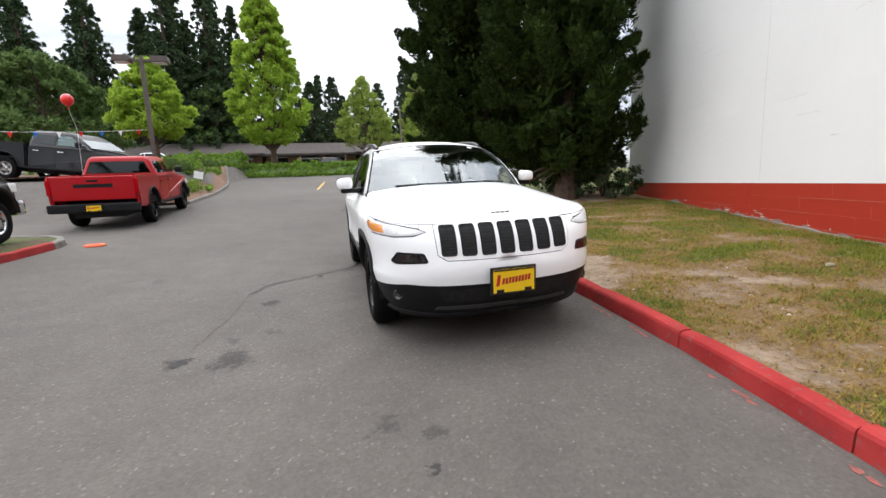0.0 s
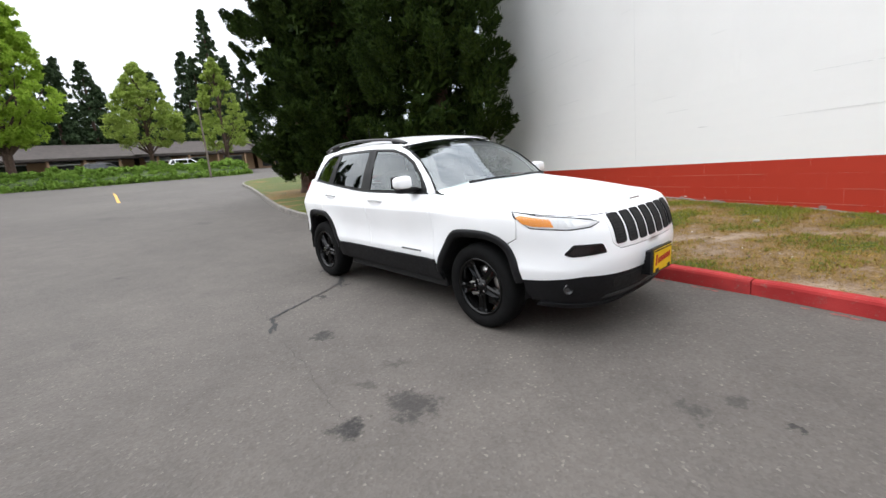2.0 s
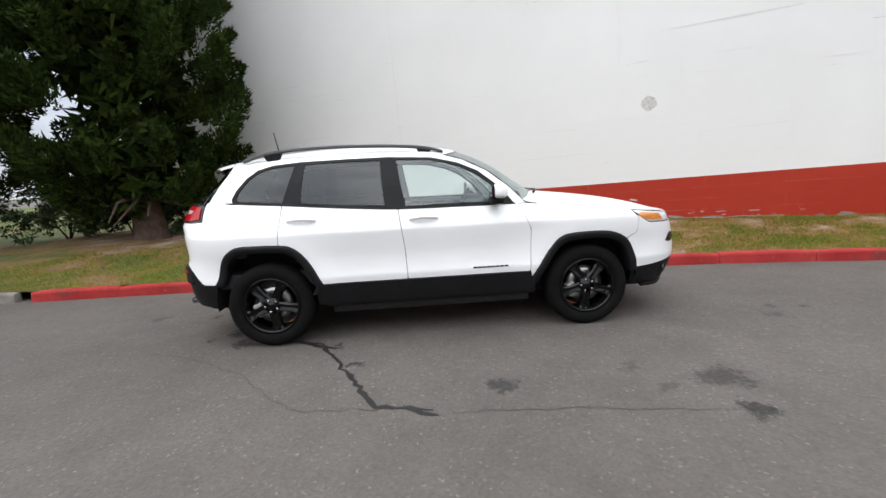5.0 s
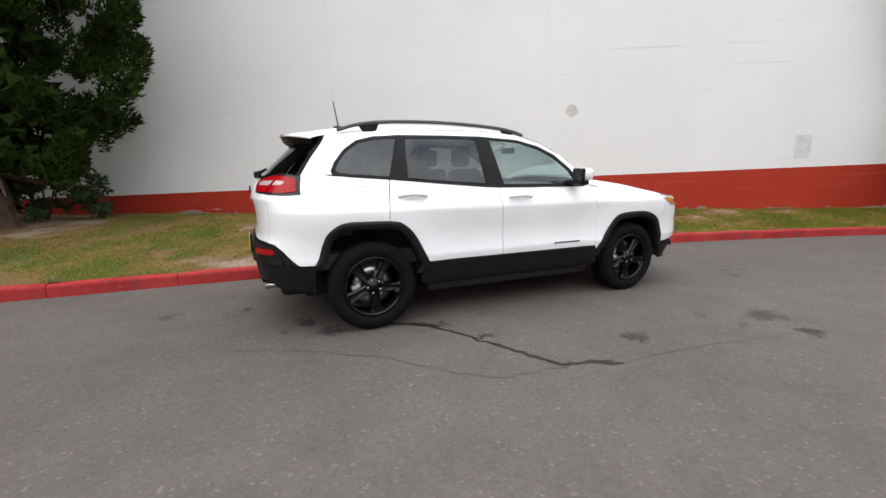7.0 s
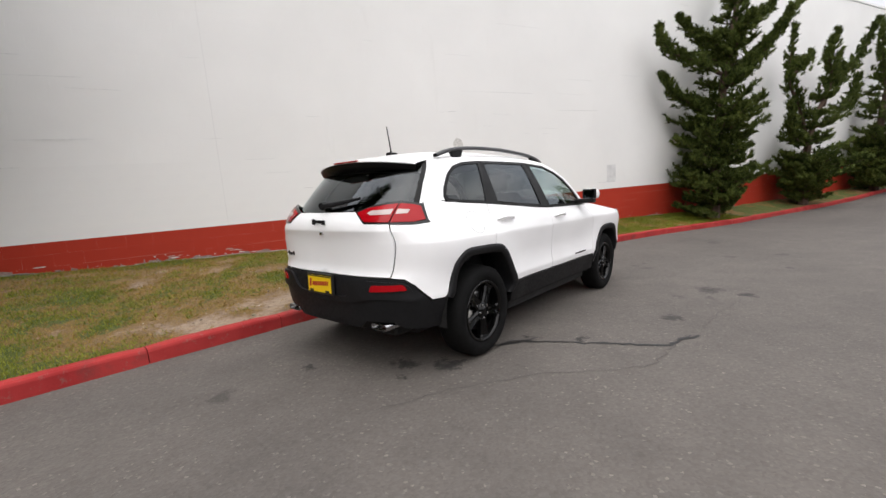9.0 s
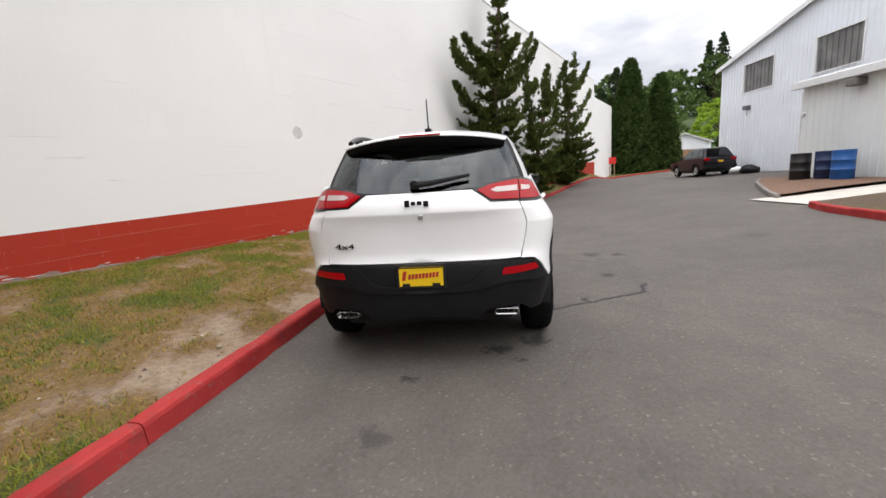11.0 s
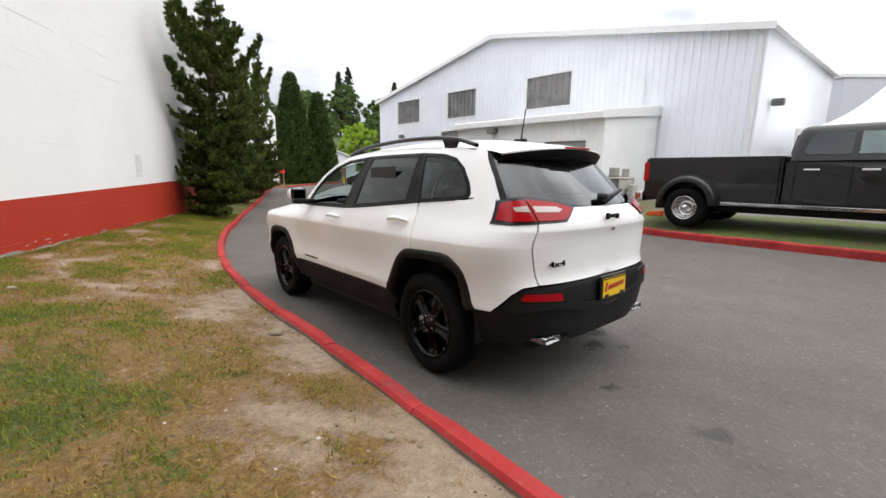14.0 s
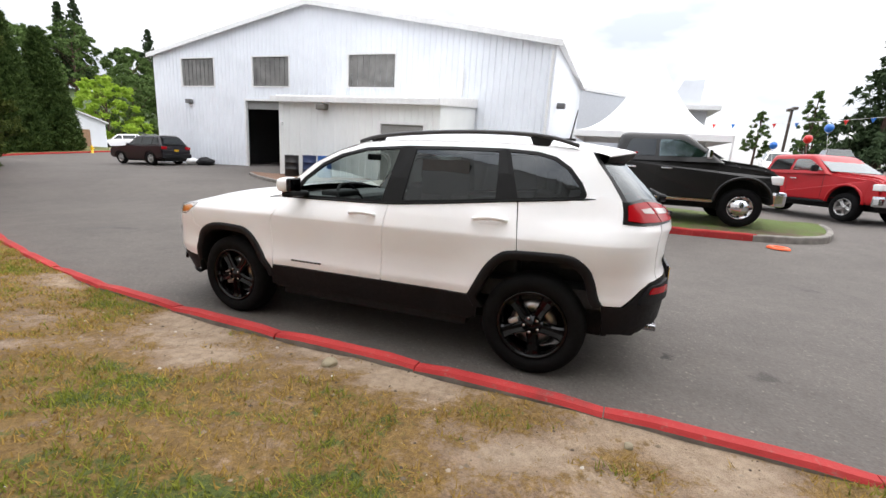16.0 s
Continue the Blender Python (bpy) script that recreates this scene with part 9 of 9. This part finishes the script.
# ---- loose stuff on the verge ----
def verge_spot(rng, i0):
    """A place on the verge past its row i0, and how well the turf grows there."""
    u, f = rng.random(), rng.random() * (COLS - 1.001)
    k = int(f)
    ab = [Vector(VERGE_ROWS[i][k]).lerp(Vector(VERGE_ROWS[i][k + 1]), f - k) for i in (i0, i0 + 1)]
    gr = [grown[i * COLS + k] for i in (i0, i0 + 1)]
    return ab[0].lerp(ab[1], u), gr[0] + (gr[1] - gr[0]) * u


def boulder(x, y, r, seed, label):
    z = verge_z(x, y)
    t = thing("stone", Matrix.Translation((x, y, z)), label, "stone")
    bm = bmesh.new()
    bmesh.ops.create_icosphere(bm, subdivisions=3, radius=r)
    for v in bm.verts:
        v.co *= 1 + 0.22 * noise.noise(v.co * (1.4 / r) + Vector((seed, 0, 0)))
        v.co.x *= 1.25
        v.co.z = v.co.z * 0.75 + r * 0.35
    part("rock", bm, simple("pebble", (0.26, 0.22, 0.145), 0.8, 0, 0.2, 20, 0.3), t, smooth=True)


boulder(1.53, 0.17, 0.048, 1, "rounded grey stone on bare soil by the kerb")
boulder(3.25, -2.3, 0.035, 2, "small pale stone lying in the grass")
boulder(1.60, 1.97, 0.022, 3, "small tan stone on bare soil")


def scatter_verge():
    rng = random.Random(77)
    blades_v, blades_f, straw_v, straw_f, bits_v, bits_f = [], [], [], [], [], []
    near = [i for i, r in enumerate(VERGE_ROWS[:-1]) if -12.5 < r[0][1] < 8.0]
    for _ in range(300000):
        p, g = verge_spot(rng, rng.choice(near))
        g += 0.30 * noise.noise(Vector((p.x * 8.5, p.y * 8.5, 1.0))) + 0.30 * noise.noise(Vector((p.x * 21, p.y * 21, 4.0))) + rng.uniform(-0.10, 0.10)
        if g < 0.40:
            continue
        out_v, out_f = (blades_v, blades_f) if g > 0.57 else (straw_v, straw_f)
        h = rng.uniform(0.008, 0.034) * (0.5 + 1.3 * max(0.0, g - 0.1))
        a = rng.random() * math.tau
        lean = rng.uniform(0.015, 0.055)
        w = rng.uniform(0.0025, 0.005)
        n = len(out_v)
        c, s = math.cos(a), math.sin(a)
        out_v += [(p.x - s * w, p.y + c * w, p.z - 0.004), (p.x + s * w, p.y - c * w, p.z - 0.004), (p.x + c * lean, p.y + s * lean, p.z + h)]
        out_f.append((n, n + 1, n + 2))
    ob = fast_mesh("grass_blades", np.array(blades_v), np.array(blades_f), GRASS)
    tagged(ob, "short sparse grass growing on the verge", "grass", kind="stuff")
    ob = fast_mesh("dry_straw", np.array(straw_v), np.array(straw_f), STRAW)
    tagged(ob, "dry ochre straw lying among the grass", "grass", kind="stuff")
    for _ in range(16000):
        p, g = verge_spot(rng, rng.choice(near))
        if g > 0.45 and rng.random() < 0.8:
            continue
        r = 0.003 + 0.014 * rng.random() ** 4
        n = len(bits_v)
        a = rng.random() * math.tau
        for k in range(5):
            q = r * rng.uniform(0.7, 1.2)
            bits_v.append((p.x + q * math.cos(a + k * math.tau / 5), p.y + q * math.sin(a + k * math.tau / 5), p.z - 0.002))
        bits_v.append((p.x, p.y, p.z + r * 0.7))
        bits_f += [(n + k, n + (k + 1) % 5, n + 5) for k in range(5)]
    m = Mat("litter", (0.3, 0.25, 0.18), 0.9)
    m.color(m.ramp(m.island(), (0.1, (0.06, 0.042, 0.028)), (0.6, (0.20, 0.150, 0.10)), (0.92, (0.30, 0.24, 0.18)), (0.99, (0.50, 0.46, 0.40))))
    ob = fast_mesh("litter", np.array(bits_v), np.array(bits_f), m.m)
    tagged(ob, "small stones, twigs and leaf litter on the soil", "gravel", kind="stuff")


scatter_verge()
lay_blocks()
